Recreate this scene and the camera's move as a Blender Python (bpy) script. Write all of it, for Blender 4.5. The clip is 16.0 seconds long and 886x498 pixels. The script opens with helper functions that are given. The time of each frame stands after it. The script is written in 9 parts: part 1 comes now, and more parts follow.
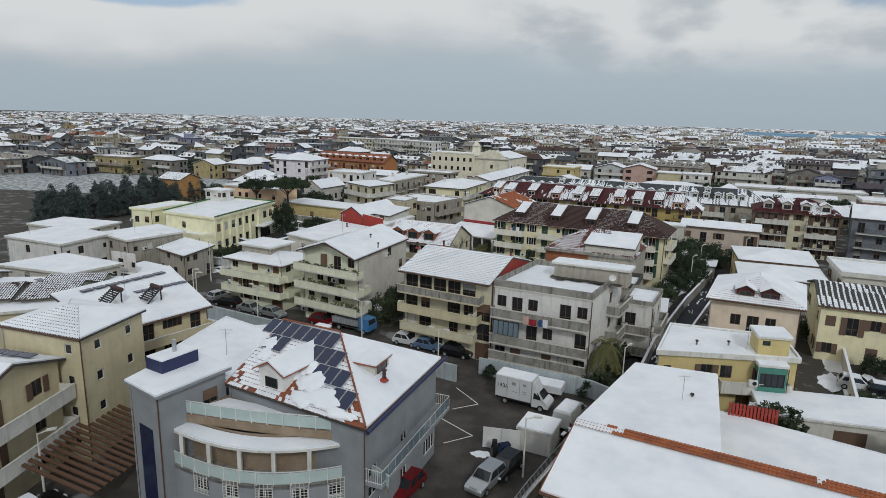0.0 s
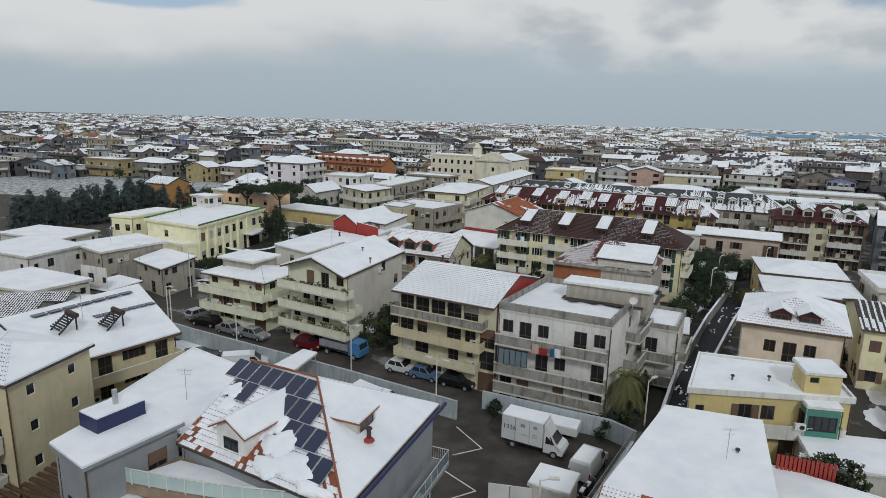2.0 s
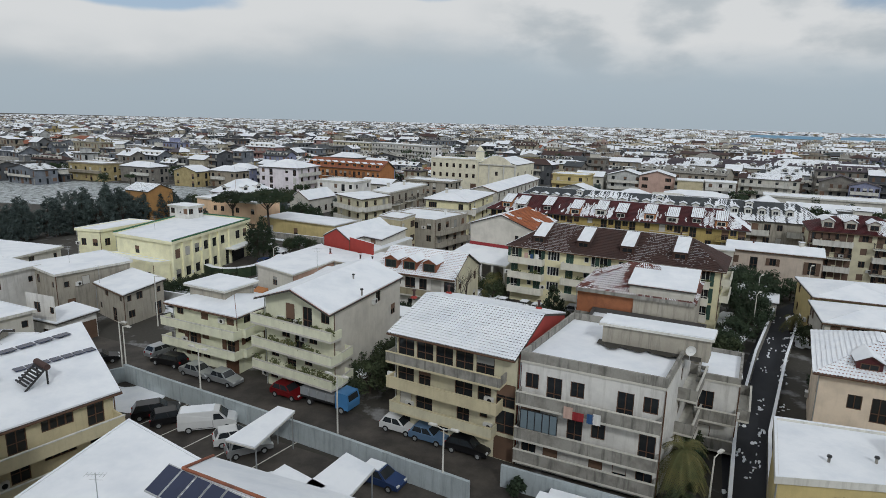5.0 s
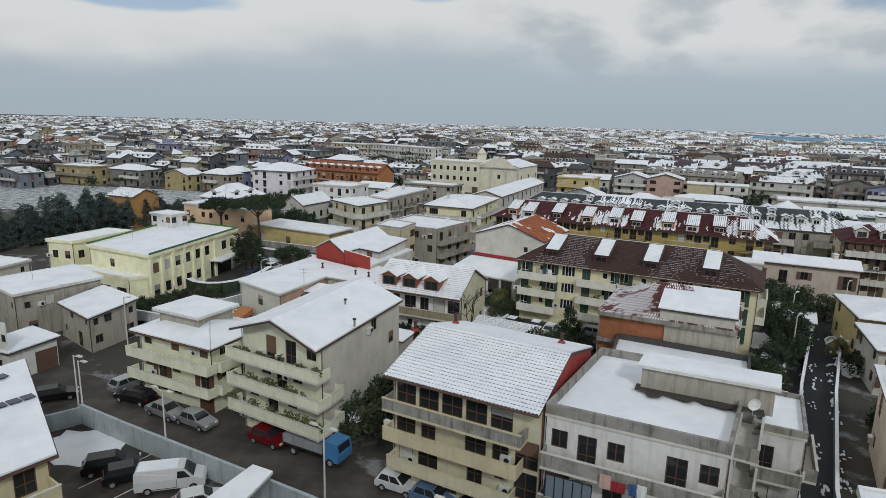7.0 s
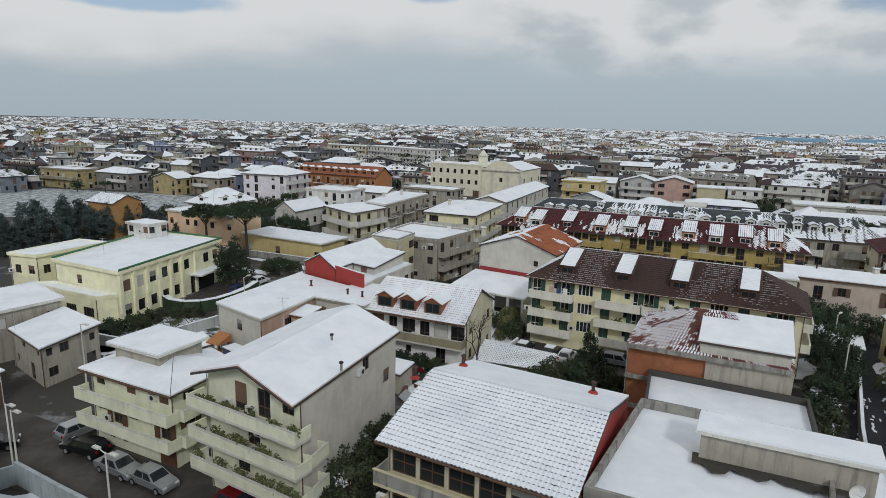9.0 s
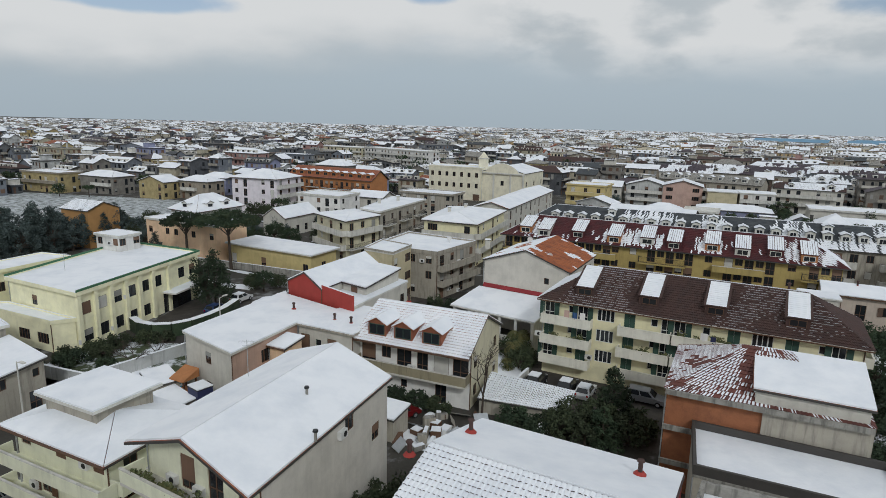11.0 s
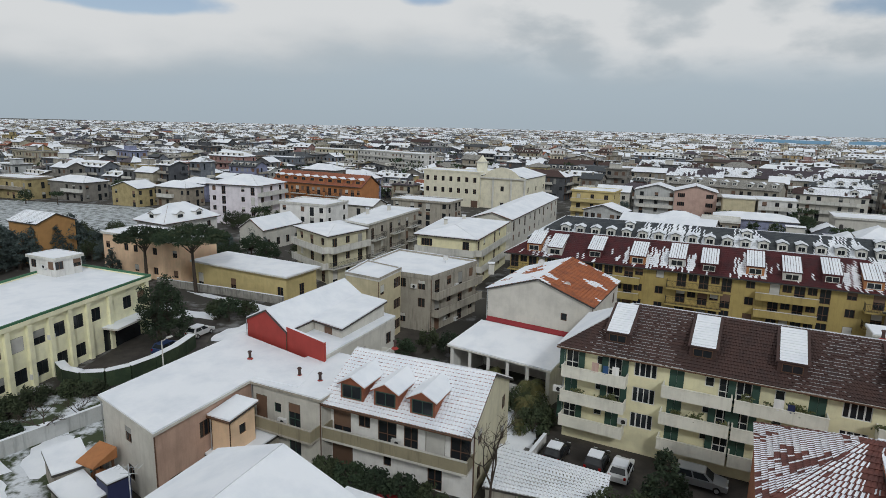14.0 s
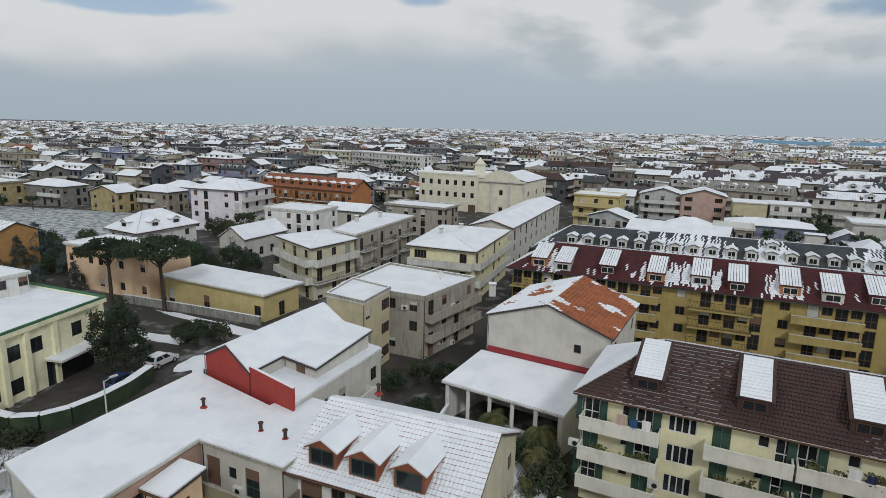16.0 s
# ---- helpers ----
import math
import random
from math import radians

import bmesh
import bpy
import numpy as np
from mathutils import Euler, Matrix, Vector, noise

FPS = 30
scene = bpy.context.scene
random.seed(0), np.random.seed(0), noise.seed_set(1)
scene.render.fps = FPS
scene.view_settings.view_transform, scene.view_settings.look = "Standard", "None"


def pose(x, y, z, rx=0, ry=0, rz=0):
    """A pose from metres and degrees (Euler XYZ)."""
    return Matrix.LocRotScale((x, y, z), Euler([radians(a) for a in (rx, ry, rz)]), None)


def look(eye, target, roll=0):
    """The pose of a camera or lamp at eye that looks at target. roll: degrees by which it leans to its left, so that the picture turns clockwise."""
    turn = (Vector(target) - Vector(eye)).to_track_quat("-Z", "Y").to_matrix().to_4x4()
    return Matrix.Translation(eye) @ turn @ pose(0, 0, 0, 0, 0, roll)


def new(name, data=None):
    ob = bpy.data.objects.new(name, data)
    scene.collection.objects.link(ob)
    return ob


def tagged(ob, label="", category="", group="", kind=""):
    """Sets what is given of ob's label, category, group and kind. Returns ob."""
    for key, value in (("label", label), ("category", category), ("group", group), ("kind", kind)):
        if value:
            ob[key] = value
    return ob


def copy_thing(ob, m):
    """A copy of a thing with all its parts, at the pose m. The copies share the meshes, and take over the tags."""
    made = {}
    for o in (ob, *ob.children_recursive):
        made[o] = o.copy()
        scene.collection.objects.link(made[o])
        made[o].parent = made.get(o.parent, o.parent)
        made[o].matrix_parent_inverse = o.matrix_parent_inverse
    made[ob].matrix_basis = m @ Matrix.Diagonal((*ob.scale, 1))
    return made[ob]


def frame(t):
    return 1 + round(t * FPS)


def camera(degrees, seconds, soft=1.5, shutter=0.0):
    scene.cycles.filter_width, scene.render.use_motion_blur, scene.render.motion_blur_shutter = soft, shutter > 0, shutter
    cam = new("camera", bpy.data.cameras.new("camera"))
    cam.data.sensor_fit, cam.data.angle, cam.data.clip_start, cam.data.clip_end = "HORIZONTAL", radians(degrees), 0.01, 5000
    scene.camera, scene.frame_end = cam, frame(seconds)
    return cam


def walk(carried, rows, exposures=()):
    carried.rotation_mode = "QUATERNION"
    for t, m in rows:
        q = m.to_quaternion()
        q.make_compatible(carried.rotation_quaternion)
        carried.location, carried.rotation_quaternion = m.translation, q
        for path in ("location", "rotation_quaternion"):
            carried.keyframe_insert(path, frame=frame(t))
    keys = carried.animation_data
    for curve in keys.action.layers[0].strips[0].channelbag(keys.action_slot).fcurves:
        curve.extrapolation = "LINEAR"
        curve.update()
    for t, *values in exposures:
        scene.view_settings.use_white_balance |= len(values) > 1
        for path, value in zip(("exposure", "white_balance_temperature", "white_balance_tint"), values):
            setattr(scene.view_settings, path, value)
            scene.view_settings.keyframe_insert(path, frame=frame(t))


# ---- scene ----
cam = camera(72.5, 16.0, soft=0.55)
PATH = [
    (0, pose(1.634, -0.052, 27.994, 77.732, 0, 0.371) @ pose(0, 0, 0, 0, 0, 1.459)),
    (1, pose(1.756, 3.872, 28.056, 77.776, 0, 0.391) @ pose(0, 0, 0, 0, 0, 1.449)),
    (2, pose(1.694, 7.882, 28.113, 77.821, 0, 0.399) @ pose(0, 0, 0, 0, 0, 1.439)),
    (3, pose(1.497, 11.978, 28.166, 77.865, 0, 0.397) @ pose(0, 0, 0, 0, 0, 1.428)),
    (4, pose(1.210, 16.162, 28.215, 77.910, 0, 0.385) @ pose(0, 0, 0, 0, 0, 1.418)),
    (5, pose(0.872, 20.436, 28.259, 77.954, 0, 0.361) @ pose(0, 0, 0, 0, 0, 1.408)),
    (6, pose(0.517, 24.805, 28.299, 77.999, 0, 0.327) @ pose(0, 0, 0, 0, 0, 1.397)),
    (7, pose(0.175, 29.274, 28.334, 78.043, 0, 0.282) @ pose(0, 0, 0, 0, 0, 1.387)),
    (8, pose(-0.131, 33.844, 28.364, 78.087, 0, 0.227) @ pose(0, 0, 0, 0, 0, 1.377)),
    (9, pose(-0.383, 38.514, 28.390, 78.132, 0, 0.160) @ pose(0, 0, 0, 0, 0, 1.367)),
    (10, pose(-0.569, 43.277, 28.412, 78.176, 0, 0.083) @ pose(0, 0, 0, 0, 0, 1.356)),
    (11, pose(-0.680, 48.123, 28.429, 78.221, 0, -0.004) @ pose(0, 0, 0, 0, 0, 1.346)),
    (12, pose(-0.714, 53.031, 28.442, 78.265, 0, -0.103) @ pose(0, 0, 0, 0, 0, 1.336)),
    (13, pose(-0.675, 57.973, 28.450, 78.309, 0, -0.212) @ pose(0, 0, 0, 0, 0, 1.325)),
    (14, pose(-0.571, 62.912, 28.454, 78.354, 0, -0.332) @ pose(0, 0, 0, 0, 0, 1.315)),
    (15, pose(-0.415, 67.798, 28.453, 78.398, 0, -0.462) @ pose(0, 0, 0, 0, 0, 1.305)),
    (16, pose(-0.227, 72.569, 28.448, 78.443, 0, -0.604) @ pose(0, 0, 0, 0, 0, 1.294)),
]
walk(cam, PATH)

# ---- world and light ----
world = bpy.data.worlds.new("sky")
scene.world = world
world.use_nodes = True
wt = world.node_tree
wt.nodes.clear()


def nd(tree, kind, **kw):
    n = tree.nodes.new(kind)
    for k, v in kw.items():
        if k in n.inputs:
            n.inputs[k].default_value = v
    return n


SUN_AZ, SUN_EL = 166.0, 36.0      # compass-like, from +y clockwise; height in degrees
w_out = nd(wt, "ShaderNodeOutputWorld")
w_bg = nd(wt, "ShaderNodeBackground", Strength=1.0)
w_sky = nd(wt, "ShaderNodeTexSky")
w_sky.sky_type, w_sky.sun_disc = "NISHITA", False
w_sky.sun_elevation, w_sky.sun_rotation = radians(SUN_EL), radians(SUN_AZ)
w_sky.air_density, w_sky.dust_density, w_sky.ozone_density = 1.0, 0.3, 4.0
w_skys = nd(wt, "ShaderNodeVectorMath")
w_skys.operation = "SCALE"
w_skys.inputs["Scale"].default_value = 0.10
wt.links.new(w_sky.outputs[0], w_skys.inputs[0])
w_co = nd(wt, "ShaderNodeTexCoord")
w_sep = nd(wt, "ShaderNodeSeparateXYZ")
wt.links.new(w_co.outputs["Generated"], w_sep.inputs[0])


def wmath(op, a, b, c=None):
    n = nd(wt, "ShaderNodeMath")
    n.operation = op
    for k, v in enumerate((a, b) if c is None else (a, b, c)):
        if isinstance(v, (int, float)):
            n.inputs[k].default_value = v
        else:
            wt.links.new(v, n.inputs[k])
    return n.outputs[0]


def wrange(v, a, b, c=0.0, d=1.0):
    n = nd(wt, "ShaderNodeMapRange")
    n.interpolation_type = "SMOOTHSTEP"
    for k, x in zip(("From Min", "From Max", "To Min", "To Max"), (a, b, c, d)):
        n.inputs[k].default_value = x
    wt.links.new(v, n.inputs["Value"])
    return n.outputs[0]


def wnoise(scale, detail, sx, sz, off):
    m = nd(wt, "ShaderNodeMapping")
    m.inputs["Scale"].default_value, m.inputs["Location"].default_value = (sx, sx, sz), off
    wt.links.new(w_co.outputs["Generated"], m.inputs["Vector"])
    n = nd(wt, "ShaderNodeTexNoise", Scale=scale, Detail=detail, Roughness=0.5)
    wt.links.new(m.outputs[0], n.inputs["Vector"])
    return n.outputs[0]


height, side = w_sep.outputs[2], w_sep.outputs[0]
puffs = wnoise(4.2, 7.0, 1.0, 2.6, (0.3, 0.1, 0.0))        # outline of the cloud bank
shade_ = wnoise(5.0, 7.0, 1.0, 2.6, (1.7, 0.4, 0.2))       # light and grey within it
lumps = wnoise(7.5, 6.0, 1.0, 2.2, (4.1, 1.3, 0.6))        # brighter heads in the thinner cloud
gaps = wnoise(2.0, 4.0, 1.0, 2.0, (2.63, 0.2, 0.0))        # blue openings high up
base_ = wmath("ADD", wrange(side, -0.62, 0.0, 0.050, 0.096), wrange(side, 0.05, 0.35, 0.0, -0.018))
lifted = wmath("ADD", wmath("SUBTRACT", height, base_), wmath("MULTIPLY", wmath("SUBTRACT", puffs, 0.5), 0.075))
bank = wrange(lifted, -0.03, 0.04)


def hole(cx, ch, rx, rh):
    """A ragged blue opening in the cloud round one direction."""
    ex = wmath("DIVIDE", wmath("SUBTRACT", side, cx), rx)
    eh = wmath("DIVIDE", wmath("SUBTRACT", height, ch), rh)
    e = wmath("ADD", wmath("MULTIPLY", ex, ex), wmath("MULTIPLY", eh, eh))
    e = wmath("ADD", e, wmath("ADD", wmath("MULTIPLY", wmath("SUBTRACT", puffs, 0.5), 2.4), wmath("MULTIPLY", wmath("SUBTRACT", lumps, 0.5), 3.0)))
    return wrange(e, 0.2, 1.3, 0.7, 0.0)


high = wmath("MULTIPLY", wrange(gaps, 0.53, 0.63), wrange(height, 0.21, 0.27))
openings = wmath("MAXIMUM", wmath("MAXIMUM", high, hole(-0.43, 0.160, 0.12, 0.018)), wmath("MAXIMUM", hole(-0.03, 0.19, 0.05, 0.016), hole(0.56, 0.165, 0.07, 0.022)))
w_cl = wmath("MULTIPLY", bank, wmath("SUBTRACT", 1.0, openings))
thick = wrange(wmath("ADD", lifted, wmath("MULTIPLY", wmath("SUBTRACT", shade_, 0.5), 0.085)), -0.03, 0.075)
thin = wmath("MULTIPLY", wrange(lumps, 0.36, 0.62), 0.78)
east = wrange(side, 0.0, 0.14)
w_lit = wmath("ADD", wmath("MULTIPLY", thick, wmath("SUBTRACT", 1.0, wmath("MULTIPLY", east, 0.72))), wmath("MULTIPLY", thin, east))
w_cc = nd(wt, "ShaderNodeValToRGB")
w_cc.color_ramp.elements[0].position, w_cc.color_ramp.elements[0].color = 0.0, (0.52, 0.595, 0.65, 1)
w_cc.color_ramp.elements[1].position, w_cc.color_ramp.elements[1].color = 1.0, (0.90, 0.925, 0.94, 1)
wt.links.new(w_lit, w_cc.inputs[0])
# grey-blue veil of distant cloud low over the horizon
w_vr = nd(wt, "ShaderNodeValToRGB")
w_vr.color_ramp.elements[0].position, w_vr.color_ramp.elements[0].color = 0.0, (0.49, 0.585, 0.66, 1)
w_vr.color_ramp.elements[1].position, w_vr.color_ramp.elements[1].color = 0.10, (0.55, 0.655, 0.735, 1)
wt.links.new(height, w_vr.inputs[0])
w_m1 = nd(wt, "ShaderNodeMixRGB")
wt.links.new(wrange(height, 0.10, 0.14, 1.0, 0.0), w_m1.inputs[0])
wt.links.new(w_skys.outputs[0], w_m1.inputs[1])
wt.links.new(w_vr.outputs[0], w_m1.inputs[2])
w_m2 = nd(wt, "ShaderNodeMixRGB")
wt.links.new(w_cl, w_m2.inputs[0])
wt.links.new(w_m1.outputs[0], w_m2.inputs[1])
wt.links.new(w_cc.outputs[0], w_m2.inputs[2])
wt.links.new(w_m2.outputs[0], w_bg.inputs[0])
wt.links.new(w_bg.outputs[0], w_out.inputs[0])

sun_data = bpy.data.lights.new("sun", "SUN")
sun_data.energy, sun_data.angle, sun_data.color = 1.45, radians(8), (0.95, 0.97, 0.97)
sun = new("sun", sun_data)
_a, _e = radians(SUN_AZ), radians(SUN_EL)
sun.matrix_world = look((math.sin(_a) * math.cos(_e) * 300, math.cos(_a) * math.cos(_e) * 300, math.sin(_e) * 300), (0, 0, 0))
scene.view_settings.exposure = -0.45


# ---- materials ----
def material(name, rgb, rough=0.8, rgb2=None, scale=0.6, grain=14.0, amount=0.10, metal=0.0, bump=0.15, streak=0.00, stain=None, rand=0.0, lo=0.42, hi=0.66):
    """Base colour varied at two sizes, optional downward streaks and stains of a second colour, fine relief."""
    m = bpy.data.materials.new(name)
    m.use_nodes = True
    t = m.node_tree
    b = t.nodes["Principled BSDF"]
    b.inputs["Roughness"].default_value, b.inputs["Metallic"].default_value = rough, metal
    geo = nd(t, "ShaderNodeNewGeometry")
    n1 = nd(t, "ShaderNodeTexNoise", Scale=scale, Detail=5.0, Roughness=0.6)
    n2 = nd(t, "ShaderNodeTexNoise", Scale=grain, Detail=3.0, Roughness=0.6)
    t.links.new(geo.outputs["Position"], n1.inputs["Vector"])
    t.links.new(geo.outputs["Position"], n2.inputs["Vector"])
    mr = nd(t, "ShaderNodeMapRange")
    mr.inputs["From Min"].default_value, mr.inputs["From Max"].default_value = lo, hi
    t.links.new(n1.outputs[0], mr.inputs["Value"])
    mix = nd(t, "ShaderNodeMixRGB")
    dark = rgb2 or tuple(c * (1 - amount * 1.6) for c in rgb)
    mix.inputs[1].default_value, mix.inputs[2].default_value = (*rgb, 1), (*dark, 1)
    t.links.new(mr.outputs[0], mix.inputs[0])
    last = mix.outputs[0]
    if streak:
        mp = nd(t, "ShaderNodeMapping")
        mp.inputs["Scale"].default_value = (1.6, 1.6, 0.16)
        t.links.new(geo.outputs["Position"], mp.inputs["Vector"])
        n3 = nd(t, "ShaderNodeTexNoise", Scale=1.4, Detail=5.0, Roughness=0.65)
        t.links.new(mp.outputs[0], n3.inputs["Vector"])
        r3 = nd(t, "ShaderNodeMapRange")
        r3.inputs["From Min"].default_value, r3.inputs["From Max"].default_value = 0.50, 0.70
        r3.inputs["To Max"].default_value = streak
        t.links.new(n3.outputs[0], r3.inputs["Value"])
        m3 = nd(t, "ShaderNodeMixRGB")
        m3.inputs[2].default_value = (*(stain or tuple(c * 0.45 for c in rgb)), 1)
        t.links.new(r3.outputs[0], m3.inputs[0])
        t.links.new(last, m3.inputs[1])
        last = m3.outputs[0]
    ov = nd(t, "ShaderNodeMixRGB")
    ov.blend_type = "OVERLAY"
    ov.inputs[0].default_value = amount
    t.links.new(last, ov.inputs[1])
    t.links.new(n2.outputs[0], ov.inputs[2])
    last = ov.outputs[0]
    if rand:
        oi = nd(t, "ShaderNodeObjectInfo")
        hs = nd(t, "ShaderNodeHueSaturation")
        rr = nd(t, "ShaderNodeMapRange")
        rr.inputs["To Min"].default_value, rr.inputs["To Max"].default_value = 1 - rand, 1 + rand
        t.links.new(oi.outputs["Random"], rr.inputs["Value"])
        t.links.new(rr.outputs[0], hs.inputs["Value"])
        t.links.new(last, hs.inputs["Color"])
        last = hs.outputs[0]
    t.links.new(last, b.inputs["Base Color"])
    if bump:
        bp = nd(t, "ShaderNodeBump", Strength=bump, Distance=0.03)
        t.links.new(n2.outputs[0], bp.inputs["Height"])
        t.links.new(bp.outputs[0], b.inputs["Normal"])
    return m


SNOW = material("snow", (0.84, 0.865, 0.895), 0.75, (0.74, 0.775, 0.82), 0.35, 1.6, 0.12, bump=1.0)
FIELDM = material("field_snow", (0.50, 0.54, 0.56), 0.85, (0.13, 0.14, 0.13), 0.55, 3.0, 0.45, bump=0.5, lo=0.40, hi=0.62)
SNOWG = material("thin_snow", (0.72, 0.75, 0.78), 0.8, (0.16, 0.16, 0.15), 0.5, 9.0, 0.15, bump=0.4, lo=0.46, hi=0.58)
CREAM = material("cream_plaster", (0.62, 0.58, 0.42), 0.85, streak=0.21)
YELLOW = material("yellow_plaster", (0.60, 0.49, 0.23), 0.85, streak=0.18)
PALEY = material("pale_yellow_plaster", (0.80, 0.75, 0.50), 0.85, streak=0.12)
SAND = material("sand_plaster", (0.60, 0.53, 0.35), 0.85, streak=0.21)
GREENP = material("grey_green_plaster", (0.76, 0.765, 0.59), 0.85, streak=0.17, stain=(0.3, 0.3, 0.23))
WHITEP = material("white_plaster", (0.70, 0.69, 0.66), 0.85, streak=0.4, stain=(0.30, 0.28, 0.25))
OFFW = material("off_white_plaster", (0.60, 0.58, 0.52), 0.85, streak=0.24, stain=(0.28, 0.26, 0.22))
GREYP = material("grey_render", (0.27, 0.285, 0.30), 0.8, streak=0.09)
BEIGE = material("grey_beige_plaster", (0.40, 0.37, 0.31), 0.9, streak=0.75, stain=(0.16, 0.15, 0.13))
PINKP = material("pink_plaster", (0.55, 0.38, 0.32), 0.85, streak=0.18)
PEACH = material("peach_plaster", (0.82, 0.58, 0.38), 0.85, streak=0.18)
OCHRE = material("ochre_plaster", (0.44, 0.24, 0.09), 0.9, streak=0.18)
ORANGEP = material("orange_plaster", (0.44, 0.185, 0.07), 0.85, streak=0.3)
REDP = material("red_plaster", (0.36, 0.045, 0.035), 0.85, streak=0.15)
TANP = material("tan_pink_plaster", (0.52, 0.35, 0.27), 0.9, streak=0.3)
BRICK = material("bare_brick_infill", (0.34, 0.13, 0.06), 0.9, (0.26, 0.10, 0.05), 1.5, 22.0, 0.3, streak=0.15)
CONC = material("weathered_concrete", (0.31, 0.30, 0.27), 0.9, (0.20, 0.19, 0.17), 0.9, streak=0.95, stain=(0.08, 0.078, 0.07))
WCONC = material("whitewashed_concrete", (0.52, 0.53, 0.52), 0.9, streak=0.55, stain=(0.18, 0.19, 0.185))
GALLP = material("stained_olive_beige_plaster", (0.30, 0.265, 0.175), 0.9, streak=0.6, stain=(0.12, 0.105, 0.07))
MAROON = material("maroon_tile", (0.15, 0.052, 0.04), 0.8, (0.09, 0.035, 0.03), 1.0, 8.0, 0.3)
BALW = material("cream_white_balcony_paint", (0.78, 0.76, 0.66), 0.85, streak=0.25, stain=(0.34, 0.32, 0.26))
TRIM = material("white_trim", (0.66, 0.65, 0.60), 0.8, streak=0.5, stain=(0.26, 0.25, 0.22))
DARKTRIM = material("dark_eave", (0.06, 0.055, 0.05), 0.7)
# town walls, darkened: cloud shade over the town is put into these colours
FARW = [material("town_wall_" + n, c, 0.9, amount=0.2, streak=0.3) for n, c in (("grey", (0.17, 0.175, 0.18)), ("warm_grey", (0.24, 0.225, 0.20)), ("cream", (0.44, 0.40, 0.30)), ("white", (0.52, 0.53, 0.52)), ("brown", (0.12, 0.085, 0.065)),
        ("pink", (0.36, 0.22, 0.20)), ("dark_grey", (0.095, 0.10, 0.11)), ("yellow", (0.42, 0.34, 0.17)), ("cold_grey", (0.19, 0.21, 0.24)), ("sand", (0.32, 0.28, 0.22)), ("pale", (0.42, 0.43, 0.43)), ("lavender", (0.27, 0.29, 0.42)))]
# paler far walls: distance haze and sunlight are put into their colours
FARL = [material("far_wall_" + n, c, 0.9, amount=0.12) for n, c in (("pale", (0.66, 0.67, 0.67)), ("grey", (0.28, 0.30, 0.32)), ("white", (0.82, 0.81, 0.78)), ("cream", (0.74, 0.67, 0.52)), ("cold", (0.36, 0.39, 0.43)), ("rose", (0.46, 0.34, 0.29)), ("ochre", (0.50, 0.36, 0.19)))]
LILAC = material("pale_lilac_plaster", (0.78, 0.73, 0.77), 0.85, streak=0.12)
CLEANW = material("clean_white_plaster", (0.84, 0.83, 0.80), 0.85, streak=0.15)
SCHOOLY = material("bright_pale_yellow_plaster", (0.92, 0.89, 0.62), 0.85, streak=0.08)
BLINDW = material("pale_blind", (0.56, 0.55, 0.51), 0.7)
BLINDG = material("grey_blind", (0.30, 0.30, 0.28), 0.7)
BLINDB = material("brown_blind", (0.17, 0.10, 0.065), 0.7)
PANELB = material("blue_grey_panel_wall", (0.40, 0.45, 0.47), 0.8, streak=0.6, stain=(0.20, 0.23, 0.24))
ROSEP = material("pinkish_cream_plaster", (0.58, 0.49, 0.41), 0.85, streak=0.3)
GABLEP = material("smooth_cream_grey_plaster", (0.62, 0.59, 0.53), 0.88, streak=0.14)
LAWN = material("snowy_lawn", (0.045, 0.06, 0.025), 0.95, (0.66, 0.69, 0.72), 0.35, 5.0, 0.3, bump=0.5, lo=0.47, hi=0.56)
DEEPY = material("deep_yellow_plaster", (0.45, 0.345, 0.125), 0.85, streak=0.4, stain=(0.2, 0.15, 0.07))
PLUM = material("plum_slate", (0.055, 0.042, 0.052), 0.65, (0.085, 0.07, 0.08), 0.8, 8.0, 0.25)
STONEP = material("pale_stone_plaster", (0.80, 0.76, 0.60), 0.88, streak=0.2)
BLUER = material("blue_roof_sheet", (0.10, 0.27, 0.42), 0.5)
TERRA = material("terracotta_tile", (0.30, 0.10, 0.05), 0.85, (0.18, 0.07, 0.045), 1.0, 8.0, 0.3)
ORTILE = material("bright_terracotta_tile", (0.38, 0.12, 0.045), 0.85, (0.24, 0.08, 0.04), 1.0, 8.0, 0.3)
BROWNT = material("brown_tile", (0.066, 0.034, 0.028), 0.8, (0.046, 0.027, 0.024), 1.0, 8.0, 0.3)
DREDT = material("dark_red_sheet_roof", (0.075, 0.010, 0.012), 0.7, (0.045, 0.010, 0.013), 0.8, 6.0, 0.25)
SLATE = material("dark_slate", (0.035, 0.042, 0.05), 0.6, (0.06, 0.068, 0.07), 0.8, 8.0, 0.25)
GREENR = material("green_roof_coating", (0.05, 0.16, 0.08), 0.8)
GLASS = material("dark_window_glass", (0.022, 0.026, 0.03), 0.08, amount=0.1, bump=0.0)
GLASSB = material("pale_reflecting_glass", (0.16, 0.21, 0.24), 0.06, amount=0.1, bump=0.0)
RAILG = material("pale_green_glass", (0.48, 0.58, 0.56), 0.15, amount=0.08, bump=0.0)
WOODF = material("brown_wood_frame", (0.11, 0.055, 0.03), 0.6, scale=6.0)
WHITEF = material("white_frame", (0.70, 0.70, 0.68), 0.5, amount=0.08)
SHUTG = material("green_shutter", (0.025, 0.07, 0.05), 0.6)
SHUTB = material("brown_shutter", (0.12, 0.07, 0.045), 0.65)
DARKM = material("dark_metal", (0.03, 0.03, 0.032), 0.5, metal=0.4, amount=0.1)
GALV = material("galvanised_metal", (0.50, 0.52, 0.53), 0.45, metal=0.6, amount=0.15)
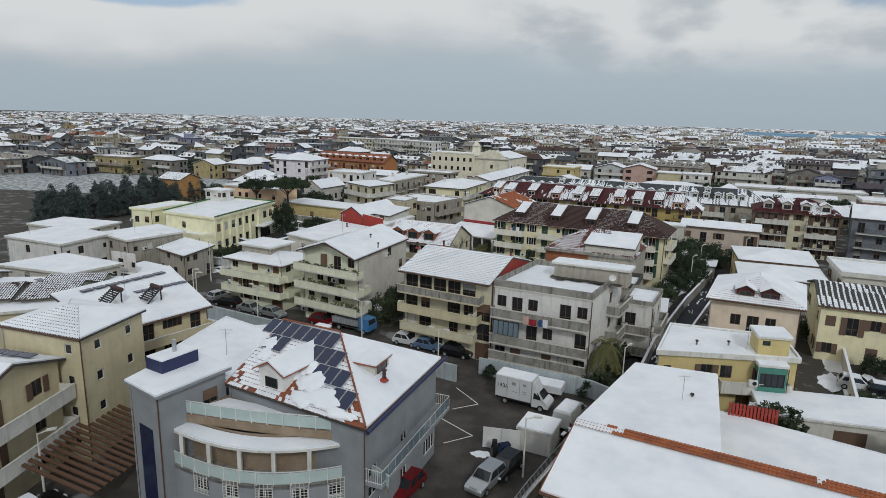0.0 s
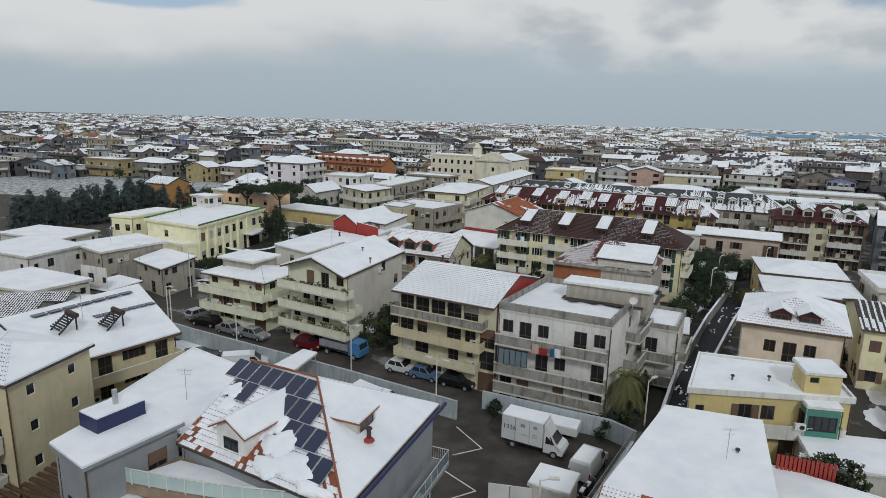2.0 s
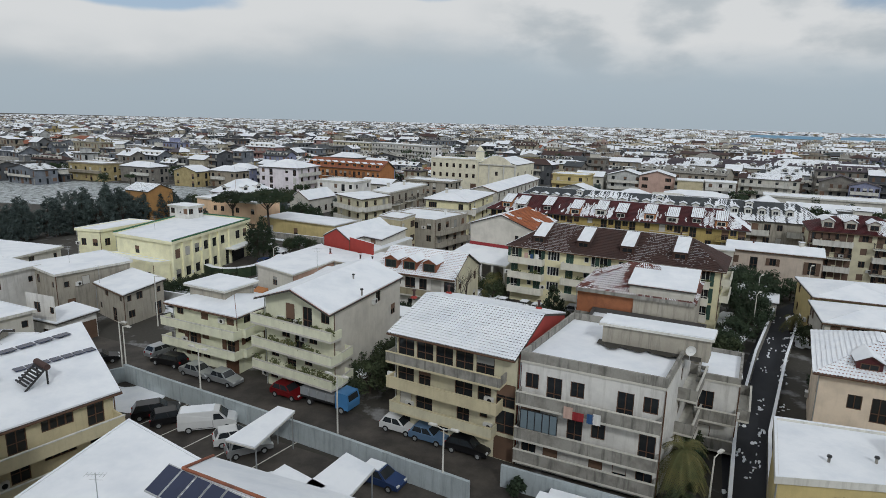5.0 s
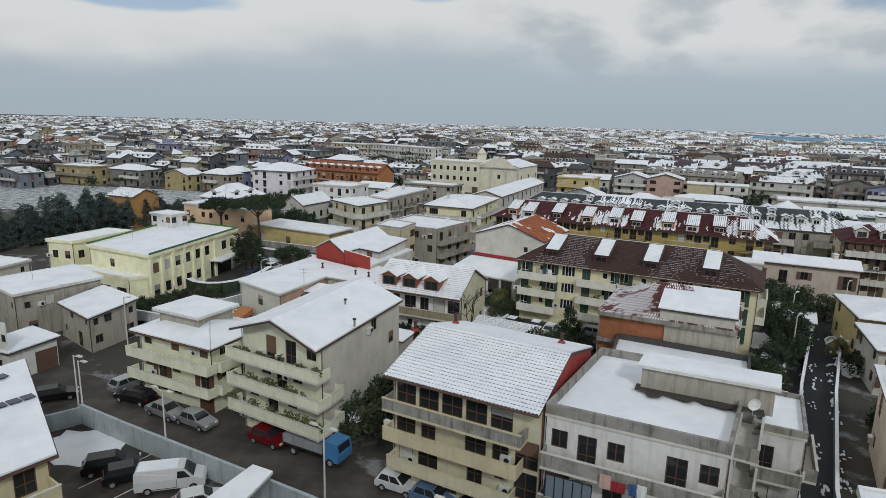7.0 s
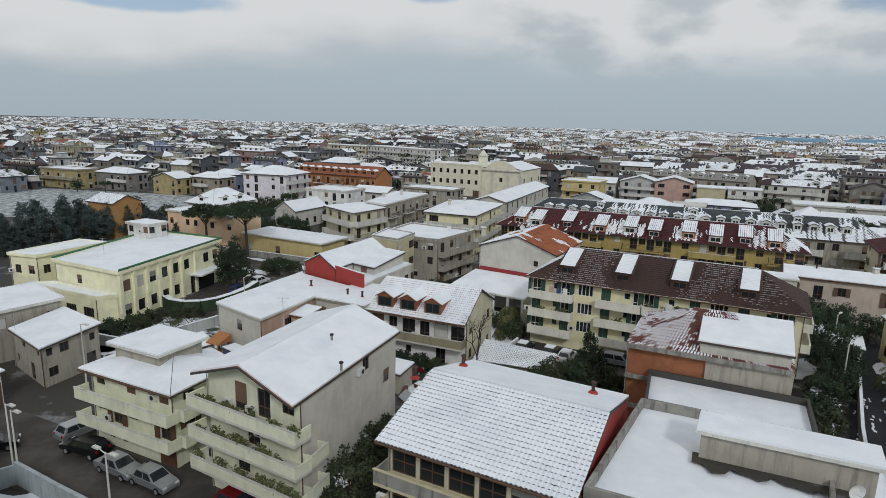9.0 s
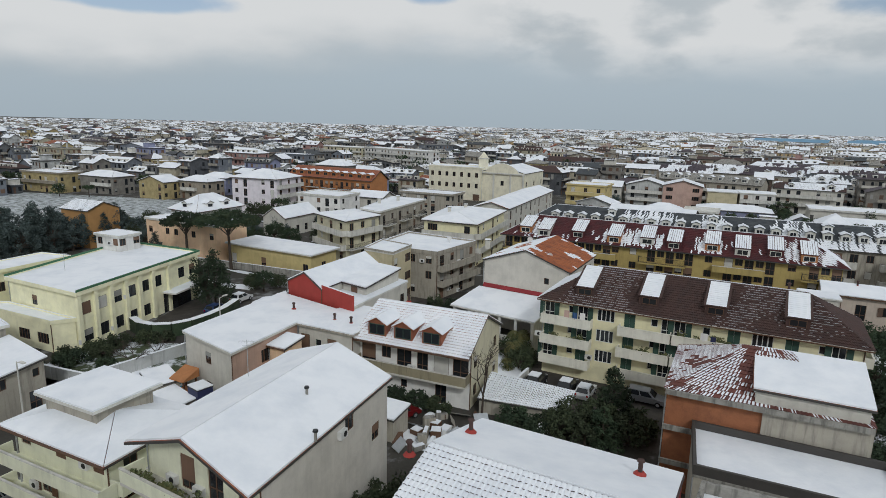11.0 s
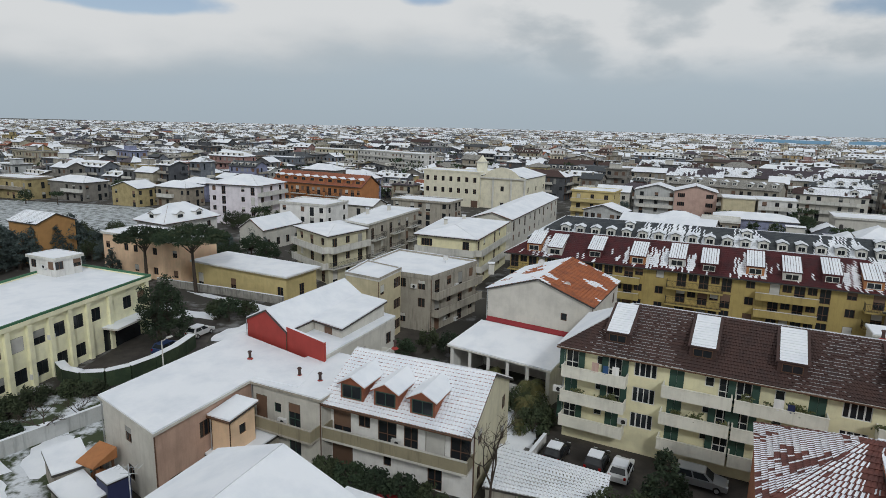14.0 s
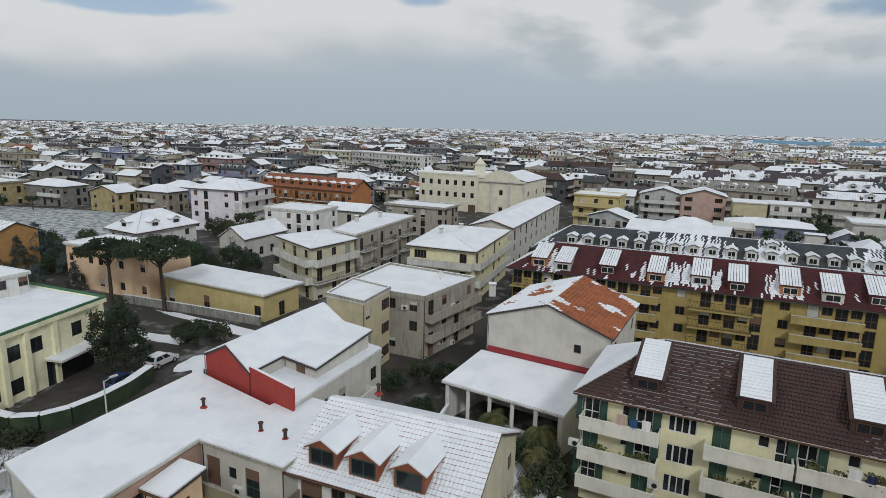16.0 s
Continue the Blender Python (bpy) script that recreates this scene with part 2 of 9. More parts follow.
SOLAR = material("solar_glass", (0.014, 0.024, 0.065), 0.15, amount=0.1, bump=0.0)
ASPH = material("wet_asphalt", (0.036, 0.031, 0.027), 0.8, (0.085, 0.074, 0.062), 0.30, 12.0, 0.25, bump=0.3)
ROADM = material("wet_dark_road", (0.010, 0.012, 0.017), 0.8, (0.018, 0.02, 0.026), 0.3, 12.0, 0.25, bump=0.3)
EARTH = material("town_ground", (0.05, 0.046, 0.038), 0.95, (0.20, 0.20, 0.20), 0.25, 3.0, 0.3, bump=0.4, lo=0.54, hi=0.64)
POTG = material("pot_plant_green", (0.10, 0.125, 0.05), 0.8, (0.15, 0.16, 0.07), 3.0, 8.0, 0.3)
PALMG = material("palm_green", (0.09, 0.10, 0.035), 0.8, (0.16, 0.14, 0.05), 0.9, 6.0, 0.3)
FOL1 = material("dark_evergreen", (0.022, 0.04, 0.020), 0.9, (0.04, 0.062, 0.03), 0.8, 6.0, 0.3, rand=0.25)
FOLS = material("frosted_evergreen", (0.085, 0.115, 0.11), 0.9, (0.032, 0.048, 0.042), 0.9, 6.0, 0.3, rand=0.2)
FOL2 = material("olive_green", (0.05, 0.065, 0.030), 0.9, (0.03, 0.045, 0.02), 0.8, 6.0, 0.3, rand=0.25)
BARK = material("bark", (0.06, 0.045, 0.035), 0.95, scale=5.0, bump=0.4)
TARP = material("red_tarpaulin", (0.28, 0.02, 0.025), 0.6)
BLUEP = material("blue_paint", (0.03, 0.09, 0.22), 0.4, amount=0.1)
NAVY = material("navy_sheet", (0.02, 0.028, 0.09), 0.6, amount=0.1)
TEAL = material("teal_panel", (0.06, 0.22, 0.17), 0.7)


# ---- mesh helpers ----
class Build:
    """Collects faces of one mesh, with a material for each face."""

    def __init__(self):
        self.v, self.f, self.m, self.mats = [], [], [], []

    def face(self, pts, mat):
        if mat not in self.mats:
            self.mats.append(mat)
        n = len(self.v)
        self.v.extend(tuple(p) for p in pts)
        self.f.append(tuple(range(n, n + len(pts))))
        self.m.append(self.mats.index(mat))

    def prism(self, poly, z0, z1, mat, top=None, bottom=True):
        """A solid over a polygon that runs counterclockwise; z0 and z1 may be lists."""
        n = len(poly)
        lo = z0 if isinstance(z0, (list, tuple)) else [z0] * n
        hi = z1 if isinstance(z1, (list, tuple)) else [z1] * n
        a = [(p[0], p[1], z) for p, z in zip(poly, lo)]
        b = [(p[0], p[1], z) for p, z in zip(poly, hi)]
        for i in range(n):
            j = (i + 1) % n
            self.face((a[i], a[j], b[j], b[i]), mat)
        self.face(b, top or mat)
        if bottom:
            self.face(a[::-1], mat)

    def slab(self, pts, thick, mat, top=None):
        """A plate whose upper face is the given polygon, thick metres deep."""
        lo = [(p[0], p[1], p[2] - thick) for p in pts]
        n = len(pts)
        self.face(pts, top or mat)
        self.face(lo[::-1], mat)
        for i in range(n):
            j = (i + 1) % n
            self.face((lo[i], lo[j], pts[j], pts[i]), mat)

    def box(self, x0, y0, z0, x1, y1, z1, mat):
        self.prism(((x0, y0), (x1, y0), (x1, y1), (x0, y1)), z0, z1, mat)

    def bar(self, a, b, r, mat, r2=None, n=6):
        """A round bar from a to b."""
        a, b = Vector(a), Vector(b)
        d = (b - a).normalized()
        s = d.orthogonal().normalized()
        t = d.cross(s)
        r2 = r if r2 is None else r2
        ra = [a + (s * math.cos(k * 2 * math.pi / n) + t * math.sin(k * 2 * math.pi / n)) * r for k in range(n)]
        rb = [b + (s * math.cos(k * 2 * math.pi / n) + t * math.sin(k * 2 * math.pi / n)) * r2 for k in range(n)]
        for k in range(n):
            self.face((ra[k], ra[(k + 1) % n], rb[(k + 1) % n], rb[k]), mat)
        self.face(rb, mat)
        self.face(ra[::-1], mat)

    def mesh(self, name):
        me = bpy.data.meshes.new(name)
        seen, vs, at = {}, [], []
        for p in self.v:
            k = (round(p[0], 4), round(p[1], 4), round(p[2], 4))
            if k not in seen:
                seen[k] = len(vs)
                vs.append(p)
            at.append(seen[k])
        fs, ms = [], []
        for f, m in zip(self.f, self.m):
            g = []
            for i in f:
                if at[i] not in g:
                    g.append(at[i])
            if len(g) > 2:
                fs.append(g)
                ms.append(m)
        self.m = ms
        me.from_pydata(vs, [], fs)
        for mt in self.mats:
            me.materials.append(mt)
        me.polygons.foreach_set("material_index", self.m)
        me.update()
        return me


def part(name, bm, parent=None, label="", matrix=None):
    """Links a Build or a mesh as one object, under a parent or on its own."""
    me = bm.mesh(name) if isinstance(bm, Build) else bm
    ob = new(name, me)
    if parent is not None:
        ob.parent = parent
    if matrix is not None:
        ob.matrix_basis = matrix
    if label:
        ob["label"] = label
    return ob


def thing(name, label, category, at=(0, 0, 0), group="", kind="", rz=0.0):
    ob = new(name)
    ob.empty_display_size = 0.3
    ob.matrix_basis = pose(at[0], at[1], at[2], 0, 0, rz)
    return tagged(ob, label, category, group, kind)


def lerp(a, b, s):
    return tuple(p + (q - p) * s for p, q in zip(a, b))


def grow(quad, d):
    """The quad with every side moved outwards by d (a number or one for each side)."""
    n = len(quad)
    ds = d if isinstance(d, (list, tuple)) else [d] * n
    lines = []
    for i in range(n):
        a, b = quad[i], quad[(i + 1) % n]
        ex, ey = b[0] - a[0], b[1] - a[1]
        l = math.hypot(ex, ey)
        nx, ny = ey / l, -ex / l
        lines.append((a[0] + nx * ds[i], a[1] + ny * ds[i], ex, ey))
    out = []
    for i in range(n):
        x1, y1, ax, ay = lines[i - 1]
        x2, y2, bx, by = lines[i]
        det = ax * by - ay * bx
        s = ((x2 - x1) * by - (y2 - y1) * bx) / det
        out.append((x1 + ax * s, y1 + ay * s))
    return out


def louvre(b, x0, x1, h, mat, step):
    """A slatted leaf: one solid with a saw-tooth front."""
    n = max(2, int(h / step))
    prof = [(0.0, 0.0)]
    for k in range(n):
        prof += [(-0.055, k * h / n + 0.002), (-0.03, (k + 1) * h / n - 0.002)]
    prof.append((0.0, h))
    for (y0, z0), (y1, z1) in zip(prof, prof[1:] + prof[:1]):
        b.face(((x0, y0, z0), (x1, y0, z0), (x1, y1, z1), (x0, y1, z1)), mat)
    for x in (x0, x1):
        b.face([(x, y, z) for y, z in prof], mat)


# window and door pieces, shared between alike openings
PIECES = {}


def piece(kind, w, h, fmat, smat):
    key = (kind, round(w, 2), round(h, 2), fmat.name, smat.name if smat else "")
    if key in PIECES:
        return PIECES[key]
    f, p, s = Build(), Build(), Build()
    t, d = 0.07, 0.06
    f.box(-w / 2, 0, 0, -w / 2 + t, d, h, fmat)
    f.box(w / 2 - t, 0, 0, w / 2, d, h, fmat)
    f.box(-w / 2 + t, 0, h - t, w / 2 - t, d, h, fmat)
    f.box(-w / 2 + t, 0, 0, w / 2 - t, d, t, fmat)
    if w > 0.8:
        f.box(-0.035, -0.01, t, 0.035, d - 0.01, h - t, fmat)
    if kind in "dm":
        f.box(-w / 2 + t, 0.004, 0.75, w / 2 - t, d - 0.004, 0.83, fmat)
    if kind not in "dm" and w > 1.7:
        for x in (-w / 4, w / 4):
            f.box(x - 0.06, -0.01, t, x + 0.06, d - 0.01, h - t, fmat)
    p.box(-w / 2 + t, 0.02, t, w / 2 - t, 0.035, h - t, GLASS)
    if smat:
        louvre(s, -w / 4 + 0.01, w / 4 - 0.01, h, smat, 0.12)
    if kind in "lm":
        for q, mt in zip(p.f, p.m):
            f.face([p.v[i] for i in q], GLASS)
    PIECES[key] = (f.mesh("window_frame"), p.mesh("pane"), s.mesh("shutter") if smat else None)
    return PIECES[key]


RNG = random.Random(7)
OPENINGS = {"w": (1.10, 1.30, 0.95), "d": (1.25, 2.20, 0.05), "s": (0.72, 0.85, 1.05), "D": (1.70, 2.20, 0.05), "g": (2.6, 2.4, 0.02),
            "W": (2.2, 1.35, 0.9), "t": (0.42, 1.9, 0.5), "Q": (1.9, 1.4, 0.7), "S": (1.5, 1.6, 0.8), "a": (1.2, 1.7, 0.7)}


def facade(bw, a, b, z0, rows, sh, wall, depth=0.16):
    """One outer wall from a to b with openings cut in it. rows: a string for each storey, a letter for each place. Returns the openings."""
    L = math.dist(a, b)
    ex, ey = (b[0] - a[0]) / L, (b[1] - a[1]) / L
    nx, ny = ey, -ex
    found = []

    def P(s, z, k=0.0):
        return (a[0] + ex * s - nx * k, a[1] + ey * s - ny * k, z)

    for i, row in enumerate(rows):
        za, zb = z0 + i * sh, z0 + (i + 1) * sh
        n = len(row)
        cells = []
        for j, c in enumerate(row):
            if c not in OPENINGS:
                continue
            w, h, sill = OPENINGS[c]
            h = min(h, sh - sill - 0.25)
            mid = (j + 0.5) * L / n
            if c != "Q" and w > L / n - 0.12:
                w = L / n - 0.12
            cells.append((mid - w / 2, mid + w / 2, za + sill, za + sill + h, c))
        if not cells:
            bw.face((P(0, za), P(L, za), P(L, zb), P(0, zb)), wall)
            continue
        s = 0.0
        for c0, c1, h0, h1, c in cells:
            bw.face((P(s, za), P(c0, za), P(c0, zb), P(s, zb)), wall)
            bw.face((P(c0, za), P(c1, za), P(c1, h0), P(c0, h0)), wall)
            bw.face((P(c0, h1), P(c1, h1), P(c1, zb), P(c0, zb)), wall)
            # reveals
            bw.face((P(c0, h0), P(c1, h0), P(c1, h0, depth), P(c0, h0, depth)), wall)
            bw.face((P(c0, h1, depth), P(c1, h1, depth), P(c1, h1), P(c0, h1)), wall)
            bw.face((P(c0, h0), P(c0, h0, depth), P(c0, h1, depth), P(c0, h1)), wall)
            bw.face((P(c1, h0, depth), P(c1, h0), P(c1, h1), P(c1, h1, depth)), wall)
            bw.face((P(c0, h0, depth), P(c1, h0, depth), P(c1, h1, depth), P(c0, h1, depth)), DARKM)
            found.append((P((c0 + c1) / 2, h0, depth - 0.09), math.degrees(math.atan2(ey, ex)), c1 - c0, h1 - h0, c))
            s = c1
        bw.face((P(s, za), P(L, za), P(L, zb), P(s, zb)), wall)
    return found


def windows(parent, found, fmat, smat, lod):
    base = parent.matrix_basis.translation
    for p, rz, w, h, c in found:
        m = pose(p[0] - base[0], p[1] - base[1], p[2] - base[2], 0, 0, rz)
        if c == "g":
            bg = Build()
            louvre(bg, -w / 2, w / 2, h, smat or SHUTB, 0.22)
            part("garage_door", bg, parent, matrix=m)
            continue
        f, g, s = piece(("d" if c in "dD" else "w") if lod == 0 else ("m" if c in "dD" else "l"), w, h, fmat, smat)
        name = "french_window" if c in "dD" else "window"
        o = part(name, f, parent, matrix=m)
        if c in "wdDS" and (smat is None or lod) and RNG.random() < 0.42:
            down = RNG.choice((0.35, 0.5, 0.75, 1.0)) * (h - 0.1)
            bm_ = RNG.choice((BLINDW, BLINDG, BLINDB, BLINDB))
            key = ("blind", round(w, 2), round(down, 2), bm_.name)
            if key not in PIECES:
                bb = Build()
                louvre(bb, -w / 2 + 0.06, w / 2 - 0.06, down, bm_, 0.16)
                PIECES[key] = bb.mesh("roller_blind")
            part("roller_blind", PIECES[key], o, matrix=pose(0, -0.012, h - 0.05 - down))
        if lod == 0:
            part("pane", g, o)
            if RNG.random() < 0.13 and h > 1.0:
                if "ac" not in PIECES:
                    a_ = Build()
                    a_.box(-0.4, -0.30, 0, 0.4, 0, 0.55, WHITEF)
                    a_.bar((0.1, -0.305, 0.28), (0.1, -0.325, 0.28), 0.2, DARKM, n=12)
                    PIECES["ac"] = a_.mesh("air_conditioner")
                part("air_conditioner", PIECES["ac"], o, matrix=pose(-w / 2 - 0.6, -0.08, 0.1))
            if smat and c in "wdD":
                r = RNG.random()
                if r < 0.45:
                    for sx in (-1, 1):
                        part("shutter", s, o, matrix=pose(sx * w * 0.75, -0.14, 0))
                elif r < 0.75:
                    for sx in (-1, 1):
                        part("shutter", s, o, matrix=pose(sx * w * 0.25, 0.0, 0))


def balcony(parent, a, b, z, s0, s1, depth, style, mat, rail=None, planted=False, ph=0.95):
    """A slab with its front, from s0 to s1 along the wall a-b (parts of its length)."""
    base = parent.matrix_basis.translation
    L = math.dist(a, b)
    rz = math.degrees(math.atan2(b[1] - a[1], b[0] - a[0]))
    w = (s1 - s0) * L
    o = lerp(a, b, s0)
    m = pose(o[0] - base[0], o[1] - base[1], z - base[2], 0, 0, rz)
    sl = Build()
    sl.box(0, -depth, -0.2, w, -0.002, 0, mat)
    ob = part("balcony", sl, parent, matrix=m)
    if style == "solid":
        p = Build()
        p.box(0, -depth, 0, w, -depth + 0.12, ph, rail or mat)
        p.box(0, -depth + 0.12, 0, 0.12, -0.002, ph, rail or mat)
        p.box(w - 0.12, -depth + 0.12, 0, w, -0.002, ph, rail or mat)
        part("balcony_parapet", p, ob)
        c = Build()
        c.box(-0.03, -depth - 0.03, ph + 0.002, w + 0.03, -depth + 0.15, ph + 0.07, TRIM if rail is None else mat)
        part("coping", c, ob)
    else:
        r = Build()
        mt = rail or DARKM
        for z1 in (0.1, 0.98):
            r.box(0.02, -depth + 0.03, z1, w - 0.02, -depth + 0.07, z1 + 0.04, mt)
            r.box(0.02, -depth + 0.07, z1, 0.06, -0.002, z1 + 0.04, mt)
            r.box(w - 0.06, -depth + 0.07, z1, w - 0.02, -0.002, z1 + 0.04, mt)
        n = max(2, int(w / (0.16 if style == "rail" else 1.0)))
        for k in range(n + 1):
            x = 0.03 + (w - 0.08) * k / n
            r.box(x, -depth + 0.04, 0.0, x + 0.02, -depth + 0.06, 0.98, mt)
        nd_ = max(2, int(depth / 0.16))
        for k in range(1, nd_):
            y = -depth + depth * k / nd_
            for x in (0.03, w - 0.05):
                r.box(x, y, 0, x + 0.02, y + 0.02, 0.98, mt)
        part("railing", r, ob)
        if style == "glass":
            g = Build()
            g.box(0.05, -depth + 0.045, 0.15, w - 0.05, -depth + 0.055, 0.95, GLASSB)
            part("glass_panel", g, ob)
    if planted:
        for x in [RNG.uniform(0.2, w - 0.2) for _ in range(int(w * 1.2))]:
            g, hi = Build(), RNG.choice((0.95, 1.05, 1.15, 1.4))
            g.bar((x, -depth + 0.36, 0), (x, -depth + 0.36, 0.5), 0.14, TERRA, 0.18, n=8)
            for k in range(46):
                leaf_tuft(g, (x + RNG.gauss(0, 0.26), -depth + 0.34 + RNG.gauss(0, 0.1), RNG.uniform(0.5, hi)), 0.15, RNG.choice((POTG, POTG, PALMG)))
            part("potted_plant", g, ob, "green potted plant on the balcony edge")
    return ob


def leaf_tuft(g, p, r, mat, n=2):
    """A few small leaf blades round a point."""
    for _ in range(n):
        d = Vector((RNG.gauss(0, 1), RNG.gauss(0, 1), RNG.gauss(0.2, 0.8))).normalized() * r
        e = d.orthogonal().normalized() * r * 0.45
        e.rotate(Matrix.Rotation(RNG.uniform(0, 6.28), 3, d))
        q = Vector(p)
        g.face((q - d, q + e, q + d, q - e), mat)


def tiles(b, e0, e1, r1, r0, tile, snow, cover, pitch=0.28, course=0.38, rise=0.05, spots=0.0, channel=False):
    """Courses of barrel tiles on the slope with eave e0-e1 and ridge r0-r1. cover(x, y): share of snow; spots: how often the noses peep out."""
    e0, e1, r0, r1 = map(Vector, (e0, e1, r0, r1))
    up = (r0 + r1) / 2 - (e0 + e1) / 2
    nrm = (e1 - e0).cross(up).normalized()
    nc = max(2, int(up.length / course))
    L = (e1 - e0).length
    for i in range(nc):
        a0, a1 = e0.lerp(r0, i / nc), e1.lerp(r1, i / nc)
        b0, b1 = e0.lerp(r0, (i + 1) / nc), e1.lerp(r1, (i + 1) / nc)
        nb = max(1, int(round((a1 - a0).length / pitch)))
        for j in range(nb):
            q = [a0.lerp(a1, (j + k) / nb) for k in (0, 0.3, 0.7, 1)]
            t = [b0.lerp(b1, (j + k) / nb) for k in (0, 0.3, 0.7, 1)]
            hi = [nrm * (rise * 0.35 + rise), nrm * (rise * 2.1), nrm * (rise * 2.1), nrm * (rise * 0.35 + rise)]
            lo = [nrm * 0.0, nrm * rise * 0.9, nrm * rise * 0.9, nrm * 0.0]
            c = (q[1] + t[2]) / 2
            white = RNG.random() < cover(c)
            for k in range(3):
                mt = snow if white and channel != "thin" and not (channel and k == 1) else tile
                b.face((q[k] + hi[k], q[k + 1] + hi[k + 1], t[k + 1] + lo[k + 1], t[k] + lo[k]), mt)
                nose = (snow if white else tile) if channel == "thin" else tile if (k == 1 or RNG.random() < spots) or not white else snow
                b.face((q[k] + lo[k] * 0.4, q[k + 1] + lo[k + 1] * 0.4, q[k + 1] + hi[k + 1], q[k] + hi[k]), nose)


def patch_noise(scale, level, soft=0.08):
    """Share of snow by place: patches of about 1 / scale metres; level 0 to 1."""
    def f(p):
        v = noise.noise(Vector((p[0] * scale, p[1] * scale, 3.7))) * 0.5 + 0.5
        return max(0.0, min(1.0, (level - v) / soft + 0.5))
    return f


def streaks(eave, share, short=0.3, longest=4.2, width=0.21):
    """Snow left in ragged columns that run down a roof of the town's direction; eave: distance of the eave along the fall line."""
    def f(p):
        u, w = p[0] * 0.9057 - p[1] * 0.4239, p[0] * 0.4239 + p[1] * 0.9057
        col = math.floor(u / width)
        r1, r2 = noise.noise(Vector((col * 7.31, 0.4, 2.2))) * 0.5 + 0.5, noise.noise(Vector((col * 5.17, 9.4, 4.2))) * 0.5 + 0.5
        zone = noise.noise(Vector((u * 0.16, 3.1, 0.7))) * 0.9 + 0.5 + 0.25 * noise.noise(Vector((u * 0.7, 1.1, 5.0)))
        if zone < 1 - share:
            return 1.0 if r2 > 0.62 and abs(w - eave - 4.6 * r1) < 0.5 else 0.0
        low = short + 2.2 * max(0.0, r1 - 0.35)
        return 1.0 if r2 > 0.38 and low < w - eave < low + longest * (0.35 + zone * 0.5) * (0.5 + r1) else 0.0
    return f


ALL = lambda p: 1.0


def roof_slopes(q, z, ridge_z, style, inset=0.0):
    """The slopes of a roof over the quad q: lists of 3 or 4 points (eave first)."""
    e = [(p[0], p[1], z) for p in q]
    mid = lambda i, j, zz: ((q[i][0] + q[j][0]) / 2, (q[i][1] + q[j][1]) / 2, zz)
    if style == "gable0":
        r3, r1 = mid(0, 3, ridge_z), mid(1, 2, ridge_z)
        return [(e[0], e[1], r1, r3), (e[2], e[3], r3, r1)], (r3, r1)
    if style == "gable1":
        r0, r2 = mid(0, 1, ridge_z), mid(3, 2, ridge_z)
        return [(e[1], e[2], r2, r0), (e[3], e[0], r0, r2)], (r0, r2)
    if style == "hip":
        w0, w1 = math.dist(q[0], q[1]), math.dist(q[1], q[2])
        if w0 >= w1:
            r3, r1 = mid(0, 3, ridge_z), mid(1, 2, ridge_z)
            k = min(0.48, w1 / 2 / w0)
            ra, rb = lerp(r3, r1, k), lerp(r3, r1, 1 - k)
            return [(e[0], e[1], rb, ra), (e[1], e[2], rb), (e[2], e[3], ra, rb), (e[3], e[0], ra)], (ra, rb)
        r0, r2 = mid(0, 1, ridge_z), mid(3, 2, ridge_z)
        k = min(0.48, w0 / 2 / w1)
        ra, rb = lerp(r0, r2, k), lerp(r0, r2, 1 - k)
        return [(e[0], e[1], ra), (e[1], e[2], rb, ra), (e[2], e[3], rb), (e[3], e[0], ra, rb)], (ra, rb)
    if style == "ridge":     # a hip roof whose ridge ends are given
        ra, rb = inset
        return [(e[0], e[1], rb, ra), (e[1], e[2], rb), (e[2], e[3], ra, rb), (e[3], e[0], ra)], (ra, rb)
    if style == "mono":      # rises from side 0 to side 2
        h = [(q[0][0], q[0][1], z), (q[1][0], q[1][1], z), (q[2][0], q[2][1], ridge_z), (q[3][0], q[3][1], ridge_z)]
        return [tuple(h)], (h[3], h[2])
    return [], None


FOOTPRINTS = []


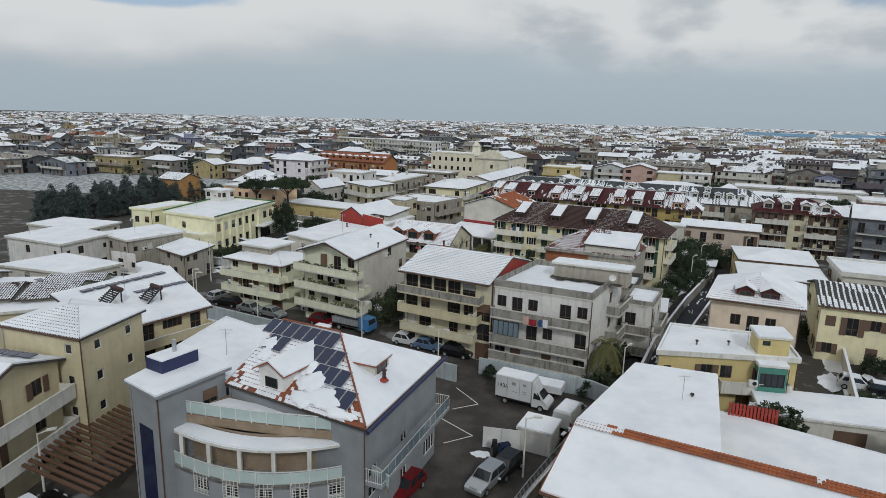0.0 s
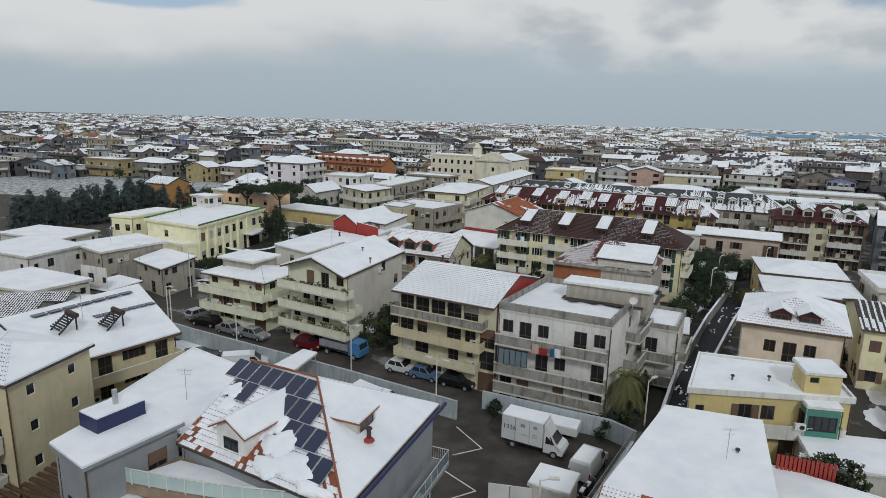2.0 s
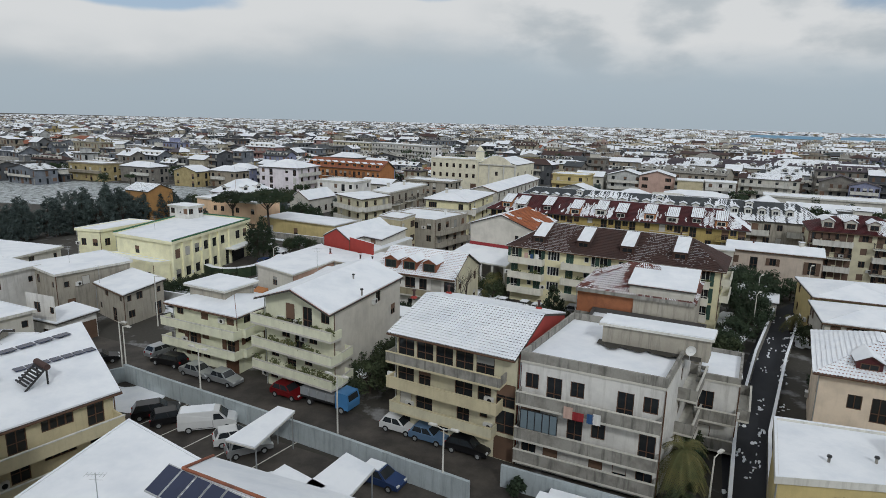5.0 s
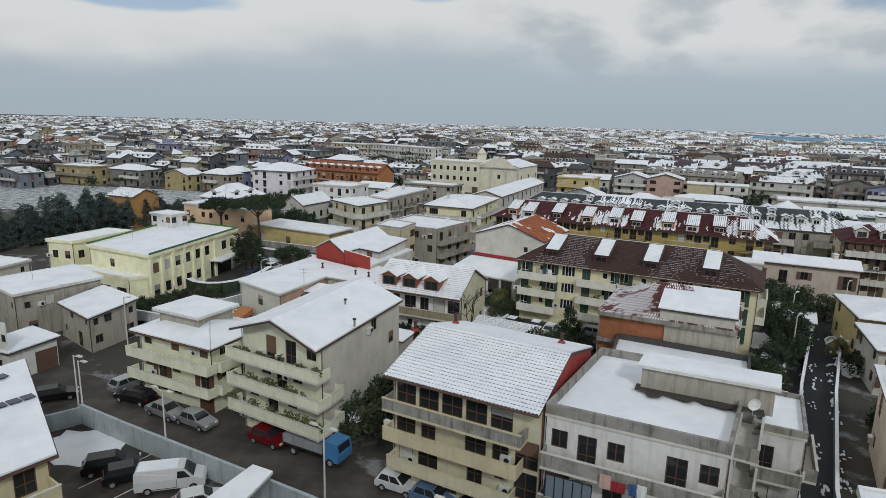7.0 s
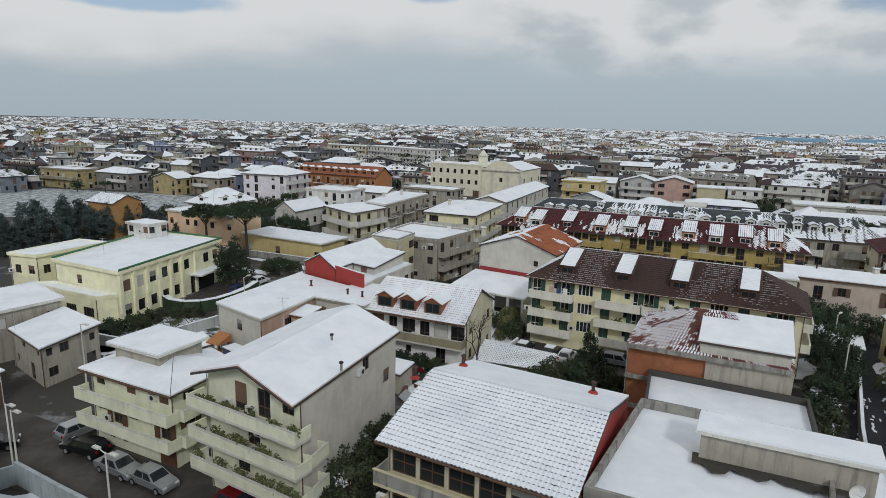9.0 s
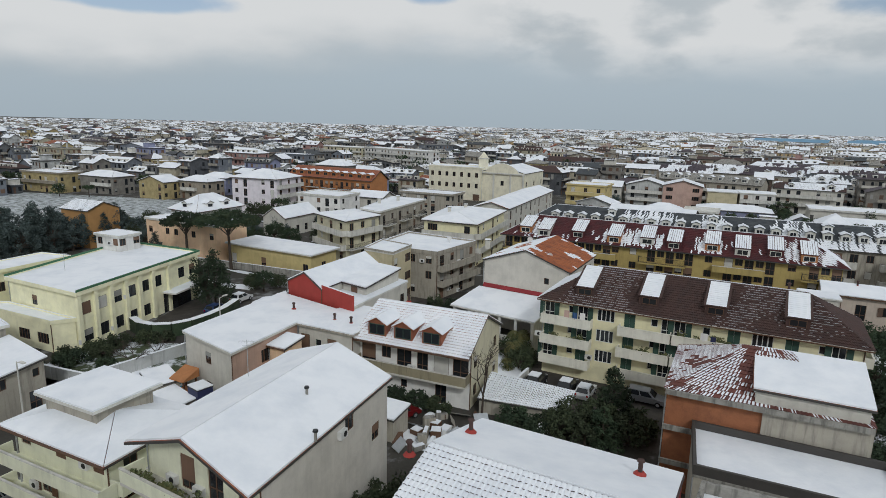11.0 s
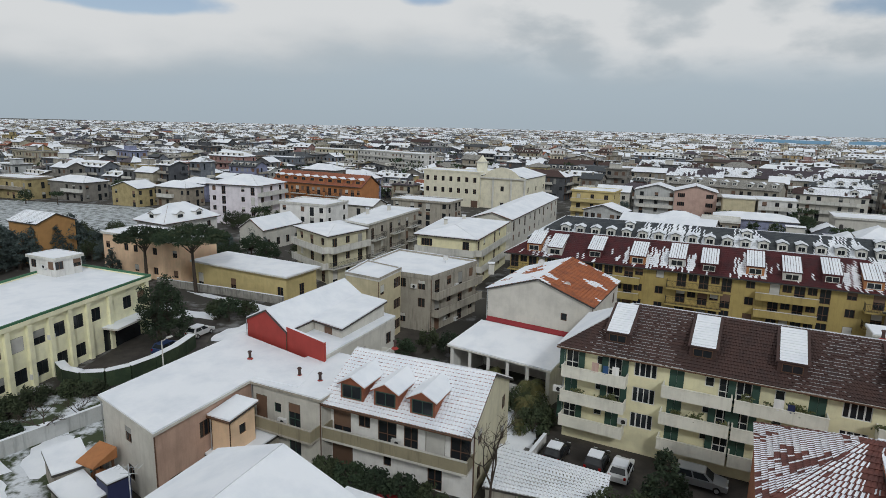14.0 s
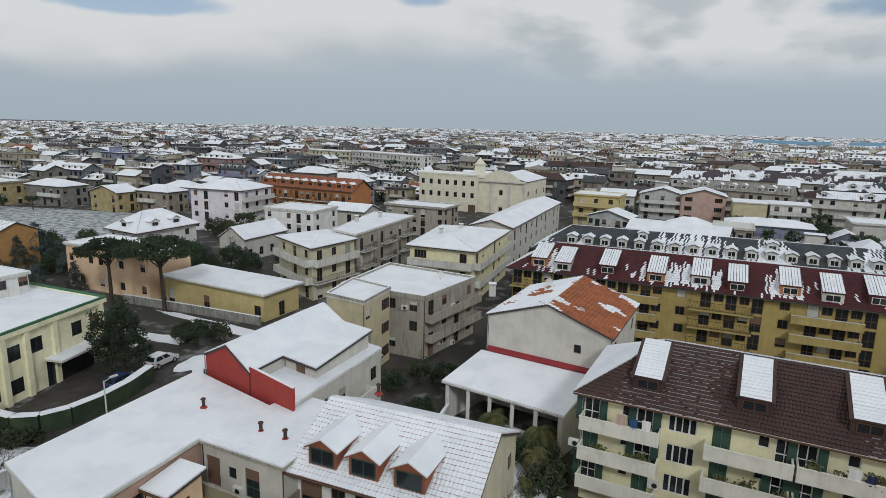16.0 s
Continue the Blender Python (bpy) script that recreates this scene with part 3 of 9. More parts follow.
def house(name, label, quad, top, storeys, wall, roof="flat", ridge=None, over=0.5, rows=None, balconies=(), rmat=TERRA, snow=1.0, tiled=None,
          fmat=WOODF, smat=None, z0=0.0, lod=0, parapet=0.5, category="house", group="", trim=TRIM, eave=None, spots=0.1, line=None, pmat=None, walls=None, channel=False, tilekw=None, capped=True):
    """A building over a quad (front left, front right, back right, back left). Returns its Empty.
    rows: {side: [row for each storey]}; balconies: (side, storey, from, to, depth, style, planted)."""
    cx, cy = sum(p[0] for p in quad) / 4, sum(p[1] for p in quad) / 4
    FOOTPRINTS.append([tuple(p) for p in quad])
    ob = thing(name, label, category, (cx, cy, z0), group)
    base = Vector((cx, cy, z0))
    rows = rows or {}
    sh = (top - z0) / storeys
    bw = Build()
    found = []
    for i in range(4):
        a, b = quad[i], quad[(i + 1) % 4]
        rr = rows.get(i, [])
        rr = list(rr) + ["."] * (storeys - len(rr))
        found += facade(bw, a, b, z0, rr, sh, (walls or {}).get(i, wall))
    slopes, rl = roof_slopes(grow(quad, over if roof != "mono" else over), top, ridge or top, roof, line)
    if roof == "gable0":
        for i, j in ((1, 2), (3, 0)):
            a, b = quad[i], quad[j]
            bw.face(((*a, top), (*b, top), ((a[0] + b[0]) / 2, (a[1] + b[1]) / 2, ridge - 0.15)), (walls or {}).get(i, wall))
    if roof == "gable1":
        for i, j in ((0, 1), (2, 3)):
            a, b = quad[i], quad[j]
            bw.face(((*a, top), (*b, top), ((a[0] + b[0]) / 2, (a[1] + b[1]) / 2, ridge - 0.15)), (walls or {}).get(i, wall))
    if roof == "mono":
        q = quad
        bw.face(((*q[1], top), (*q[2], top), (*q[2], ridge - .12)), wall)
        bw.face(((*q[3], top), (*q[0], top), (*q[3], ridge - .12)), wall)
        bw.face(((*q[2], top), (*q[3], top), (*q[3], ridge - .12), (*q[2], ridge - .12)), wall)
    bw.v = [tuple(Vector(v) - base) for v in bw.v]
    part("wall", bw, ob)
    windows(ob, found, fmat, smat, lod)
    for bl in balconies:
        side, st, s0, s1, dp, style = bl[:6]
        balcony(ob, quad[side], quad[(side + 1) % 4], z0 + st * sh, s0, s1, dp, style, trim, bl[7] if len(bl) > 7 else pmat, len(bl) > 6 and bl[6], min(0.95, 0.34 * sh))
    rb, sb = Build(), Build()
    if roof == "flat":
        g = grow(quad, over)
        rb.prism(g, top, top + 0.2, trim)
        if parapet:
            inner = grow(quad, over - 0.22)
            for i in range(4):
                j = (i + 1) % 4
                rb.prism((g[i], g[j], inner[j], inner[i]), top + 0.2, top + 0.2 + parapet, pmat or trim)
        if snow:
            s = grow(quad, over - (0.23 if parapet else 0.04))
            sb.prism(s, top + 0.203, top + 0.33, SNOW)
            if parapet and capped:
                for i in range(4):
                    j = (i + 1) % 4
                    sb.prism((lerp(g[i], inner[i], 0.1), lerp(g[j], inner[j], 0.1), lerp(g[j], inner[j], 0.9), lerp(g[i], inner[i], 0.9)),
                             top + 0.203 + parapet, top + 0.25 + parapet, SNOW)
    else:
        for k, s in enumerate(slopes):
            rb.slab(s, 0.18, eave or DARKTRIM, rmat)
            if tiled:
                e0, e1 = s[0], s[1]
                r1, r0 = (s[2], s[3]) if len(s) == 4 else (s[2], s[2])
                cov = tiled[k] if isinstance(tiled, (list, tuple)) else tiled
                if cov is not None:
                    tiles(rb, e0, e1, r1, r0, rmat, SNOW, cov, spots=spots, channel=channel, **(tilekw or {}))
                    continue
            if snow:
                m = [sum(p[i] for p in s) / len(s) for i in range(3)]
                up = Vector((0, 0, 0.13))
                sb.slab([tuple(Vector(lerp(p, m, 0.012)) + up) for p in s], 0.125, SNOW)
    rb.v = [tuple(Vector(v) - base) for v in rb.v]
    ro = part("roof", rb, ob)
    if lod == 0 and top - z0 > 3.5:
        for i in (0, 1):
            q = grow(quad, 0.07)[1 if i == 0 else 0]
            dpb = Build()
            dpb.bar((q[0] - cx, q[1] - cy, 0.05), (q[0] - cx, q[1] - cy, top - z0 - 0.05), 0.05, GALV if i else WOODF, n=6)
            part("downpipe", dpb, ob)
        if roof in ("gable0", "hip", "mono"):
            g = grow(quad, over)
            gu = Build()
            gu.bar((g[0][0] - cx, g[0][1] - cy, top - z0 - 0.12), (g[1][0] - cx, g[1][1] - cy, top - z0 - 0.12), 0.08, WOODF, n=6)
            part("gutter", gu, ob)
    if sb.f:
        sb.v = [tuple(Vector(v) - base) for v in sb.v]
        part("snow_cover", sb, ro, "white snow lying on the roof")
    return ob

# ---- ground ----
GR = thing("ground", "flat town ground of bare soil and thin snow", "ground", kind="structure")
gb_ = Build()
gb_.face(((-4000, -150, 0), (4000, -150, 0), (4000, 4900, 0), (-4000, 4900, 0)), EARTH)
part("soil", gb_, GR)


def sheet(name, label, pts, z, mat, category="road", thick=0.03):
    b = Build()
    b.slab([(p[0], p[1], z) for p in pts], thick, mat)
    return tagged(part(name, b), label, category, kind="structure")


sheet("road", "dark wet asphalt street between the houses", ((-75, 98), (-24.5, 76.2), (-3.5, 64.6), (6, 60.4), (8.5, 65.4), (-2, 71.2), (-17, 81), (-70, 106)), 0.04, ASPH)
sheet("pavement", "wet dark tarmac yard with worn surface", ((-22, 30), (14, 30), (19, 56), (7, 60), (-3.5, 64.3), (-45, 84), (-52, 70), (-24, 66)), 0.05, ASPH, "yard")
sheet("road", "narrow wet dark lane with slush along its edges",
      ((18.6, 52.5), (22.0, 52.0), (30.8, 71), (42.0, 89), (54.5, 108.5), (61, 114.5), (59, 117.5), (51.3, 111), (38.6, 91.5), (27.2, 73)), 0.05, ROADM)
sheet("pavement", "dark tarmac courtyard of the apartment block", ((6, 104), (36, 88), (42, 101), (10.8, 117)), 0.03, ASPH, "yard")
sheet("road", "wet street leading to the church", ((-14, 116), (-9, 114), (5, 160), (30, 280), (24, 282), (-3, 165)), 0.03, ASPH)
sheet("road", "street in front of the school", ((-50, 104), (-33, 98), (-27, 120), (-33, 150), (-40, 152), (-42, 118)), 0.03, ASPH)
sheet("field", "snowy field with dark furrows", ((-190, 212), (-74, 196), (-62, 236), (-96, 258), (-185, 274)), 0.05, FIELDM, "field")


def inner(q, d):
    return grow(q, -d)


# ---- near houses ----
q_tile = [(-4.3, 71.6), (6.5, 65.8), (13.0, 78.5), (2.1, 84.4)]
TILEH = house("apartment_house", "cream three-storey house with long balconies under a snowy tiled gable roof", grow(inner(q_tile, 0.0), [-1.0, 0, -0.4, -0.5]), 9.6, 4, CREAM, "gable0", 11.5, [1.0, 0.06, 0.4, 0.5],
      rows={0: ["w.ww.g", "dD.dsD", "Dd.DdD", "DDDDD."], 1: [".", ".", ".", "."], 3: ["..w", "..w", ".", "."]},
      balconies=((0, 1, 0.0, 0.86, 1.2, "solid", False, CREAM), (0, 2, -0.02, 0.9, 1.4, "solid", False, SAND), (0, 3, -0.02, 0.92, 1.5, "solid")), tiled=[ALL, None], rmat=BROWNT, smat=None, trim=SAND, walls={1: REDP}, pmat=CONC)
q_flat = [(7.1, 66.6), (17.3, 61.8), (23.6, 72.6), (13.4, 77.2)]
FLATH = house("apartment_house", "weathered white flat-roofed house with long solid balconies", inner(q_flat, 0.1), 9.2, 3, WHITEP, "flat", over=0.1, parapet=0.75,
      rows={0: ["dd.wwd", "D.dw.d", "wdw.dw"], 1: ["..w.", "..w.", "..w."], 3: ["."]},
      balconies=((0, 1, 0.0, 1.0, 1.2, "solid"), (0, 2, 0.0, 1.0, 1.2, "solid"), (0, 0.35, 0.0, 1.0, 1.2, "solid"), (1, 1, 0.5, 1.0, 1.5, "solid"), (1, 2, 0.5, 1.0, 1.5, "solid"), (1, 0.3, 0.55, 1.0, 1.5, "solid")), smat=None, trim=OFFW, pmat=CONC, capped=False)
q_gb = [(-18.9, 80), (-10.1, 74.9), (-4.2, 90), (-13.0, 94.6)]
GABLEH = house("apartment_house", "grey-green gabled house with planted balconies and a snowy roof", grow(q_gb, [-1.3, -0.3, -0.3, -0.5]), 9.9, 4, GREENP, "gable1", 11.6, [1.3, 0.3, 0.3, 0.5],
      rows={0: ["w.D.w", "wdw.", ".wdw.", ".ddw"], 1: [".", ".", "...w", "..w."], 3: ["..w", "w.w", ".", "."]},
      balconies=((0, 1, -0.06, 1.1, 1.6, "solid", True, GREENP), (0, 2, -0.06, 1.1, 1.6, "solid", True, GREENP), (0, 3, -0.06, 1.1, 1.6, "solid", True, GREENP), (1, 1, 0, 0.14, 0.9, "solid", False, GREENP), (1, 2, 0, 0.14, 0.9, "solid", False, GREENP)), smat=None, trim=OFFW, walls={1: GABLEP})
q_c1 = [(-31.7, 87), (-21.5, 82.1), (-18.2, 89.8), (-28.6, 94.4)]
house("apartment_house", "pale green three-storey house with wrap-round balconies and snowy roof", grow(q_c1, -0.8), 6.9, 3, GREENP, "hip", 7.9, 0.8,
      rows={0: [".ww.g", "wdw.d", "w.w.w"], 1: ["..", "wd", "w."], 3: ["w.", "dw", "ww"]},
      balconies=((0, 1, -0.08, 1.08, 1.3, "solid"), (0, 2, -0.08, 1.08, 1.3, "solid"), (1, 1, 0, 0.8, 1.2, "solid"), (1, 2, 0, 0.8, 1.2, "solid")), smat=WOODF, trim=GREENP)
house("attic_room", "low attic room with a snowy roof on the house top", [(-29.2, 88.6), (-24.2, 86.2), (-22.2, 90.2), (-27.2, 92.6)], 8.6, 1, BEIGE, "flat", over=0.5, parapet=0, z0=7.0)
# school
q_sc = [(-57.5, 124.6), (-44.8, 118.2), (-39.9, 141.9), (-54.2, 148)]
SCHOOL = house("school_building", "long pale yellow school with pilasters and a flat snowy roof", q_sc, 7.0, 2, SCHOOLY, "flat", over=0.4, parapet=0.3,
      rows={0: [".w..", ".w.."], 1: ["SSSSS....", "SSSSSS.SS"], 3: ["www", "www"]}, fmat=DARKM, trim=SCHOOLY, pmat=SCHOOLY)
for k in range(8):
    p_ = lerp(q_sc[1], q_sc[2], (0.0, 0.111, 0.222, 0.333, 0.444, 0.556, 0.7, 0.98)[k])
    b = Build()
    b.box(-0.28, -0.35, 0, 0.28, 0.0, 7.0, SCHOOLY)
    part("pilaster", b, SCHOOL, matrix=Matrix.Translation(-SCHOOL.matrix_basis.translation) @ pose(p_[0], p_[1], 0, 0, 0, 78.3))
b = Build()
b.box(0, -2.2, 2.95, 7.5, 0, 3.15, TRIM)
b.box(0.03, -2.15, 3.152, 7.4, 0, 3.22, SNOW)
p_ = lerp(q_sc[1], q_sc[2], 0.64)
part("entrance_canopy", b, SCHOOL, matrix=Matrix.Translation(-SCHOOL.matrix_basis.translation) @ pose(p_[0], p_[1], 0, 0, 0, 78.3))
b = Build()
b.box(0.2, -0.06, 0, 6.6, -0.004, 2.9, GLASS)
part("entrance_glass", b, SCHOOL, matrix=Matrix.Translation(-SCHOOL.matrix_basis.translation) @ pose(p_[0], p_[1], 0, 0, 0, 78.3))
b = Build()
g_o, g_i = grow(q_sc, 0.405), grow(q_sc, 0.165)
for i in (1, 2, 3):
    j = (i + 1) % 4
    b.prism((g_o[i], g_o[j], g_i[j], g_i[i]), 7.505, 7.75, GREENR)
tagged(part("roof_edge", b), "green coated roof edge of the school", "roof edge", kind="structure")
house("school_wing", "pale yellow side wing of the school with small windows", [(-66.0, 127.2), (-61.2, 126.0), (-57.0, 136.5), (-62, 138)], 7.2, 2, SCHOOLY, "flat", over=0.3, parapet=0.25,
      rows={0: ["ww", "ww"], 1: ["ww.w", "w.w."]}, fmat=WOODF, trim=SCHOOLY, pmat=SCHOOLY)
house("school_wing", "low pale yellow terrace wing with snow on its flat roof", [(-61.0, 123.4), (-47.6, 117.2), (-45.4, 118.4), (-57.8, 124.4)], 3.6, 1, SCHOOLY, "flat", over=0.1, parapet=0.3, rows={0: ["..WW"]}, trim=SCHOOLY, pmat=SCHOOLY)
house("roof_house", "white rooftop block with snow on the school roof", [(-56.4, 143.2), (-51.6, 141.1), (-50.0, 144.4), (-54.8, 146.6)], 9.6, 1, WHITEP, "flat", over=0.25, parapet=0.15, z0=7.3, rows={0: ["w.w"], 1: ["w.w"]})
# brown-roofed block
q_br = [(10.3, 115.0), (38.8, 100.1), (44.0, 109.9), (15.5, 124.8)]
BLOCK = house("apartment_block", "cream four-storey block with white balcony fronts and brown tiled hip roof", grow(q_br, -0.7), 9.0, 3, PALEY, "hip", 12.4, 0.7, z0=1.8, fmat=WHITEF,
      rows={0: ["d.sd.Q.d.sdd.s.d.Q.d.sd."] * 3, 1: ["w.w.", "wdw.", "wdw."], 3: ["w.w", "w.w", "w.w"]},
      balconies=(*((0, s_, a_, b_, 1.3, "solid", (s_ == 2 and a_ > 0.4) or (s_ == 1 and a_ < 0.3)) for s_ in (2, 1, 0.02) for a_, b_ in ((0.0, 0.185), (0.28, 0.455), (0.46, 0.67), (0.77, 0.96))), (1, 1, 0.2, 0.8, 1.2, "solid"), (1, 2, 0.2, 0.8, 1.2, "solid")), smat=SHUTG, rmat=BROWNT,
      tiled=[lambda c: 0.85 * patch_noise(0.2, 0.42, 0.15)(c), lambda c: 0.85 * patch_noise(0.22, 0.45, 0.2)(c), None, None], channel="thin", spots=1, eave=TRIM, tilekw=dict(pitch=0.24, course=0.34), category="apartment block", trim=BALW, pmat=BALW)
b = Build()
b.prism(grow(q_br, -0.75), 0, 1.8, PALEY)
part("plinth", b, BLOCK, matrix=Matrix.Translation(-BLOCK.matrix_basis.translation))
q_hip = [(16.9, 92.1), (29.2, 86.2), (34, 95.8), (21.6, 101.6)]
house("apartment_house", "house with bare brick side and half-snowy tiled hip roof", grow(q_hip, -0.15), 8.6, 3, BRICK, "hip", 11.4, 0.2,
      rows={0: ["."]}, rmat=MAROON, tiled=[patch_noise(0.5, 0.6, 0.5), patch_noise(0.4, 0.4), patch_noise(0.4, 0.5), patch_noise(0.5, 0.66, 0.5)], spots=0.8, channel=True, eave=CONC, walls={1: BEIGE})
# L-shaped low house
house("farmhouse", "long low tan rendered house with a snow-covered roof", [(-27.4, 108.0), (-20.6, 102.4), (-16.6, 111.9), (-21.0, 123.2)], 6.35, 2, OFFW, "flat", over=0.25, parapet=0,
      rows={0: [".w.", ".w."], 1: ["d.w", ".Q."]}, smat=None, walls={1: TANP}, trim=OFFW)
house("farmhouse", "house wing with snow-covered roof beside the red wall", [(-16.5, 112.2), (-12.2, 110.4), (-11.6, 115.2), (-20.4, 122.2)], 6.33, 2, OFFW, "flat", over=0.2, parapet=0, trim=OFFW)
house("farmhouse", "white wing with open upper gallery and snow-covered roof", [(-16.4, 111.6), (-10.0, 108.4), (-6.4, 116), (-11.4, 118.6)], 6.3, 2, OFFW, "flat", over=0.3, parapet=0,
      rows={0: ["..d.", "dsd."]}, balconies=((0, 1, 0.0, 1.0, 1.3, "solid"),), smat=None, fmat=SHUTG, pmat=GALLP, trim=BEIGE)
q_do = [(-10.2, 108.6), (2.1, 103.3), (6.4, 114.2), (-5.4, 119.2)]
DORM = house("dormer_house", "white two-storey house with long gallery and snowy tiled roof", grow(q_do, [-1.4, -0.3, -0.3, -0.3]), 6.0, 2, CLEANW, "gable0", 8.8, [1.4, 0.3, 0.3, 0.3], pmat=GALLP, walls={1: CREAM},
      rows={0: ["g.s.d.", "DwDdDD"], 1: ["w.w", "w.w"]}, balconies=((0, 1, 0.0, 1.0, 1.4, "solid"),), smat=None, rmat=ORTILE, tiled=[ALL, None], spots=0.2, trim=OFFW)
RED0, RED_E, RED_D = Vector((-20.4, 123.0)), Vector((0.788, -0.616)), Vector((0.42, 0.907))


def red_at(u, v):
    return tuple(RED0 + RED_E * u + RED_D * v)


house("red_house", "house with deep red gable wall and snowy pitched roof", [red_at(0, 0), red_at(6.4, 0), red_at(6.4, 14), red_at(0, 14)], 8.3, 2, REDP, "gable1", 9.9, 0.12, rows={1: ["....", "wdw.w"]}, rmat=DREDT, walls={1: OFFW, 2: OFFW})
house("terrace_annex", "white annex with a snowy roof terrace beside the red house", [red_at(6.5, 0.3), red_at(11.7, 0.3), red_at(11.7, 13.6), red_at(6.5, 13.6)], 6.9, 2, OFFW, "flat", over=0.1, parapet=0, rows={1: ["w.d.w", "wdw.w"]}, balconies=((1, 1, 0.05, 0.8, 1.1, "solid"),))
house("attic_room", "small white terrace room with sloping snowy roof", [red_at(6.6, 4.4), red_at(10.6, 4.4), red_at(10.6, 12.8), red_at(6.6, 12.8)], 8.3, 1, OFFW, "mono", 8.9, 0.3, z0=7.1, rows={0: [".d."], 1: ["w..w"]}, rmat=DREDT)
for u0, u1, v, z0_, z1_ in ((6.42, 11.9, 0.0, 8.8, 8.5),):
    b = Build()
    b.prism((red_at(u0, v), red_at(u1, v), red_at(u1, v + 0.28), red_at(u0, v + 0.28)), 0, [z0_, z1_, z1_, z0_], REDP)
    b.prism((red_at(u0, v + 0.02), red_at(u1, v + 0.02), red_at(u1, v + 0.26), red_at(u0, v + 0.26)), [z0_ + 0.002, z1_ + 0.002, z1_ + 0.002, z0_ + 0.002], [z0_ + 0.05, z1_ + 0.05, z1_ + 0.05, z0_ + 0.05], SNOW)
    tagged(part("parapet_wall", b), "deep red rendered parapet wall beside the terrace", "wall", kind="structure")
house("gabled_house", "tall white house with blank gable wall and orange tiled roof", [(5.3, 132), (16, 125.2), (22.0, 136.5), (11.5, 143.5)], 9.6, 3, GABLEP, "gable1", 11.8, 0.25,
      rows={0: ["......", ".....s", "....s."], 1: ["w.w", "w.w", "w.w"]}, rmat=ORTILE, tiled=[lambda c: 1.0 if c[0] + 0.6 * c[1] > 102.5 + 1.5 * noise.noise(Vector((c[0], c[1], 0))) else patch_noise(0.45, 0.27, 0.08)(c), lambda c: patch_noise(0.4, 0.66, 0.15)(c)], spots=0.5)
q_sh = [(0.9, 127.6), (11.0, 120.8), (14.9, 125.75), (4.95, 132.1)]
SHED = thing("open_shed", "open white shed with square columns under a snowy lean-to roof", "shed", (0.9, 127.6, 0))
sh0 = Vector((0.9, 127.6, 0))
g_ = grow(q_sh, [0.3, 0.25, -0.15, 0.25])
b = Build()
b.slab([tuple(Vector((p[0], p[1], z)) - sh0) for p, z in zip(g_, (4.1, 4.1, 5.55, 5.55))], 0.16, TRIM)
rf_ = part("roof", b, SHED)
b = Build()
b.slab([tuple(Vector((p[0], p[1], z)) - sh0) for p, z in zip(grow(g_, -0.04), (4.24, 4.24, 5.69, 5.69))], 0.135, SNOW)
part("snow_cover", b, rf_)
for k in range(6):
    p = Vector((*lerp(q_sh[0], q_sh[1], 0.02 + 0.192 * k), 0)) - sh0
    b = Build()
    b.box(p.x - 0.17, p.y - 0.17, 0, p.x + 0.17, p.y + 0.17, 3.98, WHITEP)
    part("column", b, SHED)
b = Build()
for p0, p1, zt in ((q_sh[3], q_sh[0], 3.9), (q_sh[1], q_sh[2], 3.9), (lerp(q_sh[0], q_sh[1], 0.41), lerp(q_sh[0], q_sh[1], 0.98), 1.5)):
    d = Vector((p1[0] - p0[0], p1[1] - p0[1], 0)).normalized()
    o = Vector((-d.y, d.x, 0)) * 0.12
    A_, B_ = Vector((*p0, 0)) - sh0, Vector((*p1, 0)) - sh0
    b.prism([tuple(v.xy) for v in (A_, B_, B_ + o, A_ + o)], 0, zt, WHITEP)
part("low_wall", b, SHED)
b = Build()
d = Vector((10.7, -6.8, 0)).normalized()
o = Vector((d.y, -d.x, 0)) * 0.3
A_, B_ = Vector((5.3, 132, 0)), Vector((15.6, 125.45, 0))
b.prism([tuple(v.xy) for v in (A_ + o, B_ + o, B_ + o * 0.05, A_ + o * 0.05)], 5.72, [5.85, 5.85, 6.25, 6.25], TARP)
tagged(part("flashing_strip", b), "red sheet flashing where the shed roof meets the wall", "flashing", kind="structure")
q_rl = [(9.5, 155), (57.8, 132.4), (62.4, 142.2), (14.2, 164.8)]
TERR = house("apartment_block", "long yellow terrace block with balconies and dark red roof", grow(q_rl, -0.8), 9.2, 4, DEEPY, "hip", 12.4, 0.8,
      rows={0: ["dwdwd.w.dwdwdw.w.dwdwd.w.dwdwd.w.dwd"] * 4, 1: ["d.d"] * 4},
      balconies=[(0, s, a, a + w_, 1.3, st_) for s in (1, 2, 3) for a, w_, st_ in ((0.0, 0.14, "rail"), (0.215, 0.165, "solid"), (0.45, 0.14, "rail"), (0.665, 0.14, "solid"), (0.9, 0.1, "rail"))], smat=SHUTB, rmat=DREDT, lod=1, tiled=[streaks(143.6, 0.5, 0.9, 4.0), patch_noise(0.3, 0.6, 0.3), None, None], tilekw=dict(pitch=0.21, course=0.4, rise=0.03), fmat=WOODF, trim=DEEPY, category="apartment block")
q_gd = [(15.5, 172), (80, 145), (84.5, 155.5), (20, 182.5)]
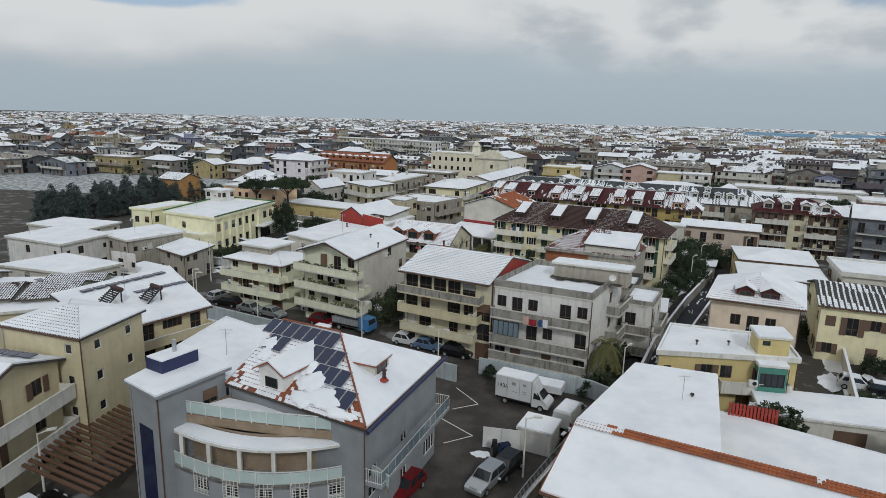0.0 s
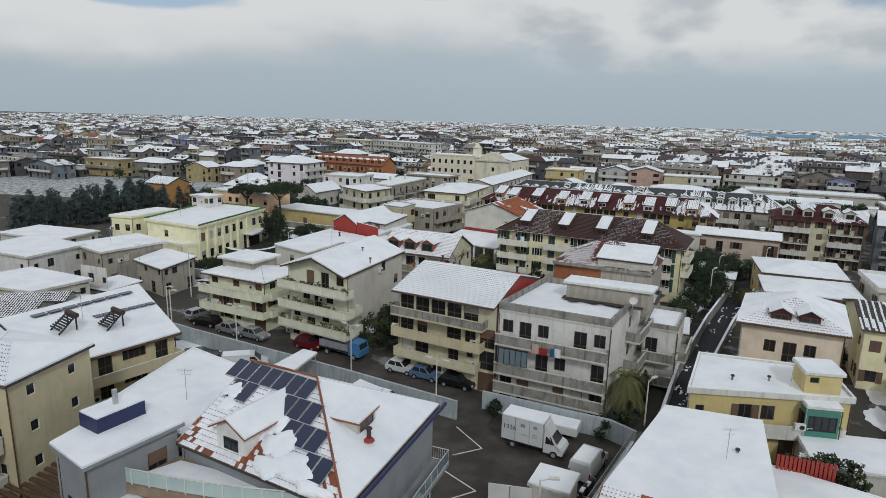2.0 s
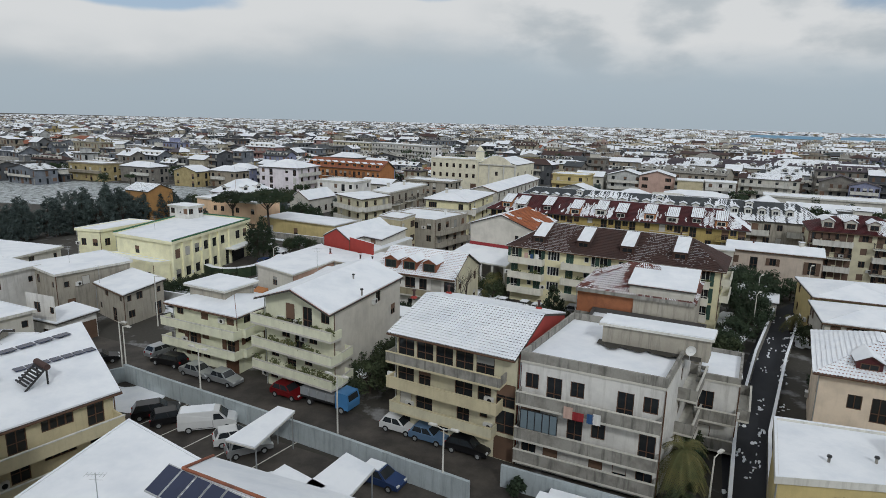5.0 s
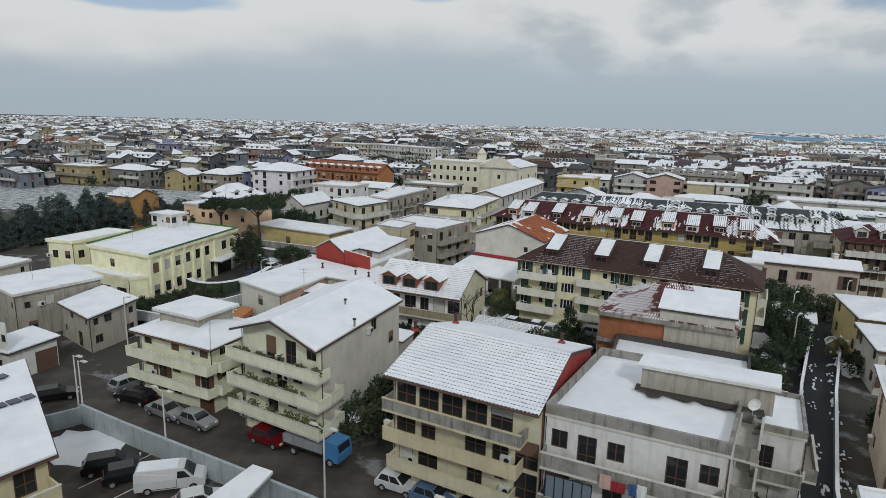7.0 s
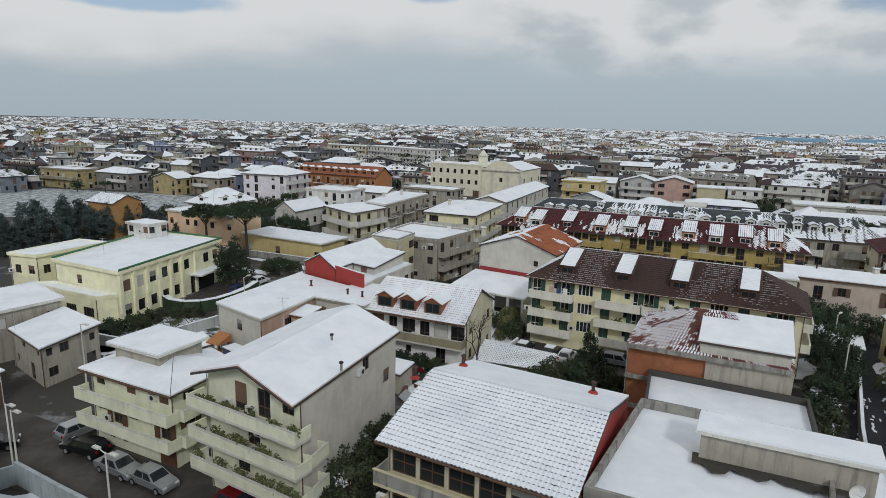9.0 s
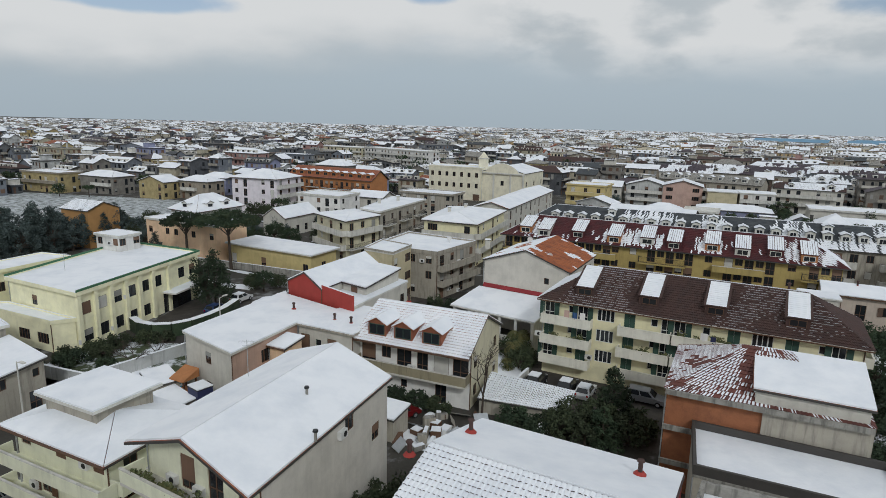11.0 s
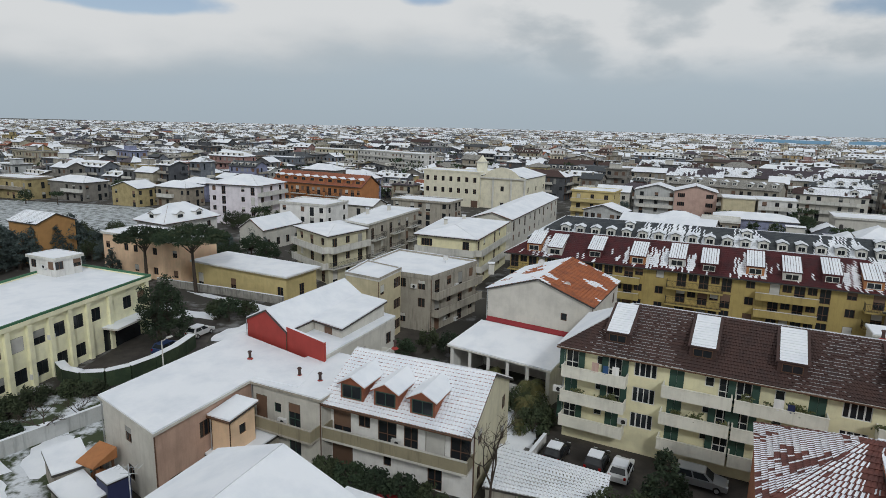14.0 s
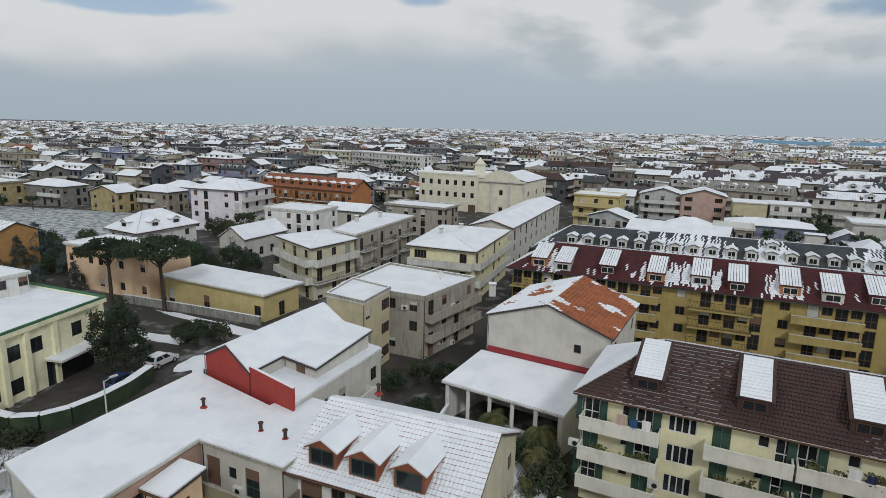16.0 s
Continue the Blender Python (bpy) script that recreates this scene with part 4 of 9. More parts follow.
SLATEB = house("apartment_block", "long grey terrace block with dark slate mansard roof", grow(q_gd, -0.4), 8.6, 3, BEIGE, "hip", 12.2, 0.4,
      rows={0: ["dw.wddw.dwd.wddw.dwd.wdddw.dw", "dw.wddw.dwd.wddw.dwd.wdddw.dw", "dw.wddw.dwd.wddw.dwd.wdddw.dw"], 1: ["w.w", "w.w", "w.w"]}, smat=SHUTG, rmat=SLATE, lod=1, tiled=[lambda c: streaks(161.8, 0.66, 0.0, 9.0, 0.24)(c) if c[0] > 34 + 6 * noise.noise(Vector((c[0], c[1] * 0.3, 2))) else streaks(161.8, 0.35, 0.6, 4.0, 0.24)(c), None, None, None], tilekw=dict(pitch=0.24, course=0.4, rise=0.02), category="apartment block",
      balconies=[(0, s, a, a + 0.07, 1.2, "solid") for s in (1, 2) for a in (0.62, 0.78, 0.9)])
# left foreground
house("apartment_house", "tall sand-yellow house with small framed windows and snowy roof", [(-34.5, 46.5), (-26.7, 44.0), (-25.4, 51.0), (-33.0, 53.2)], 10.6, 4, SAND, "hip", 11.6, 0.3,
      rows={0: ["..s", "..s", "..s", "..s"], 1: ["..", "s.", "ss", "ss"]}, fmat=WHITEF, rmat=BROWNT, tiled=[ALL, None, None, None])
house("apartment_house", "sand-yellow balcony house under a long snowy roof", [(-46, 36.4), (-29.6, 35.0), (-28.8, 44.2), (-45, 46.4)], 8.6, 3, SAND, "gable0", 10.2, 0.5,
      rows={0: ["d.d", "d.d", "d.d"], 1: ["dw", "dw", "dw"]}, balconies=((1, 1, 0, 1, 1.3, "solid"), (1, 2, 0, 1, 1.3, "solid")), rmat=BROWNT, smat=SHUTB)
COLLH = house("apartment_house", "sand-yellow house with dark balconies and snowy roof with solar collectors", [(-31.2, 55.4), (-25.1, 64.2), (-34.3, 75.0), (-40.5, 62.5)], 6.8, 3, SAND, "mono", 8.2, 0.6,
      rows={0: ["WdWd", "WdWd", "WdWd"], 3: ["dw", "dw", "dw"]}, balconies=((0, 1, 0, 1, 1.7, "solid"), (0, 2, 0, 1, 1.7, "solid")), rmat=BROWNT, smat=None, trim=SAND)
for lab, q, t, wl, rf, rdg in (
        ("long sand-yellow house with a snowy flat roof", [(-55, 60), (-41.6, 66.4), (-41.4, 79.0), (-57, 77)], 5.4, SAND, "flat", None),
        ("long low workshop with snowy pitched roof", [(-63, 84.4), (-50.5, 80.6), (-47, 86.9), (-58.5, 92)], 5.3, OFFW, "flat", None),
        ("old rendered outhouse with snowy lean-to roof", [(-48.8, 102.8), (-42.0, 97.4), (-39.8, 104.0), (-47.0, 109.2)], 4.5, BEIGE, "mono", 4.95),
        ("small white garage with snow on its roof", [(-50.4, 90.8), (-45.7, 89.0), (-43.6, 93.6), (-48.2, 96.2)], 3.3, WHITEP, "mono", 3.5),
        ("two-storey weathered house with snowy flat roof", [(-61, 106.4), (-53, 100.6), (-47.4, 109.6), (-55, 115.8)], 5.9, BEIGE, "flat", None),
        ("white house with snowy flat roof and parapet", [(-74, 101), (-61.4, 95.8), (-58.6, 105.2), (-71, 111.4)], 6.0, WHITEP, "flat", None),
        ("low grey house beside the street with snowy roof", [(-74, 72), (-58, 70), (-58, 79), (-73, 82)], 6.0, BEIGE, "gable0", 7.2),
        ("white bungalow with snowy roof", [(-82, 118), (-68, 113), (-66, 122), (-80, 126)], 5.0, OFFW, "flat", None)):
    house("low_house", lab, q, t, 2 if t > 3.6 else 1, wl, rf, rdg, 0.35, rows={0: ["s.d.", ".w.s"], 1: ["w.d", "sw.s"] if t > 3.6 else [".g"]}, parapet=0.12, smat=None, rmat=CONC, group="low houses by the street")
for lab, q, t_, r_ in (("low tiled roof streaked with snow on a house top", [(-47.6, 66.6), (-43.0, 68.6), (-43.6, 74.4), (-48.2, 73.0)], 6.2, 7.3), ("small snowy pitched roof on a house top", [(-53.4, 65.0), (-49.0, 66.6), (-50.0, 72.6), (-54.6, 71.2)], 6.3, 7.4),
                       ("narrow lean-to roof with snow on a house top", [(-49.6, 74.0), (-43.4, 75.6), (-43.6, 78.4), (-49.8, 77.2)], 6.1, 6.8)):
    house("roof_room", lab, q, t_, 1, BEIGE, "gable0", r_, 0.4, z0=5.7, rmat=BROWNT, tiled=patch_noise(0.5, 0.8, 0.3), spots=0.5, channel=True)
# right foreground
house("long_house", "low sand-coloured house with deep plain snow on its flat roof", [(11.7, 40.7), (20.0, 36.4), (25.4, 49.6), (19.2, 51.6)], 6.3, 2, SAND, "flat", over=0.25, parapet=0, rows={1: ["w.d", "w.w"], 2: ["w", "w"]})
house("low_annex", "low annex roof under deep snow beside the long house", [(20.4, 36.0), (41.5, 25.4), (46.6, 35.6), (26.0, 49.2)], 3.0, 1, OFFW, "flat", over=0.2, parapet=0.1, rows={0: ["w.w.w"]})
house("tiled_house", "sand-rendered house with snowy roof and bare terracotta ridge", [(8.2, 33.6), (24.6, 24.4), (29.0, 31.2), (11.6, 40.2)], 5.5, 2, SAND, "mono", 6.75, 0.35, rows={3: ["d.", "w."], 0: ["d.w.d", "w.w.w"]}, rmat=ORTILE)
rt_ = Build()
_n = (Vector((29.0, 31.2)) - Vector((11.6, 40.2))).normalized()
_d = Vector((_n.y, -_n.x))
tiles(rt_, (*(Vector((11.4, 40.3)) + _d * 0.75), 6.80), (*(Vector((29.2, 31.1)) + _d * 0.75), 6.80), (29.3, 31.3, 6.93), (11.5, 40.5, 6.93), ORTILE, SNOW,
      lambda c: 1.0 if c[0] < 13.4 + noise.noise(Vector((c[0] * 2, c[1] * 2, 0))) or noise.noise(Vector((c[0] * 1.1, c[1] * 1.1, 5))) > 0.42 else 0.0, pitch=0.24, course=0.27)
tagged(part("ridge_band", rt_), "bare terracotta tile band along the snowy ridge", "roof tiles", kind="structure")
house("yellow_house", "yellow house with teal glazed veranda and flat snowy roof", [(22.6, 55.6), (35.4, 54.4), (37.0, 60.4), (26.6, 63.4)], 6.0, 2, YELLOW, "flat", over=0.25, parapet=0.3,
      rows={0: ["s.w.d.w", "s.ww.d."]}, balconies=((0, 1, 0.45, 0.95, 1.1, "solid"),), smat=SHUTB)
VILLAP = material("pale_peach_cream_plaster", (0.80, 0.67, 0.53), 0.85, streak=0.15)
VILLA = house("villa", "pale peach two-storey villa with snowy tiled hip roof", grow([(32.8, 69.5), (42.2, 65.4), (48.5, 76.5), (39.0, 80.5)], -0.5), 7.8, 2, VILLAP, "hip", 10.0, 0.6,
      rows={0: [".dww.", ".wdw."], 3: ["w.w", "d.w"], 1: ["w.w", "w.w"]}, rmat=TERRA, tiled=[ALL, ALL, ALL, ALL], spots=0.15, fmat=WOODF)
house("house", "cream house with ribbed dark roof striped by snow", [(47.4, 70.8), (58, 66.3), (63, 77.5), (52.5, 82)], 6.9, 2, PALEY, "gable0", 8.6, 0.4, rows={0: ["w.d.w", "wdw.d"], 3: ["w.w", "w.w"]}, rmat=DARKTRIM, tiled=lambda c: 1.0 if ((c[0] * 0.92 - c[1] * 0.39) / 0.62) % 1.0 < 0.42 else 0.0, spots=0.0, smat=SHUTB, tilekw=dict(pitch=0.21, course=0.5, rise=0.03))
for lab, q, t, wl, rf, rdg in (
        ("white house with low snowy roof beside the lane", [(47.4, 91.4), (58.4, 87.2), (62.4, 96.6), (51.0, 100.4)], 5.2, OFFW, "hip", 6.2),
        ("yellow house with snowy hip roof at the bend of the lane", [(52.0, 101.4), (62.6, 97.4), (67.4, 108.4), (55.6, 112)], 5.6, YELLOW, "hip", 6.8),
        ("white house with snowy flat roof", [(61, 88), (73, 83), (77, 93), (65, 98)], 6.4, OFFW, "flat", None),
        ("low sand-coloured row with snowy roof", [(52.0, 128.8), (65.6, 122.3), (68.4, 128), (54.9, 134.6)], 6.7, ROSEP, "gable0", 7.7),
        ("white house with snowy roof behind a hedge", [(66, 64), (80, 60), (83, 72), (70, 76)], 6.2, OFFW, "gable0", 8.0)):
    house("house", lab, q, t, 2, wl, rf, rdg, 0.4, rows={0: ["w.d.w", "wdw.d"], 3: ["w.w", "w.w"]}, smat=SHUTB, rmat=CONC)
APT = house("apartment_block", "white block with balconies, dormers and red roof", [(69.8, 133.7), (84.4, 126.9), (89, 136.9), (74.4, 143.7)], 9.6, 4, CREAM, "hip", 12.4, 0.6,
      rows={0: ["dwdwdd.w.dwdwd"] * 4, 3: ["w.w"] * 4}, balconies=[(0, s, a, b_, 1.3, "solid" if (s + int(a * 9)) % 2 else "rail") for s in (1, 2, 3) for a, b_ in ((0.02, 0.42), (0.62, 0.98))], rmat=DREDT, smat=SHUTB, tiled=patch_noise(0.3, 0.4), category="apartment block")

# ---- middle distance ----
house("apartment_house", "cream corner house with long balconies and snowy hip roof", [(-4.7, 171.8), (5.8, 167.3), (13.3, 187.4), (1.0, 191.9)], 8.8, 3, PALEY, "hip", 10.0, 0.6,
      rows={0: ["w.d", "wdw", "W.d"], 1: ["dw.dw.", "dw.dw.", "dw.dw."]}, balconies=((1, 1, 0, 1, 1.2, "solid"), (1, 2, 0, 1, 1.2, "solid"), (0, 2, 0, 1, 1.2, "solid")), smat=SHUTB, lod=1)
house("apartment_house", "weathered grey-beige block with flat snowy roof", [(-12.5, 148.2), (-1.6, 143.0), (5.1, 153.2), (-7.2, 160.6)], 7.6, 3, BEIGE, "flat", over=0.1, parapet=0.4,
      rows={0: ["w.w.", ".w.w", "w.ww"], 1: ["dwdw", "dwdw", "dwdw"]}, balconies=((1, 1, 0, 1, 1.2, "solid"), (1, 2, 0, 1, 1.2, "solid")), pmat=BEIGE, trim=BEIGE)
house("apartment_house", "narrow beige house with glazed bay and snowy flat roof", [(-12.8, 139.9), (-8.2, 136.9), (-5.8, 143), (-10.8, 147)], 8.8, 3, SAND, "flat", over=0.1, parapet=0.3, rows={1: ["w.W", "w.W", "w.W"], 0: ["w", ".", "."]}, pmat=BEIGE)
house("apartment_house", "cream house with snowy hip roof and balconies", [(-28, 177), (-20.2, 167.3), (-14.6, 176), (-21, 184)], 8.8, 3, CREAM, "hip", 9.5, 0.5, rows={0: ["dwd", "wdw", "wdw"], 1: ["dwd", "dwd", "dwd"]}, balconies=((0, 1, 0, 1, 1.2, "solid"), (0, 2, 0, 1, 1.2, "solid"), (1, 1, 0, 1, 1.2, "rail"), (1, 2, 0, 1, 1.2, "solid")), lod=1)
house("apartment_house", "long brown-grey house on the street with snowy flat roof", [(-19, 181), (-14.4, 177), (-5.6, 200), (-14, 204)], 9.2, 3, BEIGE, "flat", over=0.3, parapet=0.15, rows={1: ["dwdwdw", "dwdwdw", "dwdwdw"]}, balconies=[(1, s, a, a + 0.2, 1.1, "rail") for s in (1, 2) for a in (0.05, 0.4, 0.75)], lod=1)
house("apartment_house", "tall white house with grey panels and snowy hip roof", [(-65, 231), (-50.3, 226.6), (-46, 238.5), (-61, 243)], 11.0, 4, LILAC, "hip", 13.4, 0.6, rows={0: ["w..wd", "wd.wd", "wd.wd", "wd.wd"], 1: ["dwd", "dwd", "dwd", "dwd"]}, balconies=[(1, s, 0, 1, 1.2, "solid") for s in (1, 2, 3)], lod=1)
ORROW = house("terrace_row", "long orange terrace with arched dormers and terracotta roof", [(-54, 257), (-24, 240.2), (-19.6, 248), (-49.6, 264.8)], 9.8, 3, ORANGEP, "gable0", 13.0, 0.6, rows={0: ["dwdwdwdwdwdwdwdw", "dwdwdwdwdwdwdwdw", "dwdwdwdwdwdwdwdw"]}, balconies=[(0, s_, a_, a_ + 0.15, 1.2, "rail") for s_ in (1, 2) for a_ in (0.03, 0.23, 0.43, 0.63, 0.83)], snow=0, rmat=TERRA, lod=1)
house("apartment_house", "white three-storey house with stepped terraces and snow", [(-41.8, 217), (-28.9, 211.2), (-25, 221), (-38, 227)], 7.8, 3, CLEANW, "flat", over=0.2, parapet=0.4, rows={0: ["w.wdw", "w.wdw", "w.wdw"], 1: ["w.w", "d.w", "w.w"]}, lod=1, fmat=DARKM)
house("peach_house", "peach rendered house with low snowy roof", [(-63.5, 174), (-45.6, 165.4), (-42.0, 173), (-60, 181.6)], 7.2, 2, PEACH, "flat", over=0.3, parapet=0.2, rows={0: ["ww.w.w.w", "w.ww.w.w"]}, lod=1)
house("long_shed", "long yellow single-storey building with flat snowy roof", [(-43.3, 166), (-24.9, 156.2), (-21.5, 163), (-40, 173)], 4.0, 1, YELLOW, "flat", over=0.6, parapet=0, rows={0: ["d..d...d"], 1: [".d."]}, lod=1)
house("ochre_tower", "blank ochre gable wall under a low snowy tiled roof", [(-85.0, 179.8), (-77.0, 176.0), (-73.7, 182.6), (-81.7, 186.4)], 8.2, 3, OCHRE, "gable0", 9.9, 0.3, lod=1, trim=OCHRE, rmat=BROWNT, tiled=[ALL, patch_noise(0.3, 0.5, 0.3)])
VILLAW = house("house", "white villa with broken snowy roof and dormers", [(-68.2, 196.2), (-59.6, 190.8), (-53.4, 204.4), (-62, 209.6)], 6.2, 2, WHITEP, "hip", 9.6, 0.7, rows={0: ["wdw", "wdw"], 1: ["w.w", "w.w"]}, lod=1)
house("church_wing", "cream convent wing with two rows of arched windows", [(-6.8, 284), (12.6, 274), (17, 283), (-2.4, 293)], 12.0, 3, STONEP, "flat", over=0.15, parapet=0.3, rows={0: ["...g..g", "aaaaaaa", "aaaaaaa"]}, lod=1, trim=STONEP, pmat=STONEP, rmat=CONC)
CHURCH = house("church", "cream church with gabled front and arched door", [(12.8, 276), (28.4, 268), (38, 287), (22.4, 295)], 11.0, 2, STONEP, "gable1", 13.4, 0.25, rows={0: ["..d..", "..a.."], 1: ["a.a.a", "a.a.a"]}, lod=1, rmat=CONC)
house("street_row", "long low row of houses with a snowy roof along the street", [(6.6, 193.5), (14.6, 190.5), (32.6, 234), (24.6, 237.5)], 8.8, 3, OFFW, "gable1", 10.2, 0.4, rows={0: ["wd", "ww", "ww"], 3: ["wdwdwdwdwd", "wwwwwwwwww", "dwdwdwdwdw"], 1: ["wdwdwdwdwd", "wwwwwwwwww", "dwdwdwdwdw"]}, lod=1)
house("yellow_house", "bright yellow house with terraces and snow", [(40.7, 252.7), (52.2, 247), (57, 256), (45, 262)], 9.0, 3, YELLOW, "flat", over=0.4, parapet=0.3, rows={0: ["dwd", "dwd", "dwd"], 1: ["w.w", "w.w", "w.w"]}, balconies=[(0, s, 0, 1, 1.4, "solid") for s in (1, 2)], lod=1, trim=YELLOW)
house("pink_house", "pale pink house with gabled front and loggias", [(77, 263), (89, 258), (93, 268), (81, 273)], 8.6, 3, PINKP, "gable1", 10.6, 0.5, rows={0: ["W.W", "W.W", "W.W"]}, lod=1)
house("house", "olive house with snowy flat roof", [(87.4, 250), (95.4, 246), (99, 255), (91, 259)], 8.0, 3, SAND, "flat", over=0.3, parapet=0.1, rows={1: ["w.w", "w.w", "w.w"]}, lod=1)
house("house", "white house with balconies and snowy roof", [(96.5, 246.5), (106, 242.5), (110, 251), (100, 256)], 8.0, 3, WHITEP, "flat", over=0.3, parapet=0.1, rows={0: ["dwd", "dwd", "dwd"]}, balconies=[(0, s, 0, 1, 1.2, "solid") for s in (1, 2)], lod=1)


# ---- dormers and roof details ----
def dormer(ob, slope, s, t, w, h, style="shed", wall=OFFW, rmat=TERRA, frame_mat=WHITEF, snow=True, glass=GLASS, over=0.2, pitch=0.4, ribbed=False, win=0.72):
    """A dormer on a roof slope (eave start, eave end, ridge end, ridge start), s along it and t up it."""
    base = ob.matrix_basis.translation
    a, b, r1, r0 = (Vector(p) for p in (slope if len(slope) == 4 else (*slope, slope[2])))
    p = a.lerp(b, s).lerp(r0.lerp(r1, s), t)
    x = (b - a).normalized()
    y = Vector((-x.y, x.x, 0))
    up = (r0 + r1) / 2 - (a + b) / 2
    tan = up.z / max(0.1, up.dot(y))
    m = Matrix.Translation(p - base) @ Matrix(((x.x, y.x, 0, 0), (x.y, y.y, 0, 0), (0, 0, 1, 0), (0, 0, 0, 1)))
    bd, rf, sn, fr, pn = Build(), Build(), Build(), Build(), Build()
    k = tan * pitch
    hw = w / 2
    if style == "shed":
        yl = h / (tan - k)
        top = lambda xx, yy: h + k * yy
        o = [(-hw - over, -over, h - k * over), (hw + over, -over, h - k * over), (hw + over, yl, h + k * yl), (-hw - over, yl, h + k * yl)]
        rf.slab([(q[0], q[1], q[2] + 0.1) for q in o], 0.1, rmat)
        if ribbed:
            c4 = [Vector((q[0] * (0.97 if ribbed == "lines" else 0.8), q[1], q[2] + 0.11)) for q in o]
            if ribbed != "lines":
                c4 = [c4[0], c4[3], c4[2], c4[1]]
            n = 7 if ribbed == "lines" else 13
            cuts = [0.0] + [v for k in range(n) for v in ((k + RNG.uniform(0.76, 0.9)) / n, (k + 1) / n)]
            at = lambda s, z: (tuple(c4[0].lerp(c4[1], s) + Vector((0, 0, z))), tuple(c4[3].lerp(c4[2], s) + Vector((0, 0, z))))
            for k in range(len(cuts) - 1):
                z1 = 0.0 if k % 2 else 0.05
                (p0, p1), (q0, q1) = at(cuts[k], z1), at(cuts[k + 1], z1)
                sn.face((p0, q0, q1, p1), rmat if k % 2 else SNOW)
                r0_, r1_ = at(cuts[k + 1], 0.05 - z1)
                sn.face((q0, r0_, r1_, q1), SNOW)
        else:
            sn.slab([(q[0] * 0.98, q[1] * 0.98, q[2] + 0.2) for q in o], 0.098, SNOW)
        bd.face(((-hw, 0, -0.3), (hw, 0, -0.3), (hw, 0, h), (-hw, 0, h)), wall)
        for sx in (-1, 1):
            bd.face(((sx * hw, 0, -0.3), (sx * hw, yl, tan * yl - 0.3), (sx * hw, yl, tan * yl), (sx * hw, 0, h)), wall)
    else:
        g = hw * (0.55 if style == "gable" else 0.4)
        ye, yr = h / tan, (h + g) / tan
        bd.face(((-hw, 0, -0.3), (hw, 0, -0.3), (hw, 0, h), (0, 0, h + g), (-hw, 0, h)), wall)
        for sx in (-1, 1):
            bd.face(((sx * hw, 0, -0.3), (sx * hw, ye, tan * ye - 0.3), (sx * hw, ye, h), (sx * hw, 0, h)), wall)
            dz = g * over / hw
            o = [(sx * (hw + over), -over, h - dz), (0, -over, h + g), (0, yr, h + g), (sx * (hw + over), ye, h - dz)]
            o = o if sx < 0 else o[::-1]
            o = [o[0], o[1], o[2], o[3]]
            rf.slab([(q[0], q[1], q[2] + 0.1) for q in o[::-1]], 0.1, rmat)
            sn.slab([(q[0], q[1] + 0.02, q[2] + 0.21) for q in o[::-1]], 0.108, SNOW)
    ob2 = part("dormer", bd, ob, matrix=m)
    ww, wh = w * win, h * win
    z0 = h * 0.12
    fr.box(-ww / 2, -0.04, z0, -ww / 2 + 0.07, 0.0, z0 + wh, frame_mat)
    fr.box(ww / 2 - 0.07, -0.04, z0, ww / 2, 0.0, z0 + wh, frame_mat)
    fr.box(-ww / 2 + 0.07, -0.04, z0 + wh - 0.07, ww / 2 - 0.07, 0.0, z0 + wh, frame_mat)
    fr.box(-ww / 2 + 0.07, -0.04, z0, ww / 2 - 0.07, 0.0, z0 + 0.07, frame_mat)
    fr.box(-0.03, -0.038, z0 + 0.07, 0.03, -0.002, z0 + wh - 0.07, frame_mat)
    pn.box(-ww / 2 + 0.06, -0.02, z0 + 0.06, ww / 2 - 0.06, -0.004, z0 + wh - 0.06, glass)
    part("window_frame", fr, ob2)
    part("pane", pn, ob2)
    part("dormer_roof", rf, ob2)
    if snow:
        part("snow_cover", sn, ob2)
    return ob2


br_sl = roof_slopes(q_br, 9.0, 12.4, "hip")[0]
for s in (0.13, 0.365, 0.585, 0.832):
    dormer(BLOCK, br_sl[0], s, 0.22, 2.1, 1.0, "shed", BROWNT, BROWNT, WOODF, over=0.15, pitch=0.6, ribbed=True)
rl_sl = roof_slopes(q_rl, 9.2, 12.4, "hip")[0]
for i, s in enumerate((0.07, 0.14, 0.25, 0.37, 0.47, 0.55, 0.66, 0.74, 0.83, 0.91)):
    dormer(TERR, rl_sl[0], s, 0.1 if i % 2 else 0.16, 2.15, 1.1, "shed", (ORANGEP, TRIM, DREDT)[i % 3], DREDT, TRIM, over=0.1, pitch=0.55, ribbed="lines")
gd_sl = roof_slopes(q_gd, 8.6, 12.2, "hip")[0]
for i in range(22):
    dormer(SLATEB, gd_sl[0], 0.07 + i * 0.0405, 0.32, 1.5, 1.15, "low", TRIM, SLATE, WHITEF, over=0.15)
for s in (0.2, 0.5, 0.8):
    dormer(SLATEB, gd_sl[0], s + 0.02, 0.66, 1.5, 1.0, "low", TRIM, SLATE, WHITEF, over=0.15)
do_sl = roof_slopes(q_do, 6.0, 8.8, "gable0")[0]
for s in (0.2, 0.43, 0.67):
    dormer(DORM, do_sl[0], s, 0.15, 2.1, 1.35, "gable", TERRA, TERRA, SHUTG, over=0.22, win=0.84)
ap_sl = roof_slopes(grow([(69.8, 133.7), (84.4, 126.9), (89, 136.9), (74.4, 143.7)], 0.6), 9.6, 12.4, "hip")[0]
for i in range(4):
    dormer(APT, ap_sl[0], 0.13 + i * 0.245, 0.2, 1.9, 1.3, "gable", OFFW, DREDT, WOODF)
